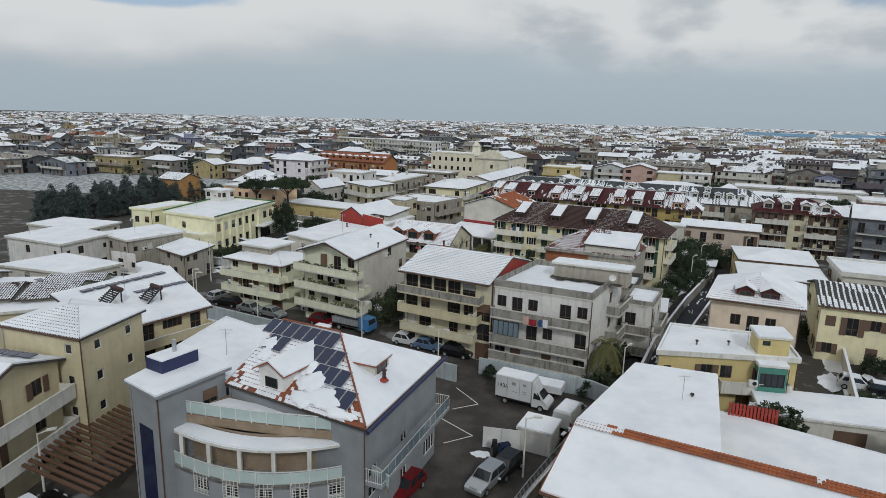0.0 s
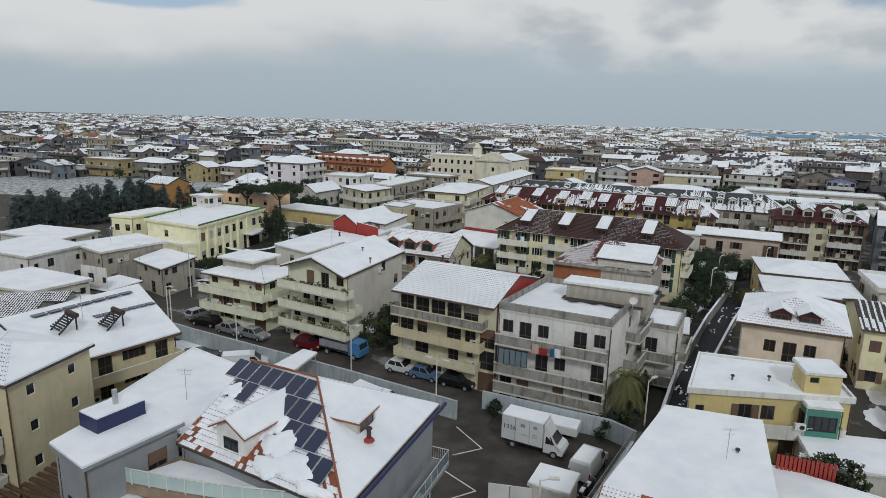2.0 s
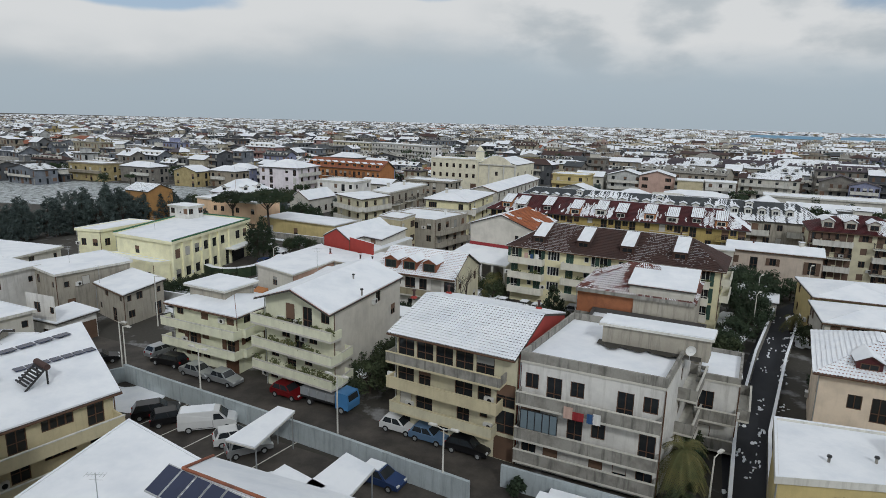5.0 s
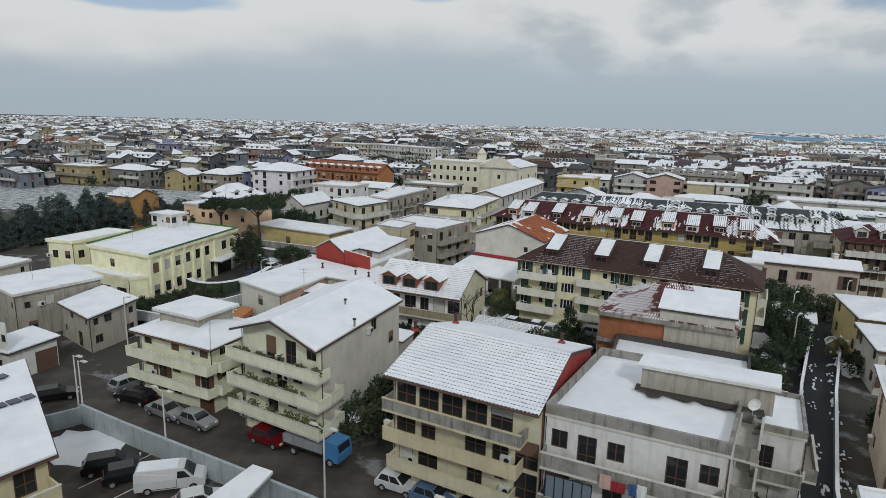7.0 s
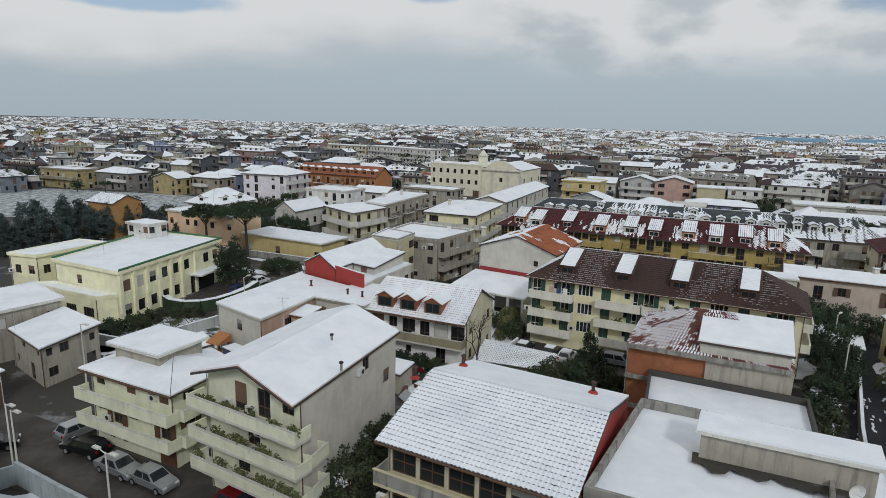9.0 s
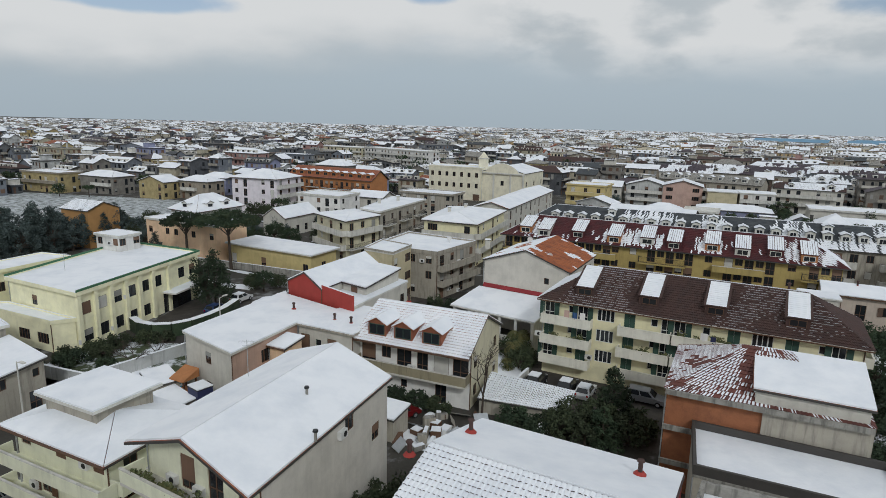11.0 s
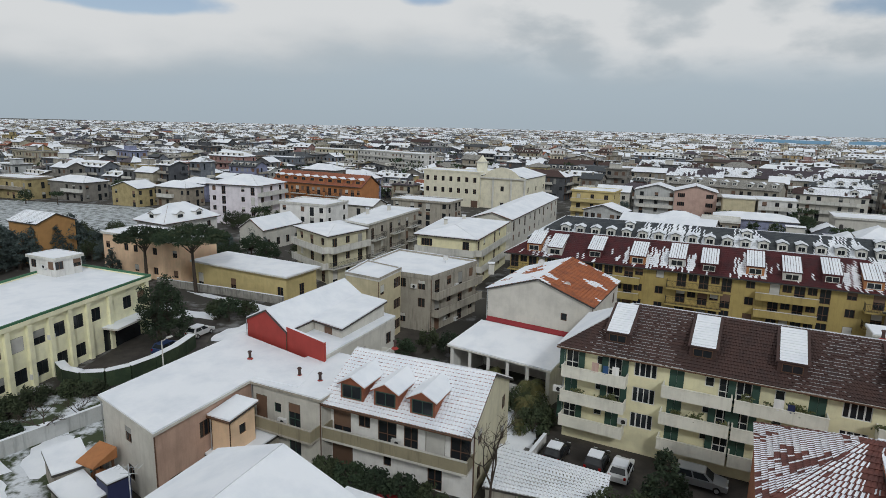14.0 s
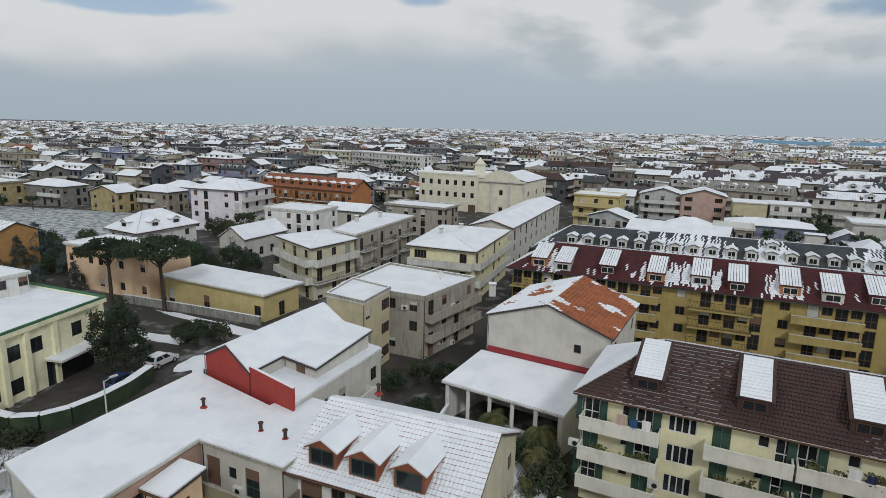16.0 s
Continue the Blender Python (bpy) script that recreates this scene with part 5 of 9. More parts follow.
or_sl = roof_slopes(grow([(-54, 257), (-24, 240.2), (-19.6, 248), (-49.6, 264.8)], 0.6), 9.8, 13.0, "gable0")[0]
for i in range(10):
    dormer(ORROW, or_sl[0], 0.06 + i * 0.098, 0.2, 2.0, 1.2, "low", ORANGEP, ORTILE, WOODF)
vw_sl = roof_slopes(grow([(-68.2, 196.2), (-59.6, 190.8), (-53.4, 204.4), (-62, 209.6)], 0.7), 6.2, 9.6, "hip")[0]
for k_, s_ in ((0, 0.5), (1, 0.3), (1, 0.68)):
    dormer(VILLAW, vw_sl[k_], s_, 0.2, 1.9, 1.0, "gable", CLEANW, CONC, DARKM)
vi_sl = roof_slopes(grow([(32.8, 69.5), (42.2, 65.4), (48.5, 76.5), (39.0, 80.5)], 0.1), 7.8, 10.0, "hip")[0]
for s in (0.36, 0.68):
    dormer(VILLA, vi_sl[0], s, 0.22, 1.9, 0.75, "gable", DREDT, BROWNT, WOODF)


def on_roof(name, label, x, y, z, kind):
    """Small roof-top things: chimney, flue, aerial, dish."""
    b = Build()
    if kind == "chimney":
        b.box(-0.35, -0.3, -0.3, 0.35, 0.3, 1.0, OFFW)
        b.box(-0.45, -0.4, 1.0, 0.45, 0.4, 1.1, CONC)
        b.box(-0.42, -0.37, 1.1, 0.42, 0.37, 1.2, SNOW)
    elif kind == "pot":
        b.bar((0, 0, -0.3), (0, 0, 0.65), 0.13, BROWNT, n=8)
        b.bar((0, 0, 0.65), (0, 0, 0.75), 0.22, BROWNT, 0.16, n=8)
        b.bar((0, 0, -0.1), (0, 0, 0.08), 0.36, REDP, 0.2, n=8)
    elif kind == "flue":
        b.bar((0, 0, -0.2), (0, 0, 0.4), 0.09, CONC, n=8)
        b.bar((0, 0, 0.4), (0, 0, 0.52), 0.17, DARKM, 0.15, n=8)
    elif kind == "aerial":
        b.bar((0, 0, -0.2), (0, 0, 2.4), 0.025, GALV)
        for z1, w in ((2.3, 0.5), (2.0, 0.35)):
            b.bar((-w, 0, z1), (w, 0, z1), 0.012, GALV)
        for k in range(6):
            b.bar((-0.5 + k * 0.2, -0.22, 2.3), (-0.5 + k * 0.2, 0.22, 2.3), 0.008, GALV, n=4)
    else:
        b.bar((0, 0, -0.1), (0, 0, 0.45), 0.03, GALV)
        n = 12
        ring = [(0.42 * math.cos(k * 6.283 / n), -0.12, 0.75 + 0.42 * math.sin(k * 6.283 / n)) for k in range(n)]
        mid = [(0.2 * math.cos(k * 6.283 / n), 0.0, 0.75 + 0.2 * math.sin(k * 6.283 / n)) for k in range(n)]
        for k in range(n):
            j = (k + 1) % n
            b.face((ring[k], ring[j], mid[j], mid[k]), WHITEF)
        b.face(mid, WHITEF)
        b.bar((0, -0.05, 0.6), (0, -0.45, 0.72), 0.015, GALV)
    return tagged(part(name, b, matrix=pose(x, y, z)), label, name.replace("_", " "))


for x, y, z, kind in ((-9.3, 84.6, 11.0, "flue"), (-7.6, 79.2, 10.9, "flue"), (-13.6, 86.2, 11.6, "aerial"), (1.2, 80.5, 10.9, "pot"), (10.0, 77.0, 10.6, "pot"), (-2.2, 77.2, 11.3, "pot"),
                      (-18, 116, 6.7, "pot"), (-12.6, 112.6, 6.6, "pot"), (-10.6, 111.6, 6.6, "pot"), (-4.6, 117.2, 7.6, "pot"), (21.6, 45.0, 6.4, "flue"), (20.5, 44.2, 6.4, "aerial"), (27, 57.6, 6.3, "flue"), (30.2, 57.6, 6.3, "flue"),
                      (31.5, 56.5, 6.3, "aerial"), (12.6, 139.0, 10.6, "dish"), (6, 137, 10.4, "chimney"), (14.0, 129.4, 10.16, "dish"), (20.2, 65.4, 10.28, "dish"), (22.8, 70.0, 9.9, "dish"), (-16.9, 48.2, 7.7, "aerial"),
                      (0.5, 178, 9.6, "chimney"), (4.2, 183, 9.6, "chimney"), (-16, 190, 9.6, "chimney"), (-12, 196, 9.6, "chimney"), (0.4, 152, 8.0, "dish"), (36, 110, 12.0, "pot"), (-52.5, 128.5, 7.5, "aerial"),
                      (-47.5, 101.5, 5.0, "aerial"), (-55, 107, 6.4, "aerial"), (-70, 101, 6.4, "aerial"), (-34.2, 64.5, 8.0, "aerial"), (-2.6, 40.2, 9.6, "pot"), (57, 129.5, 7.6, "pot"), (64, 126.5, 7.4, "chimney")):
    on_roof({"flue": "flue_pipe", "pot": "chimney_pot", "aerial": "television_aerial", "dish": "satellite_dish", "chimney": "chimney"}[kind],
            {"flue": "short weathered flue pipe standing in roof snow", "pot": "red chimney pot with cowl on a snowy roof", "aerial": "thin metal television aerial on a roof", "dish": "round white satellite dish on a roof",
             "chimney": "rendered chimney with a snow cap"}[kind], x, y, z, kind)

house("terrace_annex", "white stepped annex with balconies beside the weathered house", [(23.4, 70.6), (26.4, 69.2), (29.6, 75.4), (26.4, 77.0)], 6.4, 2, WHITEP, "flat", over=0.1, parapet=0.5, capped=False, pmat=CONC, trim=OFFW,
      rows={0: ["d.", "d."], 1: ["wd", "dw"]}, balconies=((0, 1, 0.0, 1.0, 1.1, "solid"), (1, 1, 0.05, 0.9, 1.1, "solid"), (0, 0.2, 0.0, 1.0, 1.1, "solid")))
# roof room and bare patch on the weathered white house
q_rr = [(14.6, 70.4), (22.4, 66.9), (23.4, 68.7), (15.6, 72.3)]
house("roof_room", "low beige roof room with a snowy tiled roof", q_rr, 11.3, 1, BEIGE, "flat", over=0.3, parapet=0, z0=9.4)
wet = Build()
edge = [lerp((14.5, 71.0), (22.0, 67.3), k / 24) for k in range(25)]
rim = [(x - 0.41 * w, y - 0.91 * w) for k, (x, y) in enumerate(edge) for w in [1.25 + 0.7 * noise.noise(Vector((k * 0.45, 2.0, 0))) + 0.35 * noise.noise(Vector((k * 1.3, 7.0, 0))) + (0.5 if 2 < k < 6 else 0)]]
wet.slab([(x, y, 9.755) for x, y in rim + edge[::-1]], 0.02, EARTH)
tagged(part("bare_roof_patch", wet), "dark wet roof floor where snow has melted", "roof patch")
# awning-like shutters of laundry on the white house
for i, (s, mt, w, h) in enumerate(((0.36, PINKP, 0.7, 1.0), (0.42, TARP, 0.9, 0.7), (0.52, BLUEP, 0.5, 0.8), (0.56, WHITEF, 0.6, 0.9))):
    p = lerp(q_flat[0], q_flat[1], s)
    cl = Build()
    n = 6
    for k in range(n):
        x0, x1 = w * k / n, w * (k + 1) / n
        y0, y1 = 0.03 * math.sin(k * 1.7), 0.03 * math.sin((k + 1) * 1.7)
        cl.face(((x0, y0, 0), (x1, y1, 0), (x1, y1 * 0.3, h), (x0, y0 * 0.3, h)), mt)
    tagged(part("laundry", cl, matrix=pose(p[0] - 0.55, p[1] - 1.25, 5.9, 0, 0, -25)), "cloth hung to dry over a balcony front", "laundry", "laundry on the balcony")
for i, (s, mt, w, h) in enumerate(((0.10, PINKP, 0.6, 0.9), (0.13, BLUEP, 0.5, 0.8), (0.155, CLEANW, 0.6, 0.9), (0.54, CLEANW, 0.7, 0.9), (0.57, NAVY, 0.5, 0.7))):
    p = lerp(q_br[0], q_br[1], s)
    cl = Build()
    for k in range(6):
        x0, x1 = w * k / 6, w * (k + 1) / 6
        y0, y1 = 0.03 * math.sin(k * 1.7), 0.03 * math.sin((k + 1) * 1.7)
        cl.face(((x0, y0, 0), (x1, y1, 0), (x1, y1 * 0.3, h), (x0, y0 * 0.3, h)), mt)
    tagged(part("laundry", cl, matrix=pose(p[0] - 0.1, p[1] - 0.62, 7.4 - 0.02 * i, 0, 0, -27.6)), "cloth hung to dry over a balcony front", "laundry", "laundry on the balcony")
# glazed veranda of the white house
gv = thing("glazed_veranda", "metal-framed glazed veranda closing a balcony", "veranda", (7.0, 65.2, 3.3), rz=-25.2)
vb = Build()
for k in range(6):
    vb.box(0.1 + k * 0.6, -0.03, 0.9, 0.16 + k * 0.6, 0.03, 2.5, DARKM)
vb.box(0.1, -0.03, 2.5, 3.16, 0.03, 2.56, DARKM)
part("veranda_frame", vb, gv)
for k in range(5):
    pb = Build()
    pb.box(0.17 + k * 0.6, -0.01, 0.92, 0.69 + k * 0.6, 0.01, 2.48, GLASSB)
    part("pane", pb, gv)

# attic block beside the tiled hip roof
house("attic_block", "white attic block with snowy tiled lean-to roof", [(22.6, 89.6), (29.0, 86.5), (31.4, 91.4), (25.0, 94.5)], 9.9, 1, OFFW, "mono", 11.2, 0.25, z0=8.2, rmat=TERRA, eave=DARKTRIM)
house("terrace_annex", "low annex with black parapet and snowy terrace", [(16.5, 84.8), (27.5, 79.6), (30.2, 85.4), (18.9, 91.0)], 5.6, 2, BEIGE, "flat", over=0.1, parapet=0.7, trim=CONC, pmat=DARKTRIM, capped=False)
bd_ = Build()
for z in (0.0, 2.9, 5.8):
    a, b = (16.82, 91.75), (29.0, 85.93)
    bd_.prism(((a[0] - .08, a[1] - .16), (b[0] - .08, b[1] - .16), b, a), z + 2.55, z + 2.95, CONC)
tagged(part("concrete_band", bd_), "grey concrete floor bands across the brick wall", "band")

# solar collectors on the left house
for i in range(2):
    x, y = ((-31.4, 63.4), (-34.6, 61.2))[i]
    c = thing("solar_collector", "dark solar water heater rack standing in roof snow", "solar collector", (x, y, 7.5 + 0.35 * i), "roof solar collectors", rz=-35)
    fb = Build()
    for k in range(7):
        fb.bar((-0.9, -0.2 + k * 0.22, 0.25 + k * 0.14), (0.9, -0.2 + k * 0.22, 0.25 + k * 0.14), 0.085, DARKM)
    fb.bar((-1.0, 1.35, 1.3), (1.0, 1.35, 1.3), 0.24, BROWNT, n=10)
    part("tube_rack", fb, c)
    for sx in (-0.9, 0.9):
        lb = Build()
        lb.bar((sx, -0.3, -0.2), (sx, 1.3, 1.25), 0.08, DARKM)
        lb.bar((sx, 1.3, 1.25), (sx, 1.3, -0.1), 0.08, DARKM)
        part("leg", lb, c)
for (a, b) in (((-38.6, 63.6, 8.1), (-33.6, 73.0, 8.1)), ((-33.6, 65.4, 7.62), (-30.0, 70.6, 7.62)), ((-38, 44.2, 9.6), (-29, 42.2, 9.55)), ((-52, 76, 5.83), (-42, 70, 5.83))):
    row_ = thing("panel_row", "row of dark panels on a snowy roof", "solar panel", a, "roof panel rows")
    n = 7
    for k in range(n):
        p0, p1 = Vector(a).lerp(Vector(b), k / n), Vector(a).lerp(Vector(b), (k + 0.86) / n)
        d = (p1 - p0).normalized()
        o = Vector((-d.y, d.x, 0)) * 0.4
        sb_ = Build()
        sb_.slab([tuple(q - Vector(a) + Vector((0, 0, 0.2))) for q in (p0 - o, p1 - o, p1 + o, p0 + o)], 0.06, SOLAR)
        part("solar_panel", sb_, row_)

# ---- grey office building ----
q_of = [(-14.3, 40.9), (-3.2, 34.8), (1.4, 46.7), (-12.4, 52.2)]
ra, rb_ = (-11.4, 46.2, 11.6), (-6.4, 43.8, 11.6)
OFFICE = house("office_building", "dark grey modern building with snowy hip roof", grow(q_of, -0.3), 8.6, 3, GREYP, "ridge", 11.6, 0.35, line=(ra, rb_),
               rows={0: ["....", "....", "...."], 1: ["W.w.W", "d.w.d", "....."], 3: ["w.w", "w.w", "..."]}, balconies=((1, 1.6, 0.0, 1.0, 1.3, "glass"),), pmat=WHITEF, rmat=TERRA, fmat=WHITEF, trim=GREYP,
               tiled=[patch_noise(0.5, 0.62, 0.25), None, None, None], spots=0.6)
sl = roof_slopes(grow(q_of, 0.05), 8.6, 11.6, "ridge", (ra, rb_))[0]
dormer(OFFICE, sl[0], 0.34, 0.10, 2.3, 1.5, "gable", CLEANW, TERRA, DARKM, over=0.35, win=0.5)
dormer(OFFICE, sl[1], 0.45, 0.34, 2.2, 0.85, "shed", OFFW, TERRA, WOODF, pitch=0.02)
e0, e1, r1_, r0_ = (Vector(p) for p in sl[0])
su = (e1 - e0).normalized()
sv = ((r0_ + r1_) / 2 - (e0 + e1) / 2)
sv = (sv - su * sv.dot(su)).normalized()
sn_ = su.cross(sv).normalized()
arr = thing("solar_array", "dark blue solar panels on the tiled roof slope", "solar panels", tuple(rb_))
for row, (cnt, skip) in enumerate(((7, 0), (3, 0), (3, 0), (2, 0), (2, 5.4))):
    r_ = row if row < 4 else 1
    for k in range(cnt):
        t = 0.86 - r_ * 0.215
        q = e1.lerp(r1_, t) - su * (0.95 + k * 1.02 + skip) + sn_ * 0.22
        pb = Build()
        c4 = [q - su * 0.48 - sv * 0.78, q + su * 0.48 - sv * 0.78, q + su * 0.48 + sv * 0.78, q - su * 0.48 + sv * 0.78]
        pb.slab([tuple(c - Vector(rb_)) for c in c4], 0.05, GALV)
        pb.slab([tuple(q.lerp(c, 0.93) + sn_ * 0.006 - Vector(rb_)) for c in c4], 0.004, SOLAR)
        part("solar_panel", pb, arr)
# heaps of snow that slid between the panels
hp = Build()
rr = random.Random(5)
for (du, t, w, h) in ((-4.4, 0.64, 2.0, 1.4), (-5.2, 0.52, 1.8, 1.6), (-4.4, 0.44, 2.2, 1.8), (-3.9, 0.30, 2.4, 1.9), (-3.2, 0.16, 3.2, 1.7), (-7.6, 0.62, 1.6, 1.3), (-8.2, 0.48, 1.2, 1.2), (-1.9, 0.06, 2.6, 0.8), (-5.4, 0.36, 1.6, 1.4), (-5.0, 0.10, 2.2, 1.3)):
    c = e1.lerp(r1_, t) + su * du + sn_ * 0.12
    n = 30
    ph = [rr.uniform(0, 6.28) for _ in range(3)]
    ring = []
    for k in range(n):
        a_ = k * 6.2832 / n
        q = 1 + 0.14 * math.sin(3 * a_ + ph[0]) + 0.1 * math.sin(5 * a_ + ph[1]) + 0.07 * math.sin(9 * a_ + ph[2])
        ring.append(c + su * math.cos(a_) * w / 2 * q + sv * math.sin(a_) * h / 2 * q)
    mid = [c.lerp(p, 0.9) + sn_ * 0.10 for p in ring]
    top = [c.lerp(p, 0.62) + sn_ * 0.17 for p in ring]
    for k in range(n):
        j = (k + 1) % n
        hp.face((ring[k], ring[j], mid[j], mid[k]), SNOW)
        hp.face((mid[k], mid[j], top[j], top[k]), SNOW)
    hp.face(top, SNOW)
tagged(part("snow_heap", hp), "lumpy snow lying between the solar panels", "snow", kind="stuff")
for a_, b_ in ((e1, r1_), (r0_, r1_), (Vector(sl[2][1]), r0_)):
    rt = Build()
    n = int((b_ - a_).length / 0.4)
    for k in range(n):
        rt.bar(tuple(a_.lerp(b_, k / n) + Vector((0, 0, 0.2))), tuple(a_.lerp(b_, (k + 0.95) / n) + Vector((0, 0, 0.2))), 0.075, TERRA, n=6)
    part("ridge_tiles", rt, OFFICE, matrix=Matrix.Translation(-OFFICE.matrix_basis.translation))
gt = Build()
ga, gb = Vector(roof_slopes(grow(q_of, 0.36), 8.6, 11.6, "ridge", (ra, rb_))[0][1][0]), Vector(roof_slopes(grow(q_of, 0.36), 8.6, 11.6, "ridge", (ra, rb_))[0][1][1])
gt.bar(tuple(ga + Vector((0, 0, 0.05))), tuple(gb + Vector((0, 0, 0.05))), 0.13, NAVY, n=8)
part("gutter", gt, OFFICE, "dark blue gutter along the eave", matrix=Matrix.Translation(-OFFICE.matrix_basis.translation))
# curved terraces
TANF = material("tan_terrace_floor", (0.24, 0.18, 0.12), 0.9, (0.32, 0.25, 0.18), 0.7)
ARC = []
for k in range(13):
    f = k / 12
    ARC.append((-17.2 + 13.6 * f, 37.6 - 0.9 * f - 2.1 * math.sin(math.pi * f) ** 0.9))
UP = [lerp((-16.9, 38.5), (-3.4, 36.3), k / 12) for k in range(13)]
UP = [(x, y - 0.35 * math.sin(math.pi * k / 12)) for k, (x, y) in enumerate(UP)]
LOW = ARC + [(-2.6, 36.0), (-1.7, 35.0)]


def setback(d):
    return [(x + 0.02 * d, y + d) for x, y in ARC]


CW = thing("curved_terrace", "curved grey terrace front with white columns and glass railings", "terrace", (-10, 36, 0))
cw = Build()
found = []
for i in range(12):
    found += facade(cw, ARC[i], ARC[i + 1], 0, [".", ("w" if i in (2, 4, 6, 8, 10) else ".")] if True else [], 2.1, GREYP)
cb = Vector((-10, 36, 0))
cw.v = [tuple(Vector(v_) - cb) for v_ in cw.v]
part("curved_wall", cw, CW)
windows(CW, found, WHITEF, None, 0)
for f in found:
    gr = Build()
    for k in range(5):
        gr.box(-0.62 + k * 0.28, -0.2, -0.1, -0.58 + k * 0.28, -0.17, 1.35, TRIM)
    gr.box(-0.66, -0.2, -0.14, 0.66, -0.17, -0.1, TRIM)
    gr.box(-0.66, -0.2, 1.35, 0.66, -0.17, 1.39, TRIM)
    for k in range(6):
        gr.box(-0.62, -0.195, 0.05 + k * 0.2, 0.58, -0.175, 0.08 + k * 0.2, TRIM)
    part("window_grille", gr, CW, matrix=pose(f[0][0] + 10, f[0][1] - 36, f[0][2], 0, 0, f[1]))
for nm, z, pts, th, mt in (("lower_deck", 4.2, LOW + [(-2.9, 37.0), (-3.5, 38.2), (-16.2, 40.5)], 0.25, CONC), ("pergola_roof", 6.65, setback(0.15) + [(x, y + 1.7) for x, y in reversed(ARC)], 0.15, TRIM),
                           ("pergola_snow", 6.78, setback(0.2) + [(x, y + 1.65) for x, y in reversed(ARC)], 0.127, SNOW), ("upper_deck", 7.45, [UP[0], *UP, (-3.3, 38.2), (-14.3, 41.3), (-16.4, 40.3)][1:], 0.6, TANF)):
    b = Build()
    b.slab([(x + 10, y - 36, z) for x, y in pts], th, mt)
    part(nm, b, CW)
b = Build()
for i in range(12):
    p0, p1 = ARC[i], ARC[i + 1]
    b.face(((p0[0] + 10, p0[1] + 1.8 - 36, 4.2), (p1[0] + 10, p1[1] + 1.8 - 36, 4.2), (p1[0] + 10, p1[1] + 1.8 - 36, 6.9), (p0[0] + 10, p0[1] + 1.8 - 36, 6.9)), TANF)
part("loggia_wall", b, CW)
for i in range(1, 12, 2):
    b = Build()
    b.box(-0.13, -0.13, 0, 0.13, 0.13, 2.3, TRIM)
    part("column", b, CW, matrix=pose(ARC[i][0] + 10, ARC[i][1] + 0.3 - 36, 4.2))
for dz, dy, LINE in ((4.2, 0.06, LOW), (7.45, 0.05, UP)):
    for p0, p1 in zip(LINE, LINE[1:]):
        L = math.dist(p0, p1)
        m = pose(p0[0] + 10, p0[1] + dy - 36, dz, 0, 0, math.degrees(math.atan2(p1[1] - p0[1], p1[0] - p0[0])))
        b = Build()
        b.box(0.04, -0.01, 0.1, L - 0.04, 0.01, 0.9, RAILG)
        g_ = part("glass_panel", b, CW, matrix=m)
        b = Build()
        b.box(-0.03, -0.03, 0, 0.03, 0.03, 1.0, WHITEF)
        b.box(0.03, -0.03, 0.95, L, 0.03, 1.0, WHITEF)
        part("rail_post", b, g_)
b = Build()
b.slab([(x, y, 7.60) for x, y in ((-15.6, 39.2), (-11.5, 37.9), (-7.0, 37.5), (-5.0, 37.2), (-7.5, 38.4), (-10.5, 39.4), (-14.0, 40.6))], 0.14, SNOW)
tagged(part("snow_patch", b), "snow lying on the upper terrace floor", "snow")
# stair tower
TOWER = house("stair_tower", "dark grey stair tower with blue glass and snowy top", [(-20.0, 38.6), (-17.2, 36.6), (-14.4, 41.2), (-18.4, 44.2)], 9.5, 3, GREYP, "flat", over=0.35, parapet=0, trim=GREYP, rows={1: ["..", "..", ".d"]})
g_ = Build()
g_.prism(((-19.35, 38.06), (-18.0, 37.1), (-17.97, 37.14), (-19.32, 38.1)), 0.5, 6.8, SOLAR)
tagged(part("glass_front", g_), "tall dark blue glazing strip of the stair tower", "glazing")
b = Build()
b.box(-0.9, -1.5, 0, 0.9, 1.5, 0.9, NAVY)
b.box(-0.86, -1.46, 0.9, 0.86, 1.46, 1.0, SNOW)
b.bar((0, 0.2, 1.0), (0, 0.2, 1.9), 0.16, GALV, n=8)
tagged(part("roof_plant_box", b, matrix=pose(-18.2, 41.2, 9.8, 0, 0, -30)), "navy blue sheeted plant box with metal flue", "plant box")
b = Build()
b.slab([(0, 0, 0), (3.6, 0, 0), (3.6, 1.2, 0.5), (0, 1.2, 0.5)], 0.08, TRIM, SNOW)
tagged(part("door_canopy", b, matrix=pose(-16.4, 38.7, 8.9, 0, 0, 58)), "white canopy with snow over the terrace door", "canopy")
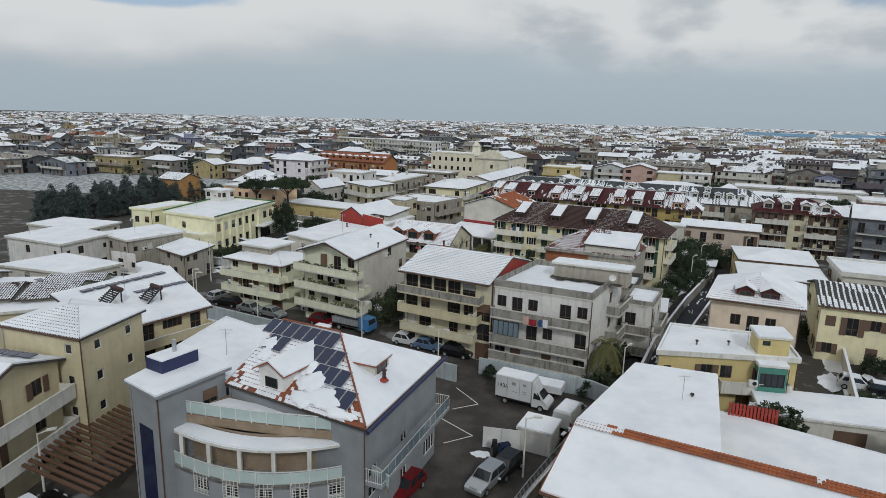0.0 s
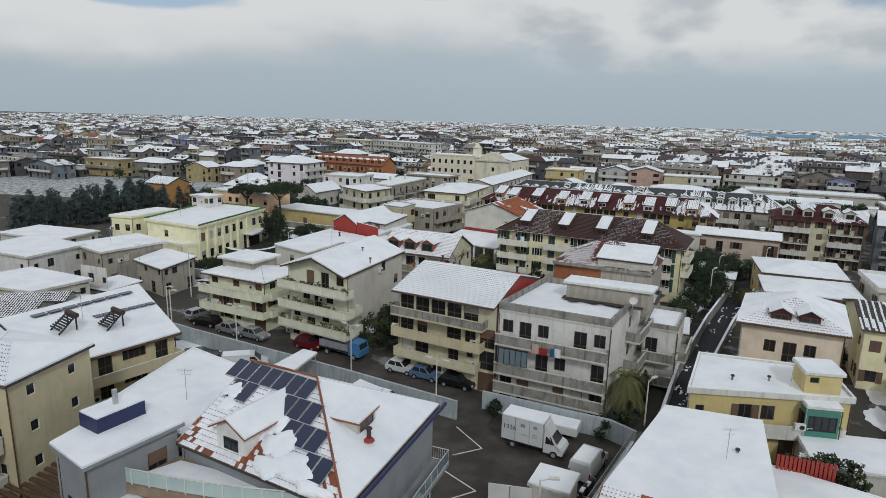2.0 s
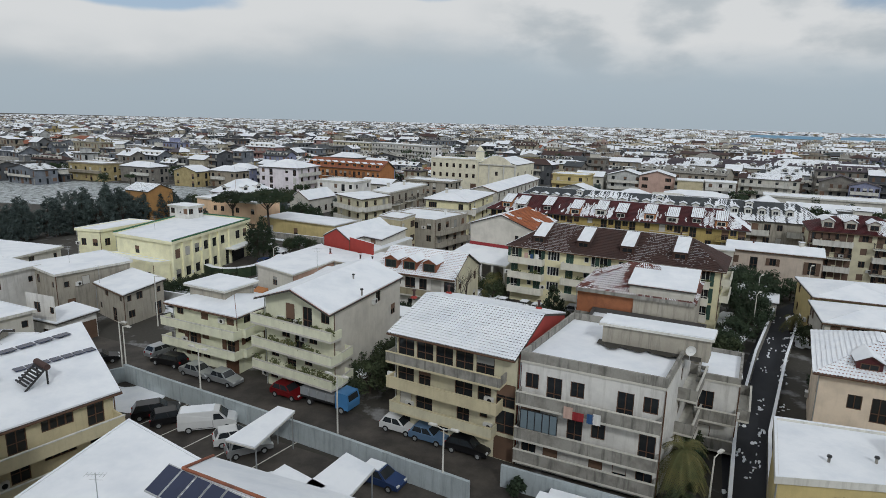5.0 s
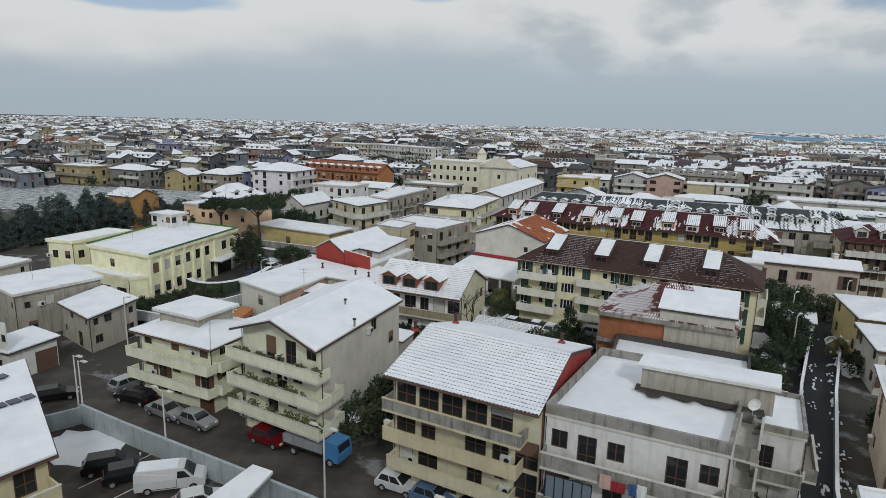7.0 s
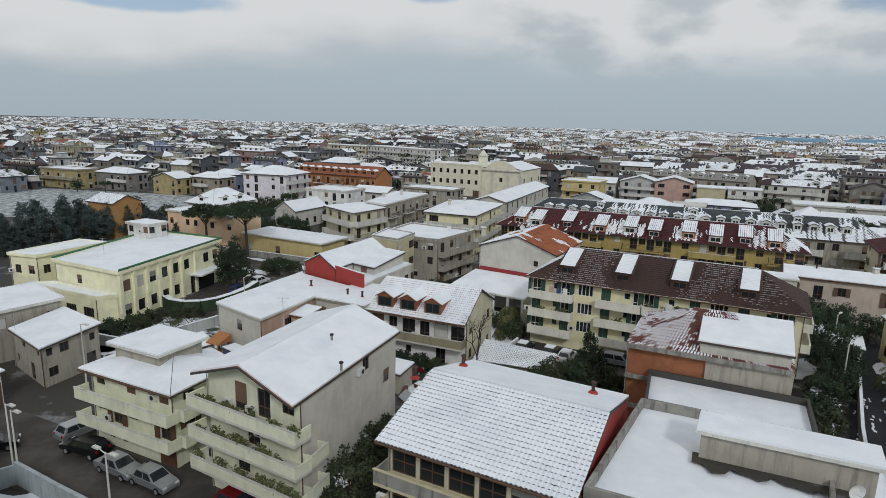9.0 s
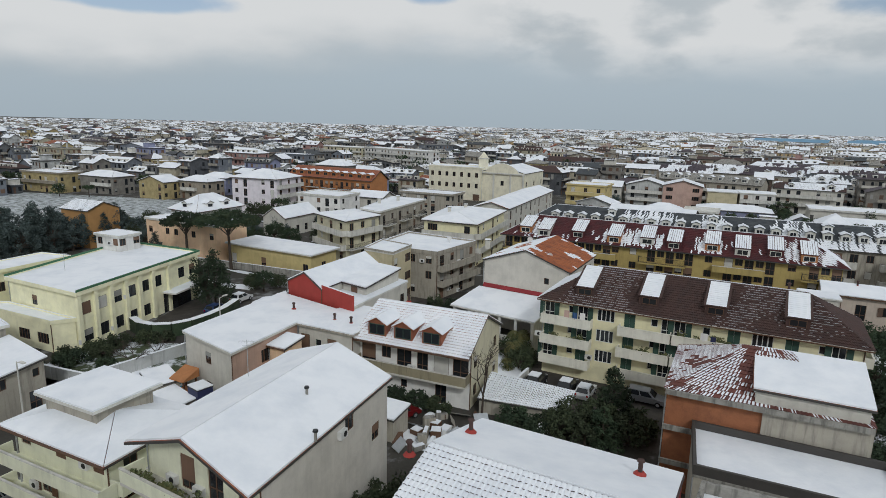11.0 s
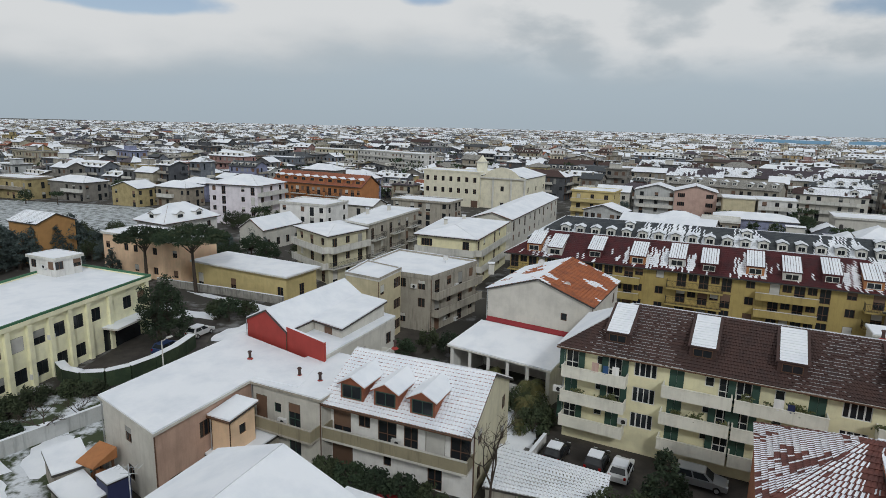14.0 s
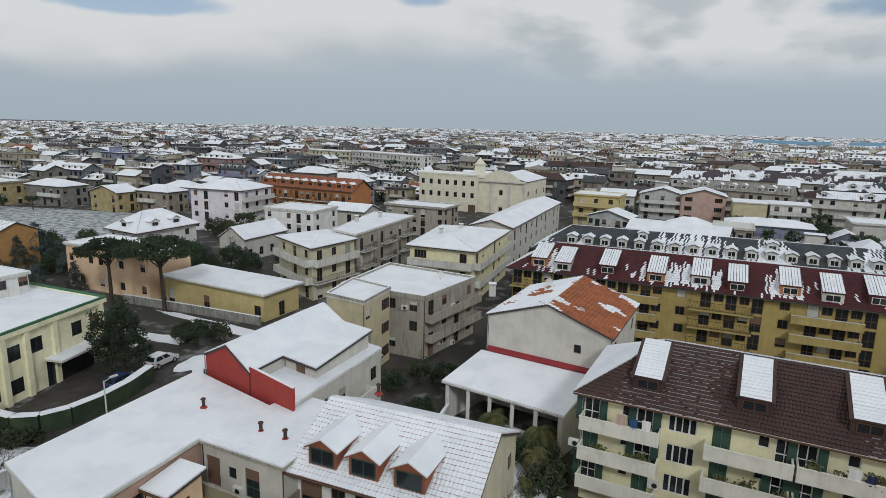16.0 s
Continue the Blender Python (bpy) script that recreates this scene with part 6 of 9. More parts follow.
# low snow-covered extension behind and canopies in the yard
house("office_annex", "low grey annex with thick snow on a flat roof", [(-22.5, 46.5), (-15.0, 43.5), (-12.6, 52.6), (-20.5, 58)], 7.4, 2, GREYP, "flat", over=0.2, parapet=0.1, rows={3: ["www", "www"]})
for pts in (((-16.0, 63.2), (-13.4, 62.2), (-11.8, 68.2), (-13.5, 69.0)), ((-8.7, 57.1), (-5.4, 55.9), (-3.9, 59.9), (-6.3, 61.8)), ((-12.6, 56.5), (-9.5, 54.5), (-7, 57.5), (-10.5, 60))):
    cx, cy = sum(p[0] for p in pts) / 4, sum(p[1] for p in pts) / 4
    c = thing("carport", "white metal carport roof under snow in the yard", "carport", (cx, cy, 0), "carports in the yard")
    b = Build()
    b.slab([(p[0] - cx, p[1] - cy, 3.4) for p in pts], 0.12, TRIM)
    rf = part("canopy_roof", b, c)
    b = Build()
    b.slab([(p[0] - cx, p[1] - cy, 3.53) for p in pts], 0.127, SNOW)
    part("snow_cover", b, rf)
    for p in pts:
        b = Build()
        b.bar((0, 0, 0), (0, 0, 3.28), 0.06, GALV, n=8)
        q = lerp(p, (cx, cy), 0.1)
        part("post", b, c, matrix=pose(q[0] - cx, q[1] - cy, 0))
# slatted dark pergola between the houses
pg = thing("slatted_pergola", "dark brown slatted roof low between two houses", "pergola", (-24.0, 42.0, 0))
for k in range(16):
    b = Build()
    b.box(-3.4, -0.14, 0, 3.4, 0.14, 0.12, WOODF)
    part("slat", b, pg, matrix=pose(0.6 - 0.16 * k * 0.9, 4.6 - k * 0.6, 2.6, 0, 12, -14))
# church front: tower, pediment ornaments
b = Build()
b.box(-1.4, -1.4, 0, 1.4, 1.4, 15.6, STONEP)
b.prism(((-1.7, -1.7), (1.7, -1.7), (1.7, 1.7), (-1.7, 1.7)), 15.6, 15.9, TRIM)
for k in range(4):
    a_ = [(-1.4, -1.4), (1.4, -1.4), (1.4, 1.4), (-1.4, 1.4)]
    b.face(((*a_[k], 15.9), (*a_[(k + 1) % 4], 15.9), (0, 0, 18.2)), STONEP)
tagged(part("bell_tower", b, matrix=pose(14.0, 279.5, 0, 0, 0, -27)), "slim cream bell tower of the church", "bell tower")
b = Build()
for s in (0.02, 0.3, 0.68, 0.96):
    p = lerp((12.8, 276), (28.4, 268), s)
    b.prism([(p[0] + dx, p[1] + dy - 0.2) for dx, dy in ((-.3, -.2), (.3, -.4), (.4, 0), (-.2, .2))], 0, 11.2, TRIM)
arc = [(s, 11.0 + 3.4 * math.sin(math.pi * min(1, max(0, (s - 0.12) / 0.76))) ** 0.7) for s in [k / 18 for k in range(19)]]
fa, fb = Vector((12.8, 276, 0)), Vector((28.4, 268, 0))
fn = Vector((fb.y - fa.y, fa.x - fb.x, 0)).normalized() * 0.5
lo_ = [fa.lerp(fb, s) + fn + Vector((0, 0, z)) for s, z in arc] + [fb + fn + Vector((0, 0, 10.8)), fa + fn + Vector((0, 0, 10.8))]
b.face(lo_, STONEP)
for p_, q_ in zip(lo_[:19], lo_[1:19]):
    b.face((p_, q_, q_ - fn * 1.9, p_ - fn * 1.9), SNOW)
b.prism([tuple((fa - fn * 0.2).xy), tuple((fa + fn * 1.25).xy), tuple((fb + fn * 1.25).xy), tuple((fb - fn * 0.2).xy)], 10.4, 10.9, TRIM)
tagged(part("pilaster", b), "pale pilasters on the church front", "pilaster", kind="structure")

# ---- trees and shrubs ----
TR = random.Random(21)


def blades(b, p, r, mat, n, size, flat=1.0):
    """n leaf blades scattered in a ball of radius r round p."""
    for _ in range(n):
        d = Vector((TR.gauss(0, 1), TR.gauss(0, 1), TR.gauss(0, 1) * flat)).normalized() * r * TR.random() ** 0.5
        q = Vector(p) + Vector((d.x, d.y, d.z))
        a = Vector((TR.gauss(0, 1), TR.gauss(0, 1), TR.gauss(0, 0.7))).normalized() * size * TR.uniform(0.6, 1.3)
        c = a.orthogonal().normalized() * size * 0.5
        c.rotate(Matrix.Rotation(TR.uniform(0, 6.28), 3, a))
        b.face((q - a, q + c, q + a, q - c), mat)


def conifer(label, x, y, h, r, mat=FOL1, white=0.04, group=""):
    o = thing("conifer_tree", label, "tree", (x, y, 0), group)
    t = Build()
    t.bar((0, 0, 0), (0, 0, h * 0.92), 0.04 * h * 0.5, BARK, 0.03, n=7)
    n = int(h * 2.2)
    for k in range(n):
        z = h * (0.12 + 0.84 * k / n)
        rr_ = r * (1 - k / n) ** 0.8
        for j in range(4):
            a = TR.uniform(0, 6.28)
            t.bar((0, 0, z), (math.cos(a) * rr_ * 0.8, math.sin(a) * rr_ * 0.8, z - 0.1 * rr_), 0.03, BARK, 0.008, n=4)
    part("trunk", t, o)
    c = Build()
    for k in range(n):
        f = k / n
        z = h * (0.12 + 0.86 * f)
        rr_ = r * (1 - f) ** 0.8 + 0.15
        for j in range(max(3, int(9 * rr_ / r) + 2)):
            a = TR.uniform(0, 6.28)
            d = rr_ * TR.uniform(0.45, 1.08)
            blades(c, (math.cos(a) * d, math.sin(a) * d, z + TR.uniform(-0.3, 0.3)), 0.28 * r ** 0.6, mat if TR.random() > white else SNOW, 30, 0.17)
    part("crown", c, o)
    return o


def broad(label, x, y, h, r, mat=FOL2, white=0.03, group="", name="evergreen_tree", clear=0.2):
    o = thing(name, label, "shrub" if h < 2.6 else "tree", (x, y, 0), group)
    t = Build()
    t.bar((0, 0, 0), (0, 0, h * 0.6), 0.035 * h + 0.02, BARK, 0.02 * h, n=7)
    c = Build()
    for k in range(int(16 + r * r * 7)):
        a, e = TR.uniform(0, 6.28), TR.uniform(-0.6, 1.0)
        k_ = TR.uniform(0.55, 1.0)
        p = (math.cos(a) * r * k_ * (1 - 0.3 * e), math.sin(a) * r * k_ * (1 - 0.3 * e), h * (clear + (1 - clear) * (0.5 + 0.45 * e)) * TR.uniform(0.9, 1.05))
        t.bar((0, 0, h * 0.35), tuple(v * 0.85 for v in p[:2]) + (p[2] * 0.95,), 0.05, BARK, 0.01, n=4)
        blades(c, p, 0.38 * min(r, 2.2) ** 0.7, mat if TR.random() > white else SNOW, 52, 0.16)
    part("trunk", t, o)
    part("crown", c, o)
    return o


def umbrella_pine(label, x, y, h, r):
    o = thing("umbrella_pine", label, "pine tree", (x, y, 0), "umbrella pines by the school")
    t = Build()
    lean = TR.uniform(-0.4, 0.4)
    t.bar((0, 0, 0), (lean * 0.5, 0, h * 0.4), 0.32, BARK, 0.26, n=9)
    t.bar((lean * 0.5, 0, h * 0.4), (lean, 0, h * 0.68), 0.26, BARK, 0.18, n=9)
    for k in range(11):
        a = k * 0.571 + TR.uniform(-0.2, 0.2)
        d = r * TR.uniform(0.5, 0.85)
        m = (lean + math.cos(a) * d * 0.45, math.sin(a) * d * 0.45, h * TR.uniform(0.72, 0.8))
        t.bar((lean * 0.8, 0, h * TR.uniform(0.55, 0.68)), m, 0.11, BARK, 0.07, n=5)
        t.bar(m, (lean + math.cos(a) * d, math.sin(a) * d, h * 0.88), 0.07, BARK, 0.02, n=5)
    part("trunk", t, o)
    c = Build()
    for k in range(int(r * r * 13)):
        a, d = TR.uniform(0, 6.28), r * TR.random() ** 0.5
        edge = 1 - (d / r) ** 2
        z = h * 0.78 + TR.uniform(0, 1) * h * 0.22 * (0.25 + edge * 0.75)
        blades(c, (lean + math.cos(a) * d, math.sin(a) * d * 0.95, z), 0.5, FOL1 if TR.random() < 0.8 else FOL2, 22, 0.2, 0.5)
    part("crown", c, o)


def palm(label, x, y, h, r):
    o = thing("palm_tree", label, "palm tree", (x, y, 0))
    t = Build()
    n = 10
    for k in range(n):
        t.bar((0, 0, h * k / n), (0, 0, h * (k + 1) / n), 0.27, BARK, 0.22, n=8)
    part("trunk", t, o)
    c = Build()
    for k in range(34):
        a, up = TR.uniform(0, 6.28), TR.uniform(-0.5, 1.0)
        pts = []
        for i in range(6):
            f = i / 5
            pts.append(Vector((math.cos(a) * r * f * (0.9 - 0.25 * max(0, up)), math.sin(a) * r * f * (0.9 - 0.25 * max(0, up)), h + r * (up * f - 0.95 * f * f))))
        for i in range(5):
            c.bar(pts[i], pts[i + 1], 0.025, PALMG, 0.015, n=3)
            side = Vector((-math.sin(a), math.cos(a), 0))
            for j in range(5):
                q = pts[i].lerp(pts[i + 1], j / 5)
                w = r * 0.22 * (1.1 - 0.8 * abs((i + j / 5) / 5 - 0.4))
                for s in (-1, 1):
                    tip = q + side * s * w + (pts[i + 1] - pts[i]) * 0.5 + Vector((0, 0, -0.35 * w))
                    c.face((q, q + (pts[i + 1] - pts[i]) * 0.13, tip), PALMG)
    part("fronds", c, o)


def bare_tree(label, x, y, h, girth=0.022, stem=0.24):
    o = thing("bare_tree", label, "tree", (x, y, 0))
    t = Build()

    def limb(p, d, l, r, depth):
        q = p + d * l
        t.bar(p, q, r, BARK, r * 0.65, n=6 if depth > 2 else 4)
        if depth == 0:
            return
        for _ in range(3 if depth > 1 else 2):
            e = (d + Vector((TR.gauss(0, 0.5), TR.gauss(0, 0.5), TR.gauss(0.08, 0.3)))).normalized()
            limb(q, e, l * TR.uniform(0.6, 0.82), r * 0.6, depth - 1)

    limb(Vector((0, 0, 0)), Vector((0.03, 0, 1)), h * stem, girth * h, 5)
    part("branchwork", t, o)


umbrella_pine("tall umbrella pine with a flat dark crown", -41.1, 160.4, 11.6, 5.9)
umbrella_pine("umbrella pine with a flat spreading crown", -50.6, 163.4, 10.6, 4.4)
conifer("dense dark conifer beside the school", -35.8, 138.2, 8.8, 3.0)
broad("dense dark conifer mass beside the school entrance", -36.6, 137.4, 7.6, 2.8, FOL1, 0.01, clear=0.05)
broad("small round evergreen by the school drive", -30.6, 146.0, 3.4, 1.6, FOL1)
bare_tree("bare leafless tree before the dormer house", 3.5, 102.9, 10.5, 0.013, 0.24)
bare_tree("bare leafless sapling by the school garden", -34.2, 115.5, 4.0)
conifer("dark garden conifer dusted with snow", 16.1, 102.2, 6.3, 2.0, FOL1, 0.02, "garden conifers")
conifer("small dark conifer beside the garden shed", 14.0, 97.8, 4.2, 1.6, FOL1, 0.02, "garden conifers")
for x, y, h, r in ((12.2, 101.0, 3.0, 1.8), (10.4, 99.4, 2.8, 1.8), (16.6, 98.8, 3.2, 1.7), (12.6, 98.4, 2.8, 1.7), (14.2, 100.4, 3.2, 1.7), (18.4, 100.2, 2.4, 1.3)):
    broad("olive-green garden bush below the apartment block", x, y, h, r, FOL2, 0.01, "garden bushes", clear=0.05)
for x, y, h, r in ((46.5, 109, 5.2, 3.2), (45.0, 104.0, 5.0, 2.8), (47.8, 116.5, 5.4, 3.4), (39.4, 96.8, 3.4, 2.0), (36.4, 93.4, 3.0, 2.0), (49.5, 121.5, 5.0, 3.0), (43.0, 100.6, 3.8, 2.2), (51.5, 113.5, 4.0, 2.6)):
    broad("dense dark evergreen tree by the lane", x, y, h, r, FOL1, 0.03, "evergreens by the lane")
for x, y, h, r in ((-6.8, 79.2, 4.0, 2.2), (-5.0, 82.2, 4.4, 2.3), (-2.8, 85.6, 3.8, 2.2), (-6.2, 86.2, 3.4, 1.8), (-8.6, 78.0, 2.6, 1.4)):
    broad("dark green tree in the gap between houses", x, y, h, r, FOL2, 0.02, "trees between houses")
palm("tall palm with drooping green fronds", 19.2, 62.2, 4.4, 2.5)
for x, y, h, r in ((8.3, 117.6, 2.2, 1.9), (9.2, 121.2, 2.6, 2.3), (5.8, 121.6, 1.8, 1.9)):
    palm("low garden palm with dark spreading fronds", x, y, h, r)
for x, y, h, r in ((20.6, 63.6, 1.8, 1.0), (21.8, 66.6, 2.2, 1.1), (23.0, 69.4, 1.8, 1.0), (30.5, 84.0, 2.4, 1.6), (33.0, 88.0, 2.6, 1.8), (36.0, 91.5, 2.8, 1.8), (27.0, 81.0, 2.0, 1.3), (16.8, 58.8, 1.8, 1.2), (18.6, 60.2, 2.0, 1.3),
                   (6.8, 62.0, 1.5, 0.6), (2.0, 116.5, 1.8, 1.3), (8.4, 120.2, 2.4, 1.6), (-4.4, 124.5, 2.0, 1.5), (-1.5, 127.0, 2.2, 1.5), (1.0, 135.4, 2.4, 1.4), (-1.6, 135.8, 2.6, 1.4), (-4.8, 134.5, 2.0, 1.2), (9.3, 117.2, 2.4, 1.5),
                   (8.6, 115.6, 2.2, 1.5), (-9.6, 107.2, 1.7, 1.2), (-7.4, 106.4, 1.7, 1.3), (-5.2, 105.6, 1.7, 1.2), (-3.0, 104.8, 1.7, 1.2), (-0.8, 103.8, 1.6, 1.2), (6.4, 101.2, 1.8, 1.6), (8.8, 99.6, 1.9, 1.6), (-46, 110.6, 1.6, 1.4),
                   (-43.4, 113.6, 1.8, 1.6), (-41.2, 116.0, 1.5, 1.3), (-49, 113.6, 1.4, 1.2), (-38.6, 112.4, 1.5, 1.1), (-33, 148, 2.4, 1.6), (-28.6, 148.6, 2.2, 1.5), (46.5, 78.6, 2.2, 1.6), (49, 81, 2.4, 1.6), (55, 64.5, 2.4, 1.8),
                   (58.5, 63.0, 2.4, 1.8), (62, 61.5, 2.4, 1.8), (51.8, 66.0, 2.2, 1.5), (25.6, 51.8, 1.8, 1.2), (28.4, 50.6, 2.0, 1.3), (33.5, 51.5, 1.9, 1.4), (37.5, 52.5, 1.8, 1.4), (30.8, 46.6, 1.7, 1.2), (41.5, 55.5, 2.0, 1.5),
                   (35.2, 62.8, 2.2, 1.5), (43.0, 83, 2.4, 1.5), (49.4, 96.8, 2.6, 1.7), (56, 98, 2.8, 2.0), (60, 104, 3.0, 2.2)):
    broad("dark green garden shrub with a dusting of snow", x, y, h, r, FOL2 if TR.random() < 0.5 else FOL1, 0.0, "garden shrubs", "shrub", 0.05)
master = [conifer("dark conifer of the tree row, flecked with snow", -79.5, 178.5, 8.4, 2.7, FOLS, 0.0, "row of conifers"), broad("dark round tree of the row by the field", -84.0, 171.0, 6.4, 2.8, FOLS, 0.0, "row of conifers")]
for k in range(40):
    f = k / 39
    x, y = -74 - 22 * f + TR.uniform(-2.2, 2.2), 186 - 42 * f + TR.uniform(-2, 2)
    s = TR.uniform(0.85, 1.25)
    copy_thing(master[0 if k % 5 else 1], pose(x, y, 0, 0, 0, TR.uniform(0, 360))).scale = (s, s, s * TR.uniform(0.9, 1.1))
for x, y in ((-60, 196), (-55, 190), (-56, 182), (-45, 186), (-38, 190), (-42, 196), (-50, 193), (-70, 204), (-33, 205), (-36, 232), (-95, 200), (-110, 196), (-64, 176), (-60, 170), (-66, 168), (-102, 190), (-118, 203), (54.5, 145.5), (30, 240), (36, 268), (60, 262), (70, 270)):
    s = TR.uniform(0.5, 0.85)
    copy_thing(master[TR.randrange(2)], pose(x, y, 0, 0, 0, TR.uniform(0, 360))).scale = (s, s, s)
# far trees between the houses
ft = Build()
for k in range(900):
    y = TR.uniform(430, 1500)
    x = TR.uniform(-0.8, 0.8) * y
    if not (-190 < x < -55 and 190 < y < 262) and abs(x - (-4 + (y - 120) * 0.2)) > 8:
        h, r = TR.uniform(5, 11), TR.uniform(2.5, 5)
        for j in range(14):
            a, d = TR.uniform(0, 6.28), TR.uniform(0.2, 1) * r
            blades(ft, (x + math.cos(a) * d, y + math.sin(a) * d, h * TR.uniform(0.45, 0.95)), 1.2, FOL1, 5, 1.0)
tagged(part("far_trees", ft), "dark trees scattered through the far town", "trees", kind="stuff")

# ---- vehicles ----
PAINT = {}


def paint(name, rgb, metal=0.3):
    if name not in PAINT:
        PAINT[name] = material(name + "_car_paint", rgb, 0.28, amount=0.06, metal=metal, bump=0.0)
    return PAINT[name]


TYRE = material("tyre_rubber", (0.015, 0.015, 0.016), 0.9)
LAMPR = material("red_lamp_glass", (0.3, 0.01, 0.01), 0.2, amount=0.05, bump=0.0)
LAMPW = material("clear_lamp_glass", (0.6, 0.62, 0.62), 0.15, amount=0.05, bump=0.0)


def wheels(o, xs, w, r):
    for x in xs:
        for sy in (-1, 1):
            b = Build()
            b.bar((0, -0.1, 0), (0, 0.1, 0), r, TYRE, n=14)
            wo = part("wheel", b, o, matrix=pose(x, sy * (w / 2 - 0.1), r))
            b = Build()
            b.bar((0, -0.11, 0), (0, 0.11, 0), r * 0.6, GALV, n=10)
            part("rim", b, wo)


def loft(b, prof, w, mat, tuck=0.08):
    """A body from a side profile (x, z, share of the width)."""
    n = len(prof)
    for sy in (-1, 1):
        pts = [(x, sy * w / 2 * k, z) for x, z, k in prof]
        b.face(pts if sy < 0 else pts[::-1], mat)
    for i in range(n):
        (x0, z0, k0), (x1, z1, k1) = prof[i], prof[(i + 1) % n]
        b.face(((x0, -w / 2 * k0, z0), (x0, w / 2 * k0, z0), (x1, w / 2 * k1, z1), (x1, -w / 2 * k1, z1)), mat)


def car(colour, mat, x, y, rz, length=3.9, snow=False, kind="hatchback"):
    lab = "parked %s %s%s" % (colour, kind, " with snow on its roof" if snow else " on wet tarmac")
    o = thing("car", lab, "car", (x, y, 0.05), "parked cars", rz=rz)
    L, W = length, 1.66
    h = L / 2
    roof = 1.45 if kind != "estate" else 1.5
    tail = 0.35 if kind != "saloon" else 0.95
    b = Build()
    loft(b, [(-h, 0.32, .94), (h, 0.30, .90), (h + .02, 0.55, .92), (h - .12, 0.74, .94), (h - 1.0, 0.90, 1), (-h + .1, 0.95, 1), (-h - .02, 0.75, .98)], W, mat)
    body = part("body", b, o)
    b = Build()
    f0, f1, r0, r1 = h - 1.02, h - 1.75, -h + 0.12 + (tail - 0.35), -h + 0.12 + tail
    lo = [(r0, -W / 2 * .97, 0.93), (f0, -W / 2 * .97, 0.90), (f0, W / 2 * .97, 0.90), (r0, W / 2 * .97, 0.93)]
    hi = [(r1, -W / 2 * .76, roof), (f1, -W / 2 * .76, roof), (f1, W / 2 * .76, roof), (r1, W / 2 * .76, roof)]
    b.face(hi, mat)
    for i in range(4):
        j = (i + 1) % 4
        b.face((lo[i], lo[j], hi[j], hi[i]), mat)
    cab = part("cabin", b, o)
    for nm, i, j, s0, s1 in (("side_window", 0, 1, 0.08, 0.5), ("side_window", 0, 1, 0.54, 0.92), ("windscreen", 1, 2, 0.05, 0.95), ("side_window", 2, 3, 0.08, 0.46), ("side_window", 2, 3, 0.5, 0.92), ("rear_window", 3, 0, 0.1, 0.9)):
        a0, a1 = Vector(lerp(lo[i], lo[j], s0)), Vector(lerp(lo[i], lo[j], s1))
        b0, b1 = Vector(lerp(hi[i], hi[j], s0)), Vector(lerp(hi[i], hi[j], s1))
        n_ = (a1 - a0).cross(b0 - a0).normalized() * 0.012
        q = [a0.lerp(b0, 0.1) + n_, a1.lerp(b1, 0.1) + n_, a1.lerp(b1, 0.9) + n_, a0.lerp(b0, 0.9) + n_]
        b = Build()
        b.face(q, GLASS)
        b.face([p - n_ * 1.5 for p in q[::-1]], GLASS)
        part(nm, b, cab)
    wheels(o, (-h + 0.68, h - 0.78), W, 0.3)
    for sy in (-1, 1):
        b = Build()
        b.box(h - 0.14, sy * 0.56 - 0.16, 0.58, h + 0.03, sy * 0.56 + 0.16, 0.72, LAMPW)
        part("headlight", b, o)
        b = Build()
        b.box(-h - 0.03, sy * 0.62 - 0.1, 0.66, -h + 0.08, sy * 0.62 + 0.1, 0.88, LAMPR)
        part("tail_light", b, o)
    if snow:
        b = Build()
        b.slab([(r1 + .06, -W / 2 * .7, roof + .09), (f1 - .05, -W / 2 * .7, roof + .09), (f1 - .05, W / 2 * .7, roof + .09), (r1 + .06, W / 2 * .7, roof + .09)], 0.087, SNOW)
        part("snow_cover", b, o)
    return o


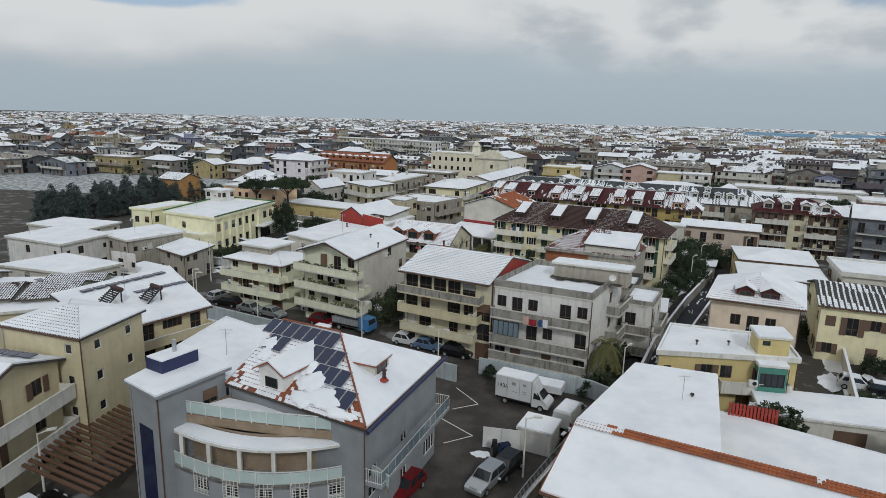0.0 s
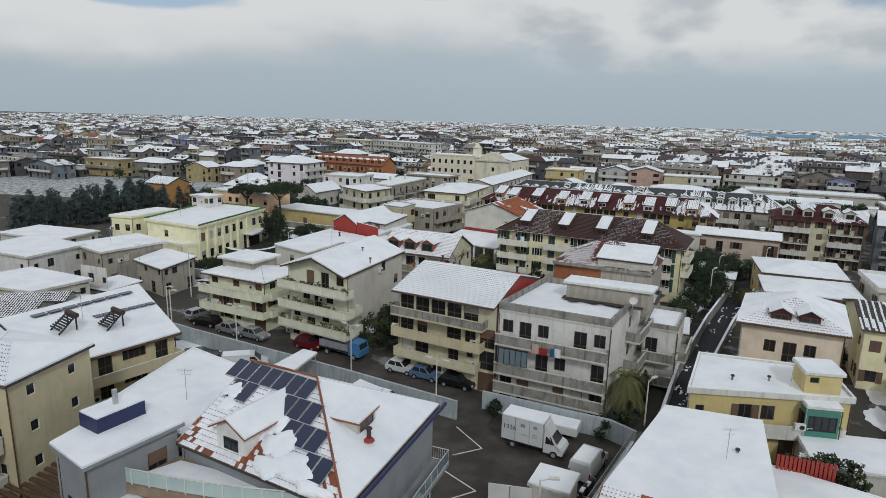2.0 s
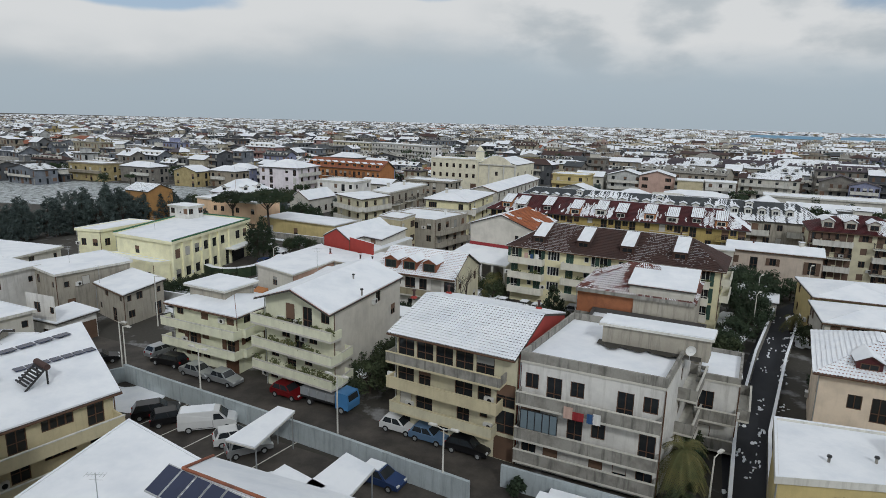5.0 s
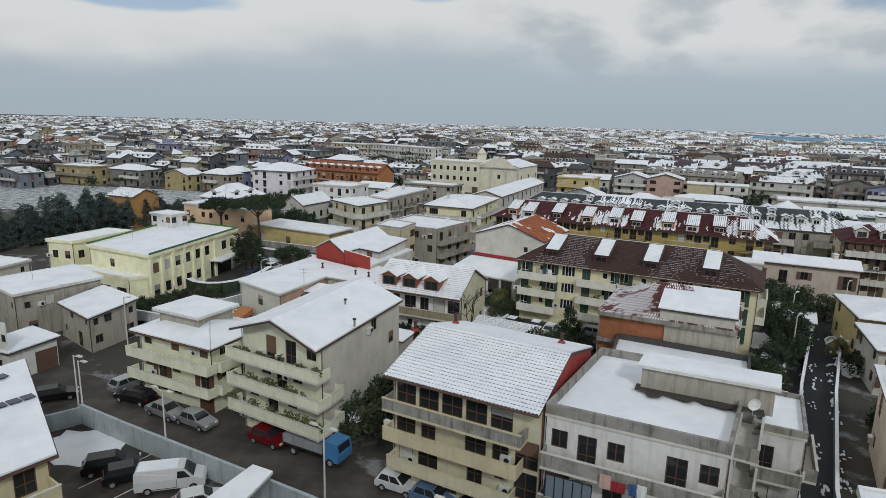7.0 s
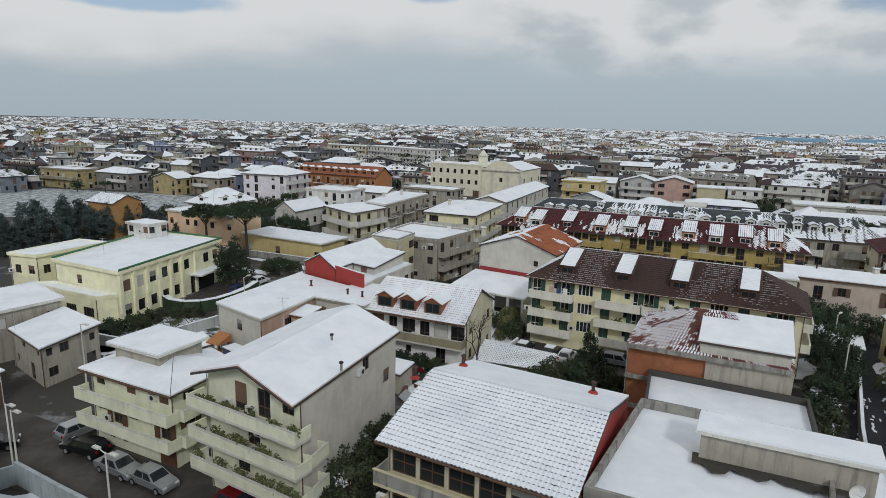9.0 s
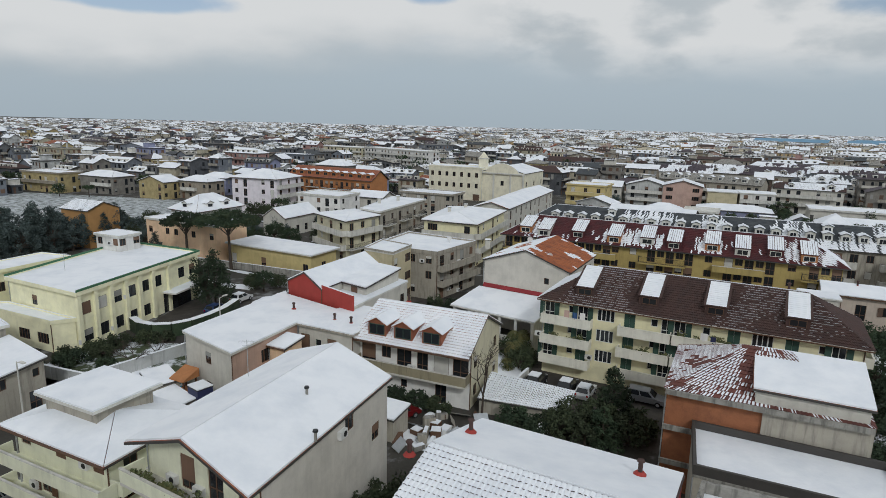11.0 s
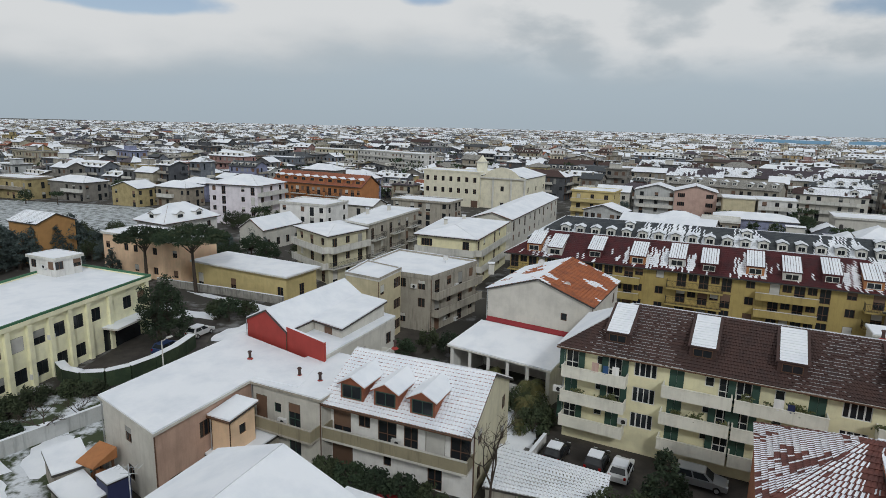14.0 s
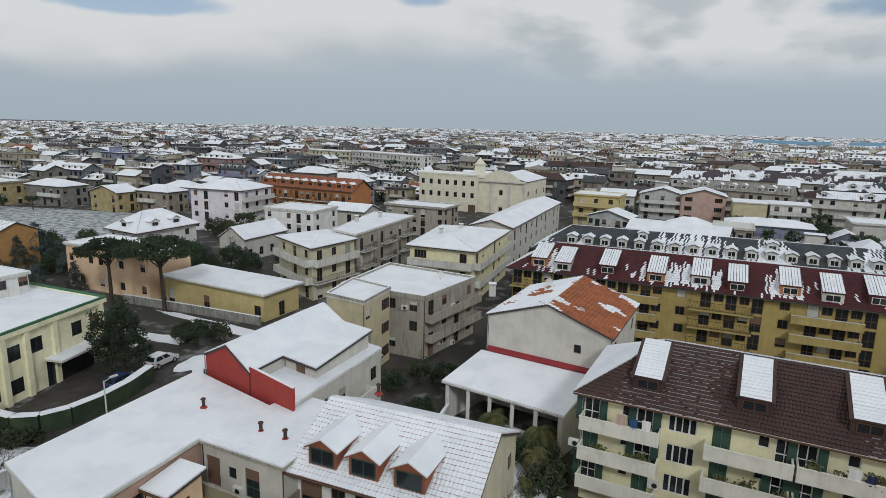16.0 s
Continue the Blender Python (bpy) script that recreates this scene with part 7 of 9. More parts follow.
def van(label, x, y, rz, mat, length=5.0):
    o = thing("van", label, "van", (x, y, 0.05), "parked vans", rz=rz)
    h, W = length / 2, 1.9
    b = Build()
    loft(b, [(-h, 0.35, .97), (h - .1, 0.32, .92), (h + .02, 0.5, .93), (h, 0.78, .94), (h - .18, 0.98, .95), (h - .78, 1.16, .96), (-h - .02, 1.16, 1), (-h - .03, 0.6, .99)], W, mat)
    loft(b, [(-h - .02, 1.162, 1), (h - .8, 1.162, .96), (h - 1.2, 1.58, .9), (h - 1.5, 1.86, .84), (h - 1.9, 1.95, .82), (-h + .12, 1.95, .84), (-h, 1.8, .9)], W, mat)
    part("body", b, o)
    b = Build()
    q = [(h - .83, -.8, 1.2), (h - .83, .8, 1.2), (h - 1.47, .66, 1.83), (h - 1.47, -.66, 1.83)]
    b.slab([(p[0] + .03, p[1], p[2] + .03) for p in q], 0.01, GLASS)
    part("windscreen", b, o)
    for sy in (-1, 1):
        b = Build()
        b.face([(h - 1.0, sy * .925, 1.2), (h - 1.95, sy * .955, 1.2), (h - 1.95, sy * .85, 1.72), (h - 1.45, sy * .85, 1.72)], GLASS)
        part("side_window", b, o)
        b = Build()
        b.box(-h + 1.2, sy * .962 - 0.008, 0.45, h - 2.05, sy * .962 + 0.008, 0.49, DARKM)
        b.box(h - 2.03, sy * .958 - 0.008, 0.45, h - 2.0, sy * .958 + 0.008, 1.15, DARKM)
        part("side_trim", b, o)
        b = Build()
        b.box(h - .22, sy * .66 - .15, 0.72, h - .02, sy * .66 + .15, 0.9, LAMPW)
        part("headlight", b, o)
        b = Build()
        b.box(-h - .06, sy * .84 - .06, 0.8, -h, sy * .84 + .06, 1.15, LAMPR)
        part("tail_light", b, o)
    b = Build()
    b.box(-h + .2, -.7, 1.953, h - 1.95, .7, 2.0, SNOW)
    part("snow_cover", b, o)
    wheels(o, (-h + 0.9, h - 0.85), W, 0.32)
    return o


def box_van(x, y, rz):
    o = thing("box_van", "white box van parked in the wet yard", "van", (x, y, 0.05), rz=rz)
    wm = paint("white", (0.62, 0.63, 0.63), 0.0)
    b = Build()
    b.box(-2.75, -1.02, 0.75, 1.05, 1.02, 2.95, wm)
    box = part("cargo_box", b, o)
    for x0 in (-2.75, -1.5, -0.2, 1.02):
        b = Build()
        b.box(x0, -1.04, 0.72, x0 + 0.05, -1.0, 2.97, GALV)
        part("corner_rail", b, box)
    b = Build()
    b.box(-2.72, -1.0, 2.952, 1.02, 1.0, 3.03, SNOW)
    part("snow_cover", b, box)
    b = Build()
    loft(b, [(1.08, 0.4, 1), (2.75, 0.4, .94), (2.8, 0.75, .94), (2.6, 1.05, .95), (2.2, 1.25, .95), (1.65, 1.95, .82), (1.08, 2.05, .84)], 1.95, wm)
    part("cab", b, o)
    b = Build()
    loft(b, [(1.08, 2.06, .84), (1.62, 1.98, .82), (1.2, 2.75, .8), (1.08, 2.85, .8)], 1.95, wm)
    part("wind_deflector", b, o)
    b = Build()
    q = [(2.22, -.78, 1.3), (2.22, .78, 1.3), (1.72, .68, 1.9), (1.72, -.68, 1.9)]
    b.slab([(p[0] + .04, p[1], p[2] + .02) for p in q], 0.01, GLASS)
    part("windscreen", b, o)
    for sy in (-1, 1):
        b = Build()
        b.face([(2.05, sy * .94, 1.25), (1.25, sy * .95, 1.25), (1.25, sy * .84, 1.85), (1.68, sy * .83, 1.85)], GLASS)
        part("side_window", b, o)
    b = Build()
    b.box(-2.7, -0.9, 0.5, 1.0, 0.9, 0.74, DARKM)
    part("chassis", b, o)
    wheels(o, (-1.7, 2.0), 1.95, 0.34)
    cu = bpy.data.curves.new("lettering", "FONT")
    cu.body, cu.size, cu.extrude = "1936", 0.62, 0.004
    cu.materials.append(DARKM)
    lt = new("lettering", cu)
    lt.parent = box
    lt.matrix_basis = pose(-2.62, -1.03, 1.75, 90, 0, 0)
    for x0, z0, w, h in ((-1.0, 2.2, 0.4, 0.3), (-0.9, 1.5, 0.5, 0.06), (0.15, 2.3, 0.35, 0.25), (0.1, 1.7, 0.4, 0.06), (0.1, 1.5, 0.4, 0.06)):
        b = Build()
        b.box(x0, -1.032, z0, x0 + w, -1.022, z0 + h, GREYP)
        part("sign_bar", b, box)
    return o


def lorry(x, y, rz):
    o = thing("flatbed_lorry", "small lorry with blue cab and canvas-covered bed", "lorry", (x, y, 0.05), rz=rz)
    b = Build()
    loft(b, [(1.4, 0.5, 1), (2.9, 0.5, .98), (2.95, 1.2, .98), (2.75, 2.1, .9), (1.4, 2.15, .92)], 2.0, paint("blue_lorry", (0.06, 0.20, 0.42), 0.0))
    cab = part("cab", b, o)
    b = Build()
    b.slab([(2.93, -.8, 1.28), (2.93, .8, 1.28), (2.79, .74, 1.98), (2.79, -.74, 1.98)], 0.02, GLASS)
    part("windscreen", b, cab)
    b = Build()
    b.box(-2.9, -1.0, 0.75, 1.3, 1.0, 0.95, DARKM)
    part("bed", b, o)
    b = Build()
    b.box(-2.88, -0.97, 0.955, 1.28, 0.97, 1.75, GREYP)
    part("load_cover", b, o)
    for k in range(5):
        b = Build()
        b.box(-2.9 + k * 1.04, -1.03, 0.95, -2.84 + k * 1.04, -0.98, 1.8, GALV)
        part("stake", b, o)
    wheels(o, (-1.8, 2.1), 2.0, 0.38)


WHITE = paint("white", (0.62, 0.63, 0.63), 0.0)
SILV, RED, BLUE, BLACK, YEL, LBL = paint("silver", (0.42, 0.44, 0.46), 0.6), paint("red", (0.20, 0.012, 0.015)), paint("blue", (0.03, 0.06, 0.16)), paint("black", (0.014, 0.014, 0.016)), paint("yellow", (0.5, 0.38, 0.03)), paint("light_blue", (0.14, 0.24, 0.38))
box_van(9.8, 56.2, -27)
lorry(-10.4, 76.2, -27)
van("white panel van parked in the yard", -20.6, 71.2, 15, WHITE)
van("white delivery van with a snowy roof behind the low house", 13.8, 52.8, 58, WHITE, 4.6)
for c in (("white", WHITE, -3.0, 71.6, -25, 3.6, False), ("light blue", LBL, -0.2, 70.0, -25, 3.6, False), ("dark", BLACK, 3.2, 68.2, -25, 3.9, False), ("red", RED, -15.0, 78.0, -27, 3.7, False),
          ("silver", SILV, -26.2, 82.4, -27, 4.1, False, "saloon"), ("silver", SILV, -22.7, 80.8, -27, 4.2, False, "saloon"), ("black", BLACK, -30.6, 85.2, 160, 4.2, False), ("silver", SILV, -32.8, 88.2, 60, 3.8, False),
          ("black", BLACK, -26.4, 73.2, 25, 4.2, False, "estate"), ("black", BLACK, -24.2, 72.0, 28, 4.0, False), ("white", WHITE, -17.3, 68.8, 25, 3.7, False), ("silver", SILV, -15.6, 67.2, 30, 3.8, True), ("black", BLACK, -29.4, 68.2, -40, 3.9, True),
          ("black", BLACK, -28.4, 65.6, -40, 3.9, False), ("white", WHITE, -12.0, 61.5, 25, 4.0, True), ("dark blue", BLUE, -3.8, 63.2, -27, 3.8, True), ("yellow", YEL, -40.6, 79.4, 62, 3.6, True), ("dark", BLACK, -38.6, 85.2, 30, 4.0, False),
          ("dark", BLACK, 10.1, 111.2, 62, 3.6, True), ("black", BLACK, 13.3, 109.9, 62, 3.6, True), ("white", WHITE, 15.0, 108.6, 62, 3.6, True), ("silver", SILV, 21.0, 107.4, -27, 4.3, False, "estate"), ("silver", SILV, 5.2, 42.2, -125, 4.0, False, "estate"),
          ("black", BLACK, 6.8, 44.0, -125, 3.9, False), ("red", RED, -1.0, 40.8, -117, 3.8, False), ("white", WHITE, 47.0, 62.0, -27, 3.9, True), ("dark", BLACK, 49.0, 60.2, -27, 3.9, True), ("white", WHITE, -32.4, 140, 70, 3.9, True),
          ("dark blue", BLUE, -34.0, 134, 70, 3.9, False), ("black", BLACK, -26.8, 37.0, 62, 3.9, True), ("white", WHITE, -60, 99, 155, 4.0, True), ("silver", SILV, -66, 102, 155, 4.0, False)):
    car(*c[:6], c[6], c[7] if len(c) > 7 else "hatchback")

# ---- street furniture and walls ----
def lamp_post(x, y, h, rz=0.0, double=False):
    o = thing("street_lamp", "slim pale street lamp post beside the road", "street lamp", (x, y, 0), "street lamps", rz=rz)
    b = Build()
    b.bar((0, 0, 0), (0, 0, h), 0.09, TRIM, 0.055, n=8)
    part("pole", b, o)
    for s in ((1, -1) if double else (1,)):
        b = Build()
        b.bar((0, 0, h - 0.1), (s * 0.7, 0, h + 0.1), 0.04, TRIM)
        arm = part("arm", b, o)
        b = Build()
        b.box(min(s * 0.6, s * 1.25), -0.14, h + 0.05, max(s * 0.6, s * 1.25), 0.14, h + 0.17, TRIM)
        part("lamp_head", b, arm)
    return o


for x, y, h, rz, db in ((-23.0, 75.5, 6.0, -27, True), (-33.6, 80.9, 6.6, -27, False), (-33.1, 80.7, 6.2, -27, False), (1.0, 62.0, 5.6, -27, True), (-8.5, 70.0, 6.0, -27, True), (20.9, 60.8, 4.6, 40, False), (8.2, 43.4, 5.2, 0, False), (-27.6, 39.4, 5, 30, False),
                        (43.5, 100.5, 6, 40, False), (61, 118, 6, 40, False), (-38, 98.0, 7.0, -27, False), (-29, 122, 6.0, 60, False), (50, 112.6, 5.5, 40, False), (-1, 160, 7, 60, False)):
    lamp_post(x, y, h, rz, db)


def garden_wall(label, pts, h, mat, thick=0.25, coping=SNOW, fence=0.0):
    o = thing("boundary_wall", label, "wall", (pts[0][0], pts[0][1], 0))
    for i in range(len(pts) - 1):
        a, b = pts[i], pts[i + 1]
        L = math.dist(a, b)
        rz = math.degrees(math.atan2(b[1] - a[1], b[0] - a[0]))
        m = pose(a[0] - pts[0][0], a[1] - pts[0][1], 0, 0, 0, rz)
        w = Build()
        w.box(0, -thick / 2, -0.1, L + 0.02, thick / 2, h, mat)
        n = int(L / 3)
        wo = part("wall_panel", w, o, matrix=m)
        for k in range(1, n + 1):
            w = Build()
            w.box(k * L / (n + 1) - 0.12, -thick / 2 - 0.05, 0, k * L / (n + 1) + 0.12, -thick / 2, h, mat)
            part("pier", w, wo)
        if coping:
            w = Build()
            w.box(0, -thick / 2 - 0.02, h + 0.002, L, thick / 2 + 0.02, h + 0.06, coping)
            part("coping", w, wo)
        if fence:
            w = Build()
            n = int(L / 0.25)
            for k in range(n + 1):
                w.box(k * L / n - 0.012, -0.012, h + 0.06, k * L / n + 0.012, 0.012, h + fence, GALV)
            for z in (0.15, fence - 0.04):
                w.box(0, -0.018, h + z, L, 0.018, h + z + 0.04, GALV)
            part("fence", w, wo)


garden_wall("long whitewashed concrete wall along the street", [(-33.2, 80.6), (-27.8, 77.6), (-14.9, 70.8), (-8.5, 67.4), (3.0, 60.9)], 1.9, PANELB, coping=PANELB)
garden_wall("grey concrete wall round the yard corner", [(-40.4, 74.6), (-33.2, 80.6)], 1.6, PANELB, coping=PANELB)
garden_wall("pale wall before the white house", [(5.6, 63.4), (8.2, 62.2), (16.8, 58.2), (18.6, 56.2)], 1.9, PANELB, coping=None, fence=0.0)
garden_wall("low wall with metal railing beside the yard", [(18.2, 55.8), (12.4, 46.6), (8.0, 39.6), (4.6, 33.6)], 1.1, CONC, fence=1.1)
garden_wall("stone wall with snow on top along the lane", [(20.6, 57.2), (28.0, 72.0), (38.9, 90.4), (51.4, 109.8)], 1.6, CONC)
garden_wall("lane wall with snowy coping", [(22.4, 55.0), (30.9, 71.4), (42.4, 89.9), (54.6, 108.3), (62.5, 114)], 1.1, CONC)
garden_wall("curved clipped dark hedge capped with snow", [(-42.4, 126.0), (-40.6, 124.2), (-38.4, 123.4), (-36.2, 123.8), (-34.4, 125.4), (-33.0, 128.0), (-32.0, 131.4), (-31.6, 135.5)], 1.8, FOL1, 0.9)
garden_wall("white garden wall behind the farmhouse", [(-6.8, 126.2), (0.2, 124.0), (1.2, 127.0)], 2.0, WHITEP)
garden_wall("pale grey school garden wall dusted with snow", [(-50.5, 112.4), (-38.2, 108.0), (-30.5, 119.5)], 1.5, WCONC)
garden_wall("long pale wall beside the right-hand gardens", [(42.4, 55.2), (49.5, 68.4), (56.4, 81.4)], 1.8, OFFW)
garden_wall("white low wall closing the courtyard", [(6.9, 109.2), (9.5, 113.8)], 0.9, WHITEP)
house("garden_shed", "long low shed with thick snow roof in the garden", [(3.3, 104.3), (11.4, 101.6), (12.8, 105.0), (5.0, 109.2)], 1.6, 1, BEIGE, "mono", 2.2, 0.2, rmat=CONC, tiled=[ALL, None], spots=0.1)
house("garden_shed", "lean-to shed with snowy sheet roof beside the lane", [(29.4, 81.2), (32.2, 80.2), (34.2, 85.2), (31.5, 86.4)], 2.4, 1, BEIGE, "mono", 2.8, 0.2, rmat=CONC)
house("lane_shed", "small shed with snowy roof among the trees", [(47.6, 110.2), (51.0, 108.6), (52.6, 111.6), (49.2, 113.2)], 2.4, 1, OFFW, "mono", 2.9, 0.3, rmat=CONC)
house("low_garage", "low garage row with snow beside the yellow house", [(30.0, 49.4), (43.6, 46.2), (45.0, 52.0), (31.4, 54.4)], 3.0, 1, OFFW, "flat", over=0.2, parapet=0, rows={0: ["g.g.g"]})
house("small_block", "cream block with snow roof beside the brown roof", [(46.4, 124.6), (50.4, 122.8), (51.8, 126), (47.8, 127.8)], 7.2, 2, OFFW, "flat", over=0.2, parapet=0, rows={0: ["w", "w"]})
house("peach_porch", "small peach porch with tiled snowy roof", [(-18.3, 107.0), (-16.6, 106.2), (-15.4, 108.6), (-17.1, 109.4)], 5.6, 2, PEACH, "mono", 6.0, 0.25, rmat=ORTILE, rows={1: [".", "s"]})
house("veranda", "teal glazed veranda on the yellow house", [(31.4, 53.6), (33.9, 53.2), (34.2, 54.6), (31.6, 54.9)], 5.8, 2, TEAL, "flat", over=0.1, parapet=0, rows={0: ["W", "W"], 1: ["W", "W"], 3: ["W", "W"]}, fmat=DARKM)
house("yard_canopy", "low yard canopy with snow on its ribbed roof", [(-31.6, 106.6), (-28.8, 103.4), (-26.8, 104.6), (-29.6, 108.0)], 2.4, 1, BEIGE, "mono", 2.7, 0.15, rmat=CONC)
house("yard_canopy", "small yard canopy under snow by the play tower", [(-28.6, 102.6), (-25.2, 99.8), (-24.0, 101.4), (-27.2, 104.2)], 2.0, 1, BEIGE, "mono", 2.2, 0.15, rmat=CONC)
# sign totem
tt = thing("sign_totem", "tall blue and white advertising totem by the yard", "sign", (-36.0, 76.8, 0), rz=-10)
b = Build()
b.box(-0.7, -0.14, 0, 0.7, 0.14, 5.4, WHITEF)
part("panel", b, tt)
b = Build()
b.box(-0.45, -0.155, 1.2, 0.45, -0.142, 4.0, BLUEP)
part("blue_field", b, tt)
b = Build()
b.box(-0.1, -0.165, 1.6, 0.1, -0.157, 3.6, WHITEF)
part("sign_bar", b, tt)
# yard clutter: dark machine with black drum and blue frame, white board behind
mc = thing("machine", "dark workshop machine with black drum and blue frame", "machine", (6.1, 46.2, 0.05), rz=20)
b = Build()
b.bar((0, 0, 1.05), (0, 0, 1.6), 0.24, TYRE, 0.22, n=12)
part("drum", b, mc)
b = Build()
b.box(-0.25, -0.22, 0, 0.25, 0.22, 1.05, DARKM)
part("base", b, mc)
b = Build()
for k in range(4):
    b.box(0.4 + k * 0.28, -0.25, 0, 0.52 + k * 0.28, 0.25, 1.1, BLUEP)
b.box(0.4, -0.28, 0.95, 1.4, 0.28, 1.1, NAVY)
part("frame", b, mc)
b = Build()
b.box(0, 0, 0, 3.2, 0.08, 1.9, WHITEF)
b.box(1.55, -0.03, 0, 1.62, 0, 1.9, GALV)
tagged(part("site_board", b, matrix=pose(5.2, 47.8, 0.05, 0, 0, -10)), "leaning white sheet boards in the yard", "board")
house("site_hut", "small white hut with snowy roof in the yard", [(8.2, 47.6), (10.8, 46.4), (12.0, 48.8), (9.4, 50.0)], 2.0, 1, WHITEP, "flat", over=0.15, parapet=0)
for x, y in ((13.2, 50.0), (12.6, 49.2), (7.8, 45.4)):
    bk = thing("motorbike", "parked motorbike with snow on its seat", "motorbike", (x, y, 0.05), "parked motorbikes", rz=58)
    for sx in (-0.65, 0.65):
        b = Build()
        b.bar((sx, -0.07, 0.31), (sx, 0.07, 0.31), 0.31, TYRE, n=12)
        part("wheel", b, bk)
    b = Build()
    loft(b, [(-0.7, 0.55, .6), (-0.2, 0.4, 1), (0.4, 0.45, 1), (0.6, 0.8, .6), (0.45, 1.0, .6), (0.1, 0.78, 1), (-0.75, 0.8, .8)], 0.4, BLACK)
    part("body", b, bk)
    b = Build()
    b.bar((0.45, -0.35, 1.02), (0.45, 0.35, 1.02), 0.025, GALV)
    part("handlebar", b, bk)
    b = Build()
    b.box(-0.7, -0.15, 0.8, 0.0, 0.15, 0.9, SNOW)
    part("snow_cover", b, bk)
tr_ = thing("trailer", "long low white trailer under snow beside the yard wall", "trailer", (11.4, 59.2, 0.05), rz=-24)
b = Build()
b.box(-2.9, -0.95, 0.55, 2.9, 0.95, 1.25, WHITE)
part("body", b, tr_)
b = Build()
b.box(-2.85, -0.92, 1.252, 2.85, 0.92, 1.36, SNOW)
part("snow_cover", b, tr_)
wheels(tr_, (-0.5, 0.5), 1.9, 0.3)
# yard marks
for a_, b_ in (((3.0, 59.5), (5.2, 55.8)), ((5.2, 55.8), (2.6, 54.6)), ((1.6, 52.6), (4.4, 49.6)), ((4.4, 49.6), (1.8, 48.2)), ((9.2, 50.8), (13.8, 48.8)), ((-21.5, 67.4), (-17.8, 73.4)), ((-24.6, 69.0), (-20.8, 74.8)), ((-18.4, 66.0), (-14.8, 71.6)), ((-27.6, 70.6), (-23.8, 76.6)), ((-15.0, 64.2), (-11.6, 69.6))):
    d = Vector((b_[0] - a_[0], b_[1] - a_[1], 0)).normalized()
    o_ = Vector((-d.y, d.x, 0)) * 0.06
    b = Build()
    A, B_ = Vector((*a_, 0.062)), Vector((*b_, 0.062))
    b.slab([tuple(p) for p in (A - o_, B_ - o_, B_ + o_, A + o_)], 0.008, TRIM)
    tagged(part("parking_line", b), "worn white parking line on wet tarmac", "road marking", kind="structure")
# snow on open ground, with ragged edges
sr = random.Random(3)


def snow_ground(x, y, rx, ry, rz=0.0, z=0.07):
    n = 22
    b = Build()
    pts = []
    for k in range(n):
        a = k * 6.2832 / n
        q = sr.uniform(0.75, 1.1)
        px, py = math.cos(a) * rx * q, math.sin(a) * ry * q
        c, s = math.cos(radians(rz)), math.sin(radians(rz))
        pts.append((x + px * c - py * s, y + px * s + py * c, z))
    b.slab(pts, 0.05, SNOW)
    tagged(part("snow_patch", b), "ragged patch of thin snow on the ground", "snow", "snow patches")


for a in ((-30.6, 76.6, 3.9, 2.9, -27), (-31, 97, 5, 1.2, -27), (6.8, 114.5, 2.0, 4.2, -27), (7.6, 107.5, 1.8, 4.5, -20), (-44.5, 110.2, 5.5, 2.6, -27), (-36.8, 113.8, 3.2, 2.0, 30), (53.5, 108, 3.0, 1.2, 60), (43.0, 108.0, 4.0, 2.0, 50), (50, 99.5, 4, 1.5, 60),
          (-27.0, 142, 5, 2.6, 60), (-29, 153, 7, 1.6, -27), (24.6, 78.5, 2.0, 4.0, -27), (28, 84, 2.4, 4, -27), (33.5, 48.5, 5, 2.2, -20), (47.5, 60.8, 6, 2.4, 60), (59, 84, 6, 3, 60), (2.8, 98.6, 6, 1.6, -27), (-2.6, 98.6, 5, 1.4, -27),
          (12.8, 60.6, 2.8, 0.7, -26), (5.0, 46.6, 0.9, 0.6, 0), (35, 88.6, 0.4, 7, -33), (44.5, 103.2, 0.4, 8, -33)):
    snow_ground(*a)

# ---- junk yard behind the houses, play corner ----
jr = random.Random(9)
for k in range(34):
    x, y = jr.uniform(-6.5, 3.5), jr.uniform(96.5, 103.2)
    if jr.random() < 0.5:
        w, d, h = jr.uniform(0.5, 1.5), jr.uniform(0.4, 1.0), jr.uniform(0.4, 1.3)
        o = thing("crate", "weathered crate with snow on its lid", "crate", (x, y, 0), "junk in the yard", rz=jr.uniform(0, 90))
        b = Build()
        b.box(-w / 2, -d / 2, 0, w / 2, d / 2, h, (BEIGE, WOODF, CONC, WHITEF)[k % 4])
        part("box", b, o)
        b = Build()
        b.box(-w / 2 + 0.03, -d / 2 + 0.03, h + 0.002, w / 2 - 0.05, d / 2 - 0.03, h + 0.07, SNOW if jr.random() < 0.7 else CONC)
        part("snow_cover", b, o)
    else:
        w, d = jr.uniform(0.8, 2.0), jr.uniform(0.4, 0.9)
        b = Build()
        t_ = jr.uniform(-0.5, 0.5)
        b.slab([(-w / 2, -d / 2, 0.1), (w / 2, -d / 2, 0.12), (w / 2, d / 2, 0.3 + abs(t_)), (-w / 2, d / 2, 0.3 + abs(t_))], 0.08, (WOODF, CONC, GALV, BEIGE)[k % 4])
        tagged(part("old_board", b, matrix=pose(x, y, 0, 0, 0, jr.uniform(0, 180))), "old board leaning in the cluttered yard", "board", "junk in the yard")
car("dark red", RED, -4.4, 102.6, 40, 3.9, False, "saloon")
house("garden_shed", "small shed with a snowy roof by the yard", [(-8.0, 99.6), (-4.8, 98.0), (-3.6, 100.4), (-6.8, 102.0)], 2.3, 1, BEIGE, "mono", 2.6, 0.2, rmat=CONC)
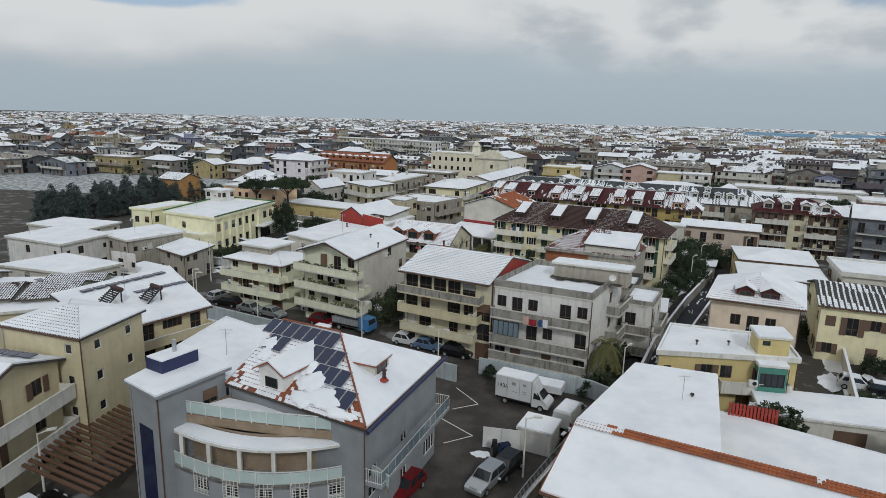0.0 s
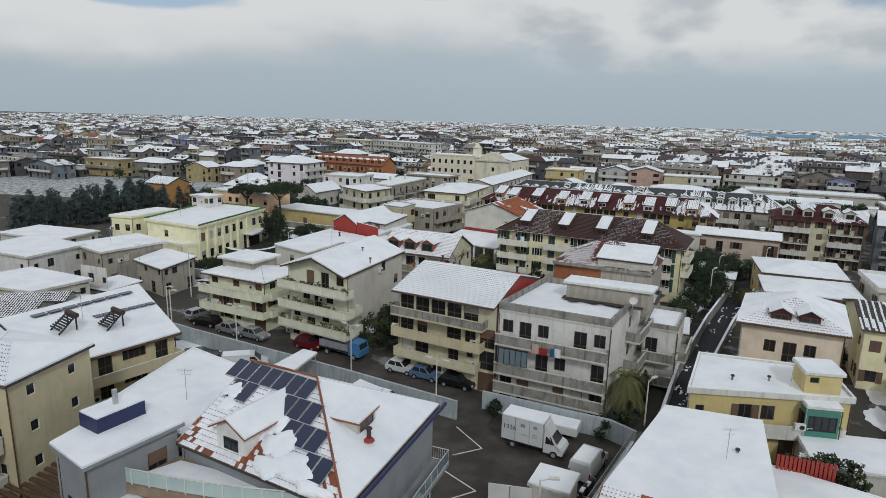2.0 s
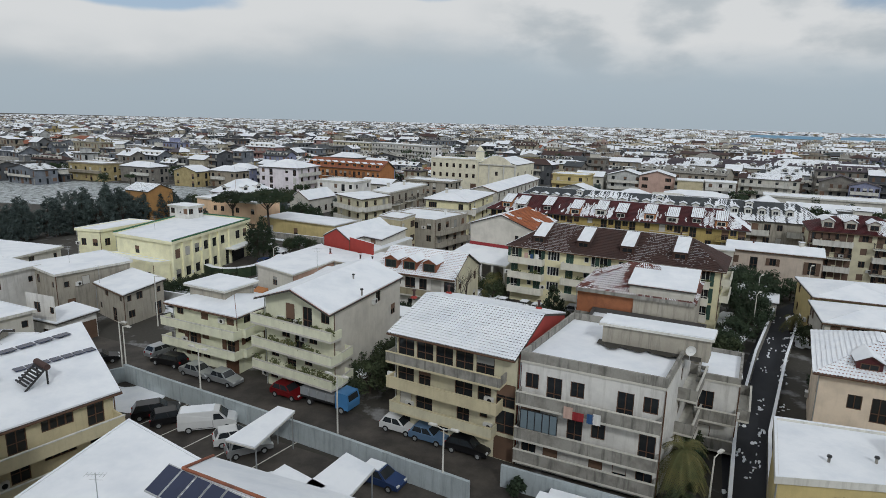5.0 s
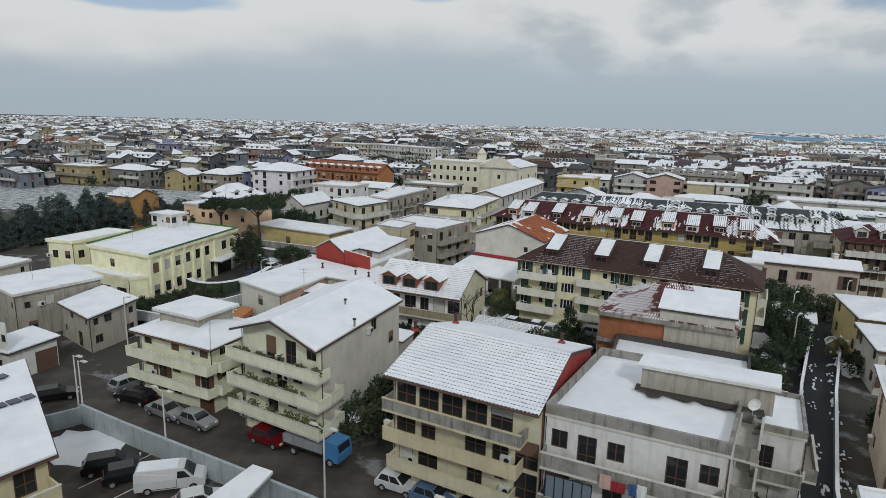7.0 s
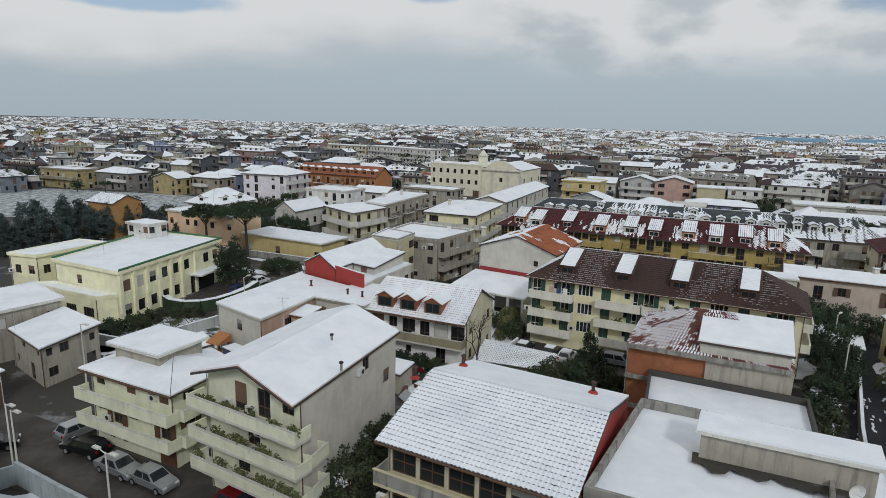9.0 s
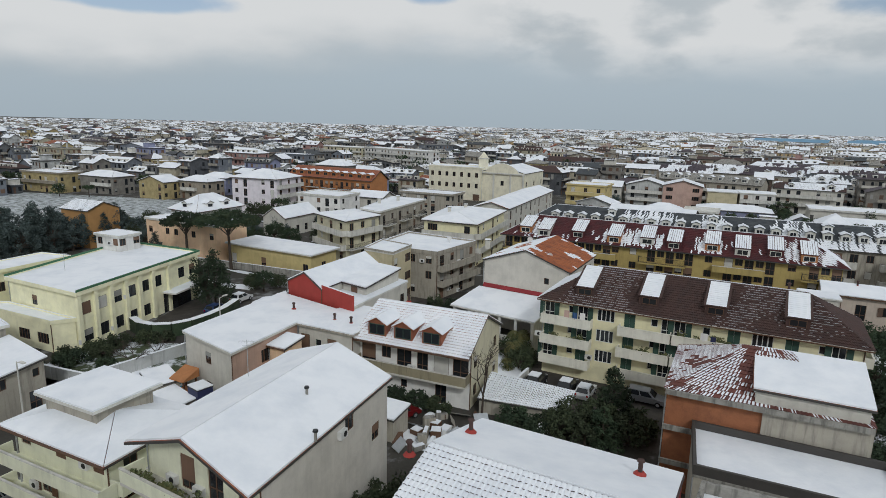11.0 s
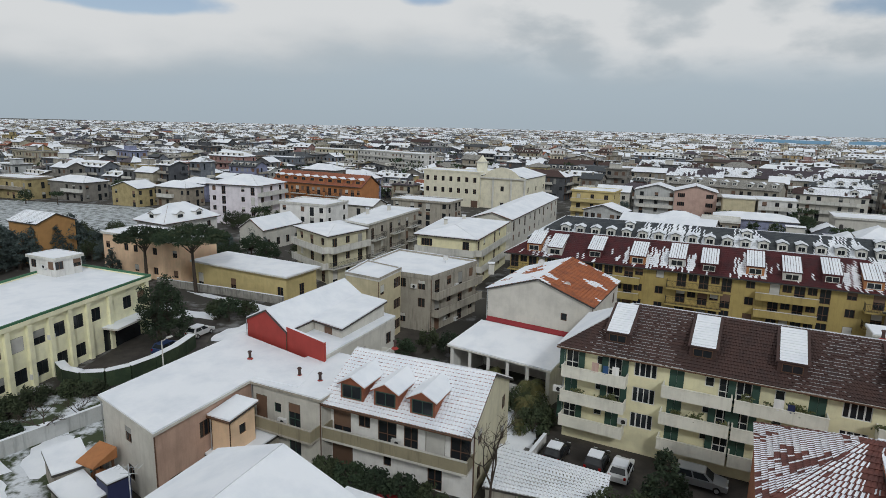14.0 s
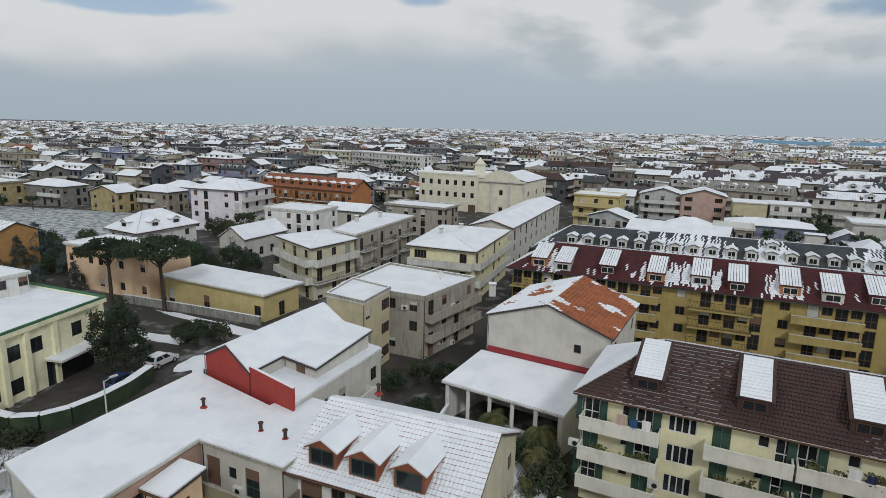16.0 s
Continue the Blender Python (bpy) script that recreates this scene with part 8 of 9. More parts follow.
house("yard_canopy", "low canopy with snow beside the farmhouse", [(-20.0, 107.4), (-16.2, 105.4), (-13.8, 109.6), (-17.6, 111.4)], 2.4, 1, BEIGE, "mono", 2.7, 0.2, rmat=CONC)
pt = thing("play_tower", "small orange and blue plastic play tower", "play tower", (-26.4, 104.9, 0), rz=-27)
pt.scale = (1.25, 1.25, 1.25)
for sx in (-0.6, 0.6):
    for sy in (-0.6, 0.6):
        b = Build()
        b.box(sx - 0.06, sy - 0.06, 0, sx + 0.06, sy + 0.06, 2.2, WOODF)
        part("post", b, pt)
b = Build()
b.prism(((-0.8, -0.8), (0.8, -0.8), (0.8, 0.8), (-0.8, 0.8)), 2.2, [2.3, 2.3, 2.9, 2.9], ORANGEP)
part("roof", b, pt)
b = Build()
b.box(-0.65, -0.65, 1.0, 0.65, 0.65, 1.15, ORANGEP)
part("platform", b, pt)
b = Build()
b.slab([(-0.75, -0.3, 1.2), (-0.75, 0.3, 1.2), (-2.6, 0.3, 0.15), (-2.6, -0.3, 0.15)], 0.08, paint("sky_blue", (0.05, 0.35, 0.55), 0.0))
part("slide", b, pt)
b = Build()
b.box(-0.9, -0.8, 0, 0.9, 0.8, 3.0, NAVY)
b.box(-0.95, -0.85, 3.0, 0.95, 0.85, 3.1, DARKM)
b.box(-0.92, -0.82, 3.1, 0.92, 0.82, 3.2, SNOW)
tagged(part("site_toilet", b, matrix=pose(-23.8, 102.4, 0, 0, 0, -38)), "navy blue cabin with snow on top", "cabin")
b = Build()
b.bar((0, 0, 0.6), (3.6, 0, 0.6), 0.55, WHITEF, n=14)
tagged(part("storage_tank", b, matrix=pose(-21.8, 101.6, 0, 0, 0, -40)), "long white cylindrical tank in the yard", "tank")
fe = thing("slatted_screen", "dark red slatted screen half covered by snow", "fence", (26.6, 48.6, 3.0), rz=-20)
for k in range(14):
    b = Build()
    b.box(-0.1, -0.03, 0, 0.1, 0.03, 1.5, REDP)
    part("slat", b, fe, matrix=pose(k * 0.28, 0, 0))

house("roof_room", "small yellow roof room with snow on top", [(32.0, 55.4), (34.8, 55.0), (35.4, 57.8), (32.6, 58.2)], 8.0, 1, YELLOW, "flat", over=0.2, parapet=0, z0=6.2, rows={0: ["s."]}, fmat=SHUTG)
for a in ((-40.5, 108.6, 6.5, 2.6, -27), (-36.4, 104.6, 4.5, 2.2, -27), (-33.4, 110.0, 2.2, 3.6, 25), (-52, 96.5, 4, 1.2, -27), (-26.6, 131, 2.2, 6, -5), (-24.5, 146, 2.6, 5, 20), (26.4, 72.6, 1.2, 1.8, 0), (24.4, 76.0, 1.6, 2.2, 20)):
    snow_ground(*a)
for x, y, h, r in ((27.4, 46.2, 4.4, 0.9), (29.0, 45.4, 4.6, 1.1), (30.6, 44.6, 4.3, 0.9), (37.4, 41.2, 4.5, 1.1), (39.0, 40.4, 4.4, 1.0), (40.6, 39.6, 4.4, 1.0)):
    broad("tall green shrub growing above a snowy roof edge", x + 1.2, y + 3.2, h, r, FOL2, 0.02, "shrubs behind the annex", "shrub", 0.3)
# slush in the lane: pale ragged strips between the wheel tracks
lane_pts = [(21.2, 58.0), (29.9, 73.1), (37.7, 87.3), (41.8, 94.6), (45.8, 101.4), (52.0, 108.8), (58.0, 113.4)]
b = Build()
for i in range(len(lane_pts) - 1):
    a_, b_ = Vector((*lane_pts[i], 0.055)), Vector((*lane_pts[i + 1], 0.055))
    d = (b_ - a_).normalized()
    o_ = Vector((d.y, -d.x, 0))
    for k in range(int((b_ - a_).length * 5.5)):
        off, spread = jr.choice(((0.9, 0.22), (0.9, 0.3), (-0.45, 0.2), (2.6, 0.2), (2.7, 0.3)))
        at_ = jr.random()
        if noise.noise(Vector(((i * 16 + at_ * 16) * 0.22, off * 3, 0.5))) < -0.12:
            continue
        c = a_.lerp(b_, at_) + o_ * (off + jr.gauss(0, spread))
        rl_, rw_ = jr.uniform(0.12, 0.55), jr.uniform(0.05, 0.2)
        ring = [c + d * math.cos(t_ * 0.7854) * rl_ * jr.uniform(0.6, 1.2) + o_ * math.sin(t_ * 0.7854) * rw_ * jr.uniform(0.6, 1.3) for t_ in range(8)]
        top_ = [c.lerp(p, 0.6) + Vector((0, 0, jr.uniform(0.02, 0.05))) for p in ring]
        for t_ in range(8):
            b.face((ring[t_ - 1], top_[t_ - 1], top_[t_], ring[t_]), SNOW)
        b.face(top_[::-1], SNOW)
tagged(part("slush", b), "thin broken slush lying along the lane", "slush", kind="stuff")

# ---- further streets, house by house ----
TOWN = "houses of the town"


def row_quad(a, b, d):
    """A quad with front a-b and depth d."""
    ex, ey = b[0] - a[0], b[1] - a[1]
    l = math.hypot(ex, ey)
    ox, oy = -ey / l * d, ex / l * d
    return [a, b, (b[0] + ox, b[1] + oy), (a[0] + ox, a[1] + oy)]


def broken_snow(seed):
    """Snow lying in slabs between bare stretches, with ragged streaks below them."""
    def f(p):
        u, w = p[0] * 0.9057 - p[1] * 0.4239, p[0] * 0.4239 + p[1] * 0.9057
        v = noise.noise(Vector((u * 0.11, w * 0.16, seed))) + 0.45 * noise.noise(Vector((u * 0.9, w * 0.22, seed + 3)))
        return 1.0 if v > -0.06 else 0.0
    return f


def town(label, a, b, d, top, st, wall, roof="flat", ridge=None, pat="dwd.wdw", bal=(0.04, 0.96), rmat=CONC, snow=1, dorm=0, style="solid", trim=TRIM, dwall=TRIM):
    q = row_quad(a, b, d)
    side = 1 if a[0] < 0 else 3
    dark = rmat in (PLUM, SLATE, BROWNT) and roof != "flat"
    o = house("town_house", label, q, top, st, wall, roof, ridge, 0.45, rows={0: [pat] * st, side: ["w.dw"] * st}, lod=1, rmat=rmat, snow=snow, tiled=broken_snow(a[0] + a[1]) if dark else None, tilekw=dict(pitch=0.42, course=0.6, rise=0.03) if dark else None, group=TOWN, parapet=0.35, trim=trim,
              balconies=[(0, s, bal[0], bal[1], 1.2, style) for s in range(1, st)] if bal else (), smat=None, fmat=DARKM)
    if dorm:
        sl = roof_slopes(grow(q, 0.45), top, ridge, roof)[0][0]
        for k in range(dorm):
            dormer(o, sl, (k + 0.5 + 0.12 * math.sin(k * 2.3)) / dorm, 0.2 + 0.05 * (k % 3), (1.7, 2.2, 1.5)[k % 3], 1.15, ("low", "gable")[k % 2], dwall, rmat, WHITEF, over=0.2)
    return o


town("grey-beige house with thin snow on its flat roof", (-14, 233), (1.5, 225.5), 8.5, 7.4, 3, BEIGE, pat="w.dwd.w", bal=None, trim=BEIGE)
town("low grey house by the convent with snowy roof", (-30, 231), (-19, 226), 7.5, 6.2, 2, OFFW, "gable0", 7.8, "w.dw", None)
town("white four-storey apartment row with flat snowy roof", (-53, 446), (-12, 403), 11, 11.6, 4, WHITEP, pat="dwdw.dwdw.dwdw.dwd", bal=(0.02, 0.98))
town("cream four-storey apartment row with balconies", (-92, 471), (-55, 449), 11, 11.0, 4, CREAM, pat="dwd.wdw.dwd.wd", bal=(0.02, 0.98))
town("grey-green terrace with white dormers along the roof", (83, 283), (110, 260), 10, 9.4, 3, BEIGE, "gable0", 12.0, "dwd.dwd.dwd.dw", (0.02, 0.98), CONC, 0, 9)
town("grey terrace with dormers in a brown roof", (104, 386), (128, 362), 10, 9.6, 3, OFFW, "gable0", 12.4, "dwd.dwd.dwd", (0.02, 0.98), BROWNT, 0, 7)
town("pale house with brown roof and roof terrace", (117, 264), (135, 253), 10, 8.6, 3, OFFW, "gable0", 10.6, "dwd.wdw", (0.05, 0.9), BROWNT, 0, 2)
town("long terrace under a plum slate roof", (117, 320), (150, 300), 12, 9.6, 3, BEIGE, "gable0", 13.2, "dwd.dwd.dwd.dwd", (0.02, 0.98), PLUM, 0, 6, dwall=BEIGE)
town("long terrace under a dark slate roof with dormers", (138, 290), (178, 268), 12, 8.8, 3, GREYP, "hip", 12.0, "dwd.dwd.dwd.dwd", (0.02, 0.98), SLATE, 0, 8)
town("terrace with snow-streaked plum roof", (154, 342), (196, 318), 12, 9.6, 3, BEIGE, "gable0", 13.0, "dwd.dwd.dwd.dwd", (0.02, 0.98), PLUM, 0, 6)
town("terrace with dark brown roof and white gable", (96, 322), (115, 312), 11, 9.4, 3, OFFW, "gable0", 12.4, "dwd.wdw", (0.02, 0.98), PLUM, 1)
town("dark-roofed terrace on the rise of the street", (180, 300), (214, 282), 12, 9.4, 3, BEIGE, "gable0", 12.8, "dwd.dwd.dwd.dw", (0.02, 0.98), SLATE, 0, 6)
town("long low hall with flat snowy roof", (112, 233), (150, 215), 12, 4.8, 1, OFFW, pat="w.w.w.w.w", bal=None)
town("two-storey yellow house with flat roof", (-160, 276), (-141, 268), 9, 7.0, 2, FARW[7], pat="dw.wd.w", trim=FARW[9])
town("grey house with blank gable and snowy roof", (-137, 274), (-121, 267), 9, 6.4, 2, FARW[1], "hip", 8.2, "..dwd", (0.4, 0.95))
town("three-storey grey apartment house with dark balconies", (-173, 409), (-146, 395), 11, 10.0, 3, OFFW, "hip", 12.0, "dwd.wdw.dw", (0.02, 0.98), PLUM, 1, 5)
town("pink three-storey house with long balconies", (-128, 341), (-115, 335), 9, 8.8, 3, FARW[5], "flat", None, "dwd.w", (0.02, 0.98), trim=FARW[5])
town("yellow villa with snowy gable roof", (-109, 262), (-98, 257), 8, 6.0, 2, FARW[7], "gable1", 8.0, "w.d", None)
town("yellow house with broken snowy roof", (-95, 263), (-83, 258), 8, 6.4, 2, FARW[9], "hip", 8.2, "dw.w", (0.1, 0.6))
for k, (lab, a_, b_) in enumerate((("wide hall under blue sheet roofing", (480, 1010), (560, 950)), ("long warehouse under blue sheet roofing", (575, 930), (680, 850)), ("blue-roofed hall among the far houses", (640, 1010), (740, 935)))):
    house("warehouse", lab, row_quad(a_, b_, 45), 12.5, 1, OFFW, "gable0", 17, 0.5, rows={0: ["w.w.w.w"]}, lod=1, rmat=BLUER, snow=0, category="warehouse")
town("white house with balconies and snowy gable roof", (66, 270), (79, 264), 10, 8.0, 3, WCONC, "gable1", 10.2, "dwd", (0.05, 0.95))
town("grey house with narrow snowy roof behind the terrace", (54, 274), (64, 269.5), 9, 7.0, 2, OFFW, "gable0", 8.8, "w.w", None)
house("small_house", "small white gabled house with arched windows and snowy roof", [(-45.6, 196.8), (-39.6, 194.2), (-34.0, 206.6), (-40, 209.2)], 4.6, 1, OFFW, "gable1", 7.0, 0.3, rows={0: ["a.a"], 1: ["aaaa"]}, lod=1)
garden_wall("garden wall with snow on its top beside the pines", [(-49.4, 164.6), (-36, 159.4), (-25, 154.7)], 1.3, CONC)
for a in ((-44, 152.4, 5, 1.2, -24), (-36, 148.6, 4, 1.4, -24), (-36, 157.4, 7, 0.8, -27), (-47, 149, 3, 1.2, -20), (-52, 187, 4, 2, -30), (-47, 215, 6, 2, -30), (-30, 192, 4, 1.6, 60)):
    snow_ground(*a)
for x, y, h, r in ((-48.6, 152.2, 2.6, 1.8), (-44.6, 147.2, 2.4, 1.8), (-41.6, 146.4, 2.2, 1.6), (-52, 183, 4.5, 2.6), (-47, 187.5, 4.8, 2.8), (-43.5, 183, 4.2, 2.6), (-40.5, 188.5, 4.5, 2.6), (-36, 185, 3.8, 2.4), (-48, 214, 5.2, 2.8),
                   (-44, 218, 5.6, 2.8), (-52, 219, 5.0, 2.6), (-56, 222, 4.6, 2.4), (-72, 186, 4.6, 2.8), (-76, 191, 4.4, 2.8), (-70, 181, 4.0, 2.6), (-80, 196, 4.2, 2.8), (-72, 198, 4.6, 2.6), (-85, 203, 4.0, 2.6), (-78, 205, 4.0, 2.4), (-66, 186, 4.4, 2.4), (-30, 190, 3.6, 2.2)):
    broad("olive-green garden tree among the houses", x, y, h, r, FOL2 if TR.random() < 0.6 else FOL1, 0.0, "garden trees", clear=0.05)
# plaster over part of the brick gable
a_, b_ = lerp(q_hip[0], q_hip[1], 0.5), q_hip[1]
b = Build()
n_ = Vector((b_[1] - a_[1], a_[0] - b_[0])).normalized()
b.prism([(a_[0] + n_.x * 0.06, a_[1] + n_.y * 0.06), (b_[0] + n_.x * 0.06, b_[1] + n_.y * 0.06), (b_[0] - n_.x * 0.1, b_[1] - n_.y * 0.1), (a_[0] - n_.x * 0.1, a_[1] - n_.y * 0.1)], 0.0, 8.4, BEIGE)
tagged(part("wall_panel", b), "grey-beige plaster over part of the brick wall", "wall", kind="structure")
snow_ground(6.4, 117.2, 1.9, 5.6, 12, 0.09)
for x, y, h, r in ((5.4, 124.0, 2.4, 2.2), (7.2, 115.6, 1.2, 1.1)):
    palm("low garden palm with dark spreading fronds", x, y, h, r)
for x, y, h, r in ((50.4, 77.4, 2.2, 1.5), (52.2, 75.4, 2.3, 1.6), (53.8, 73.4, 2.2, 1.5), (55.2, 71.2, 2.3, 1.6), (56.6, 69.0, 2.2, 1.5), (58.0, 67.0, 2.2, 1.5), (45.4, 58.4, 1.0, 1.2), (47.4, 57.4, 1.1, 1.3), (49.4, 56.6, 1.0, 1.2)):
    broad("dense dark clipped hedge plant beside the garden", x, y, h, r, FOL2, 0.0, "garden hedge", "shrub", 0.02)
for a in ((45.2, 63.6, 3.0, 1.6, 60), (48.6, 68.6, 2.6, 1.4, 60)):
    snow_ground(*a)
for x, y, h, r in ((52.6, 117.6, 4.6, 2.4), (55.6, 120.2, 4.4, 2.4), (52.4, 122.6, 4.8, 2.6), (58.6, 118.4, 3.6, 2.2), (64, 115.4, 3.4, 2.0), (70, 112.6, 3.4, 2.0)):
    broad("dense dark evergreen tree by the lane", x, y, h, r, FOL1, 0.0, "evergreens by the lane", clear=0.05)
palm("low garden palm with dark spreading fronds", 50.0, 97.0 + 5.4, 2.2, 1.9)
sheet("lawn", "school garden lawn half covered by snow", ((-47, 106.5), (-31, 99.5), (-27.5, 112), (-33.5, 121), (-40, 121.5), (-46, 116)), 0.06, LAWN, "garden")
for x, y, h, r in ((-41, 119.5, 1.6, 1.4), (-38.6, 121.6, 1.5, 1.3), (-44.4, 114.4, 1.6, 1.4), (-36.2, 121.4, 1.4, 1.2), (-42.6, 117.2, 1.5, 1.3)):
    broad("low rounded olive-green shrub in the school garden", x, y, h, r, FOL2, 0.0, "school garden shrubs", "shrub", 0.02)
bare_tree("bare leafless tree in the snowy school garden", -35.4, 112.4, 5.2)
# leaves over the clipped hedge
hd = Build()
hedge_pts = [(-42.4, 126.0), (-40.6, 124.2), (-38.4, 123.4), (-36.2, 123.8), (-34.4, 125.4), (-33.0, 128.0), (-32.0, 131.4), (-31.6, 135.5)]
for p_, q_ in zip(hedge_pts, hedge_pts[1:]):
    for k in range(int(math.dist(p_, q_) * 45)):
        c = lerp(p_, q_, TR.random())
        blades(hd, (c[0] + TR.uniform(-0.22, 0.3), c[1] - TR.uniform(0.05, 0.3), TR.uniform(0.05, 1.7)), 0.12, FOL2, 4, 0.11)
tagged(part("hedge_leaves", hd), "olive leaves of the clipped school hedge", "hedge", kind="stuff")

# ---- distant town ----
G0 = radians(-27)
UX, UY = math.cos(G0), math.sin(G0)


def quad_at(x, y, w, d, turn=0.0):
    a = G0 + turn
    ux, uy = math.cos(a), math.sin(a)
    vx, vy = -uy, ux
    return [(x + ux * sx * w / 2 + vx * sy * d / 2, y + uy * sx * w / 2 + vy * sy * d / 2) for sx, sy in ((-1, -1), (1, -1), (1, 1), (-1, 1))]


far_rng = random.Random(11)
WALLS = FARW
# darkest walls, for streets whose cloud shade is painted in by wall colour
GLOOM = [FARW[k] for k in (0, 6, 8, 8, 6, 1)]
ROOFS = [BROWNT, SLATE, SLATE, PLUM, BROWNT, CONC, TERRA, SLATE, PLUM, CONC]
# palest walls, standing in for sunshine on the far houses
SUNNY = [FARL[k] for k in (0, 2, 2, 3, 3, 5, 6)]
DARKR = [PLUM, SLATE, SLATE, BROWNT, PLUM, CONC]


def over_quad(q, n=5):
    return [lerp(lerp(q[0], q[1], i / (n - 1)), lerp(q[3], q[2], i / (n - 1)), j / (n - 1)) for i in range(n) for j in range(n)]


TAKEN = np.array([p for q in FOOTPRINTS for p in over_quad(q)])


def free(x, y, r):
    if -185 < x < -55 and 108 < y < 258 or -60 < x < -24 and 178 < y < 216:
        return False
    if abs(x - (-4 + (y - 120) * 0.2)) < 9 and y < 285:
        return False
    if -32 < x < 40 and 196 < y < 282:
        return False
    if 38 < x < 116 and 242 < y < 284:
        return False
    return bool((np.hypot(TAKEN[:, 0] - x, TAKEN[:, 1] - y) > r * 0.62).all())


def far_house(b, q, top, wall, rmat, roof, ridge, storeys, detail, snow):
    """A distant building in one shared mesh: walls, recessed galleries, balcony fronts, openings, roof, chimneys and snow."""
    rnd = far_rng.random
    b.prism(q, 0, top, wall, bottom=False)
    sh = top / storeys
    for i in (0, 1, 3) if detail else ():
        a, c = q[i], q[(i + 1) % 4]
        L = math.dist(a, c)
        ex, ey = (c[0] - a[0]) / L, (c[1] - a[1]) / L

        def P(m, o, z):
            return (a[0] + ex * m + ey * o, a[1] + ey * m - ex * o, z)

        def slab(m0, m1, o, z0, z1, mat):
            b.prism([P(m0, o, 0)[:2], P(m1, o, 0)[:2], P(m1, 0, 0)[:2], P(m0, 0, 0)[:2]], z0, z1, mat)

        long_ = i == 0 or rnd() < 0.4
        band = far_rng.choice((wall, wall, TRIM, OFFW, BEIGE))
        k0, k1 = rnd() * 0.25 * L, (0.75 + 0.25 * rnd()) * L
        n = max(2, int(L / 2.5))
        for st in range(storeys):
            for j in range(n):
                if rnd() < 0.12:
                    continue
                m, w = (j + 0.5) * L / n, far_rng.choice((0.4, 0.55, 0.75))
                door = rnd() < 0.5
                z0, z1 = st * sh + (0.1 if door else 0.9), st * sh + min(2.3, sh - 0.4)
                mat = far_rng.choice((GLASS, GLASS, GLASS, BLINDB, BLINDG, SHUTB))
                b.face((P(m - w, 0.03, z0), P(m + w, 0.03, z0), P(m + w, 0.03, z1), P(m - w, 0.03, z1)), mat)
            if st and long_:
                slab(k0, k1, 1.2, st * sh - 0.18, st * sh, CONC)
                b.prism([P(k0, 1.2, 0)[:2], P(k1, 1.2, 0)[:2], P(k1, 1.08, 0)[:2], P(k0, 1.08, 0)[:2]], st * sh, st * sh + 0.85, band)
            elif st and rnd() < 0.5:
                m = rnd() * (L - 3)
                slab(m, m + 3, 1.1, st * sh - 0.15, st * sh + 0.8, band)
    g = grow(q, 0.5)
    cx, cy = sum(p[0] for p in q) / 4, sum(p[1] for p in q) / 4
    if roof == "flat":
        b.prism(g, top, top + 0.3, far_rng.choice((wall, DARKTRIM, CONC)), far_rng.choice((SNOW, SNOW, SNOW, SNOWG)) if snow else rmat)
        if detail:
            w_ = grow(g, -0.25)
            for k in range(4):
                b.prism((g[k], g[(k + 1) % 4], w_[(k + 1) % 4], w_[k]), top + 0.3, top + 0.42, wall, SNOW if snow else wall)
        if rnd() < 0.7:
            c = quad_at(cx + far_rng.uniform(-2, 2), cy + far_rng.uniform(-2, 2), far_rng.uniform(2.5, 5), far_rng.uniform(2.5, 4))
            h = far_rng.uniform(1.8, 2.7)
            b.prism(c, top + 0.3, top + h, far_rng.choice((wall, BEIGE, OFFW)), SNOW)
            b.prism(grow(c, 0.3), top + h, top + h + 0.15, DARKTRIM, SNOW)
    else:
        slopes = roof_slopes(g, top, ridge, roof)[0]
        for sl in slopes:
            white = snow and rnd() < 0.86
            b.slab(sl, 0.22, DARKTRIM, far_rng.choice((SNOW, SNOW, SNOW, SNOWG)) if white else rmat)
        sl = slopes[0]
        if detail and len(sl) == 4 and rnd() < 0.5:
            a, c = Vector(sl[0]), Vector(sl[1])
            e = (c - a).normalized()
            n = max(2, int((c - a).length / 3.2))
            for k in range(n):
                o = a.lerp(c, (k + 0.5) / n) + Vector((-e.y, e.x, 0)) * 1.1
                u = Vector((-e.y, e.x, 0)) * 1.7
                b.prism([tuple((o - e * 0.8).xy), tuple((o + e * 0.8).xy), tuple((o + e * 0.8 + u).xy), tuple((o - e * 0.8 + u).xy)], top + 0.1, top + 1.5, OFFW, SNOW)
                f = Vector((e.y, -e.x, 0)) * 0.03
                b.face([tuple(o + f + e * s1 + Vector((0, 0, z1 - o.z))) for s1, z1 in ((-0.5, top + 0.5), (0.5, top + 0.5), (0.5, top + 1.3), (-0.5, top + 1.3))], GLASS)
        for i, j in {"gable0": ((1, 2), (3, 0)), "gable1": ((0, 1), (2, 3))}.get(roof, ()):
            b.face(((*q[i], top), (*q[j], top), ((q[i][0] + q[j][0]) / 2, (q[i][1] + q[j][1]) / 2, ridge)), wall)
    for _ in range(far_rng.choice((0, 1, 1, 2)) if detail else 0):
        x, y = lerp(lerp(q[0], q[1], rnd()), lerp(q[3], q[2], rnd()), 0.3 + 0.4 * rnd())
        b.box(x - 0.3, y - 0.3, top, x + 0.3, y + 0.3, max(top, ridge) + far_rng.uniform(0.4, 0.9), far_rng.choice((BEIGE, CONC, OFFW, DARKTRIM)))


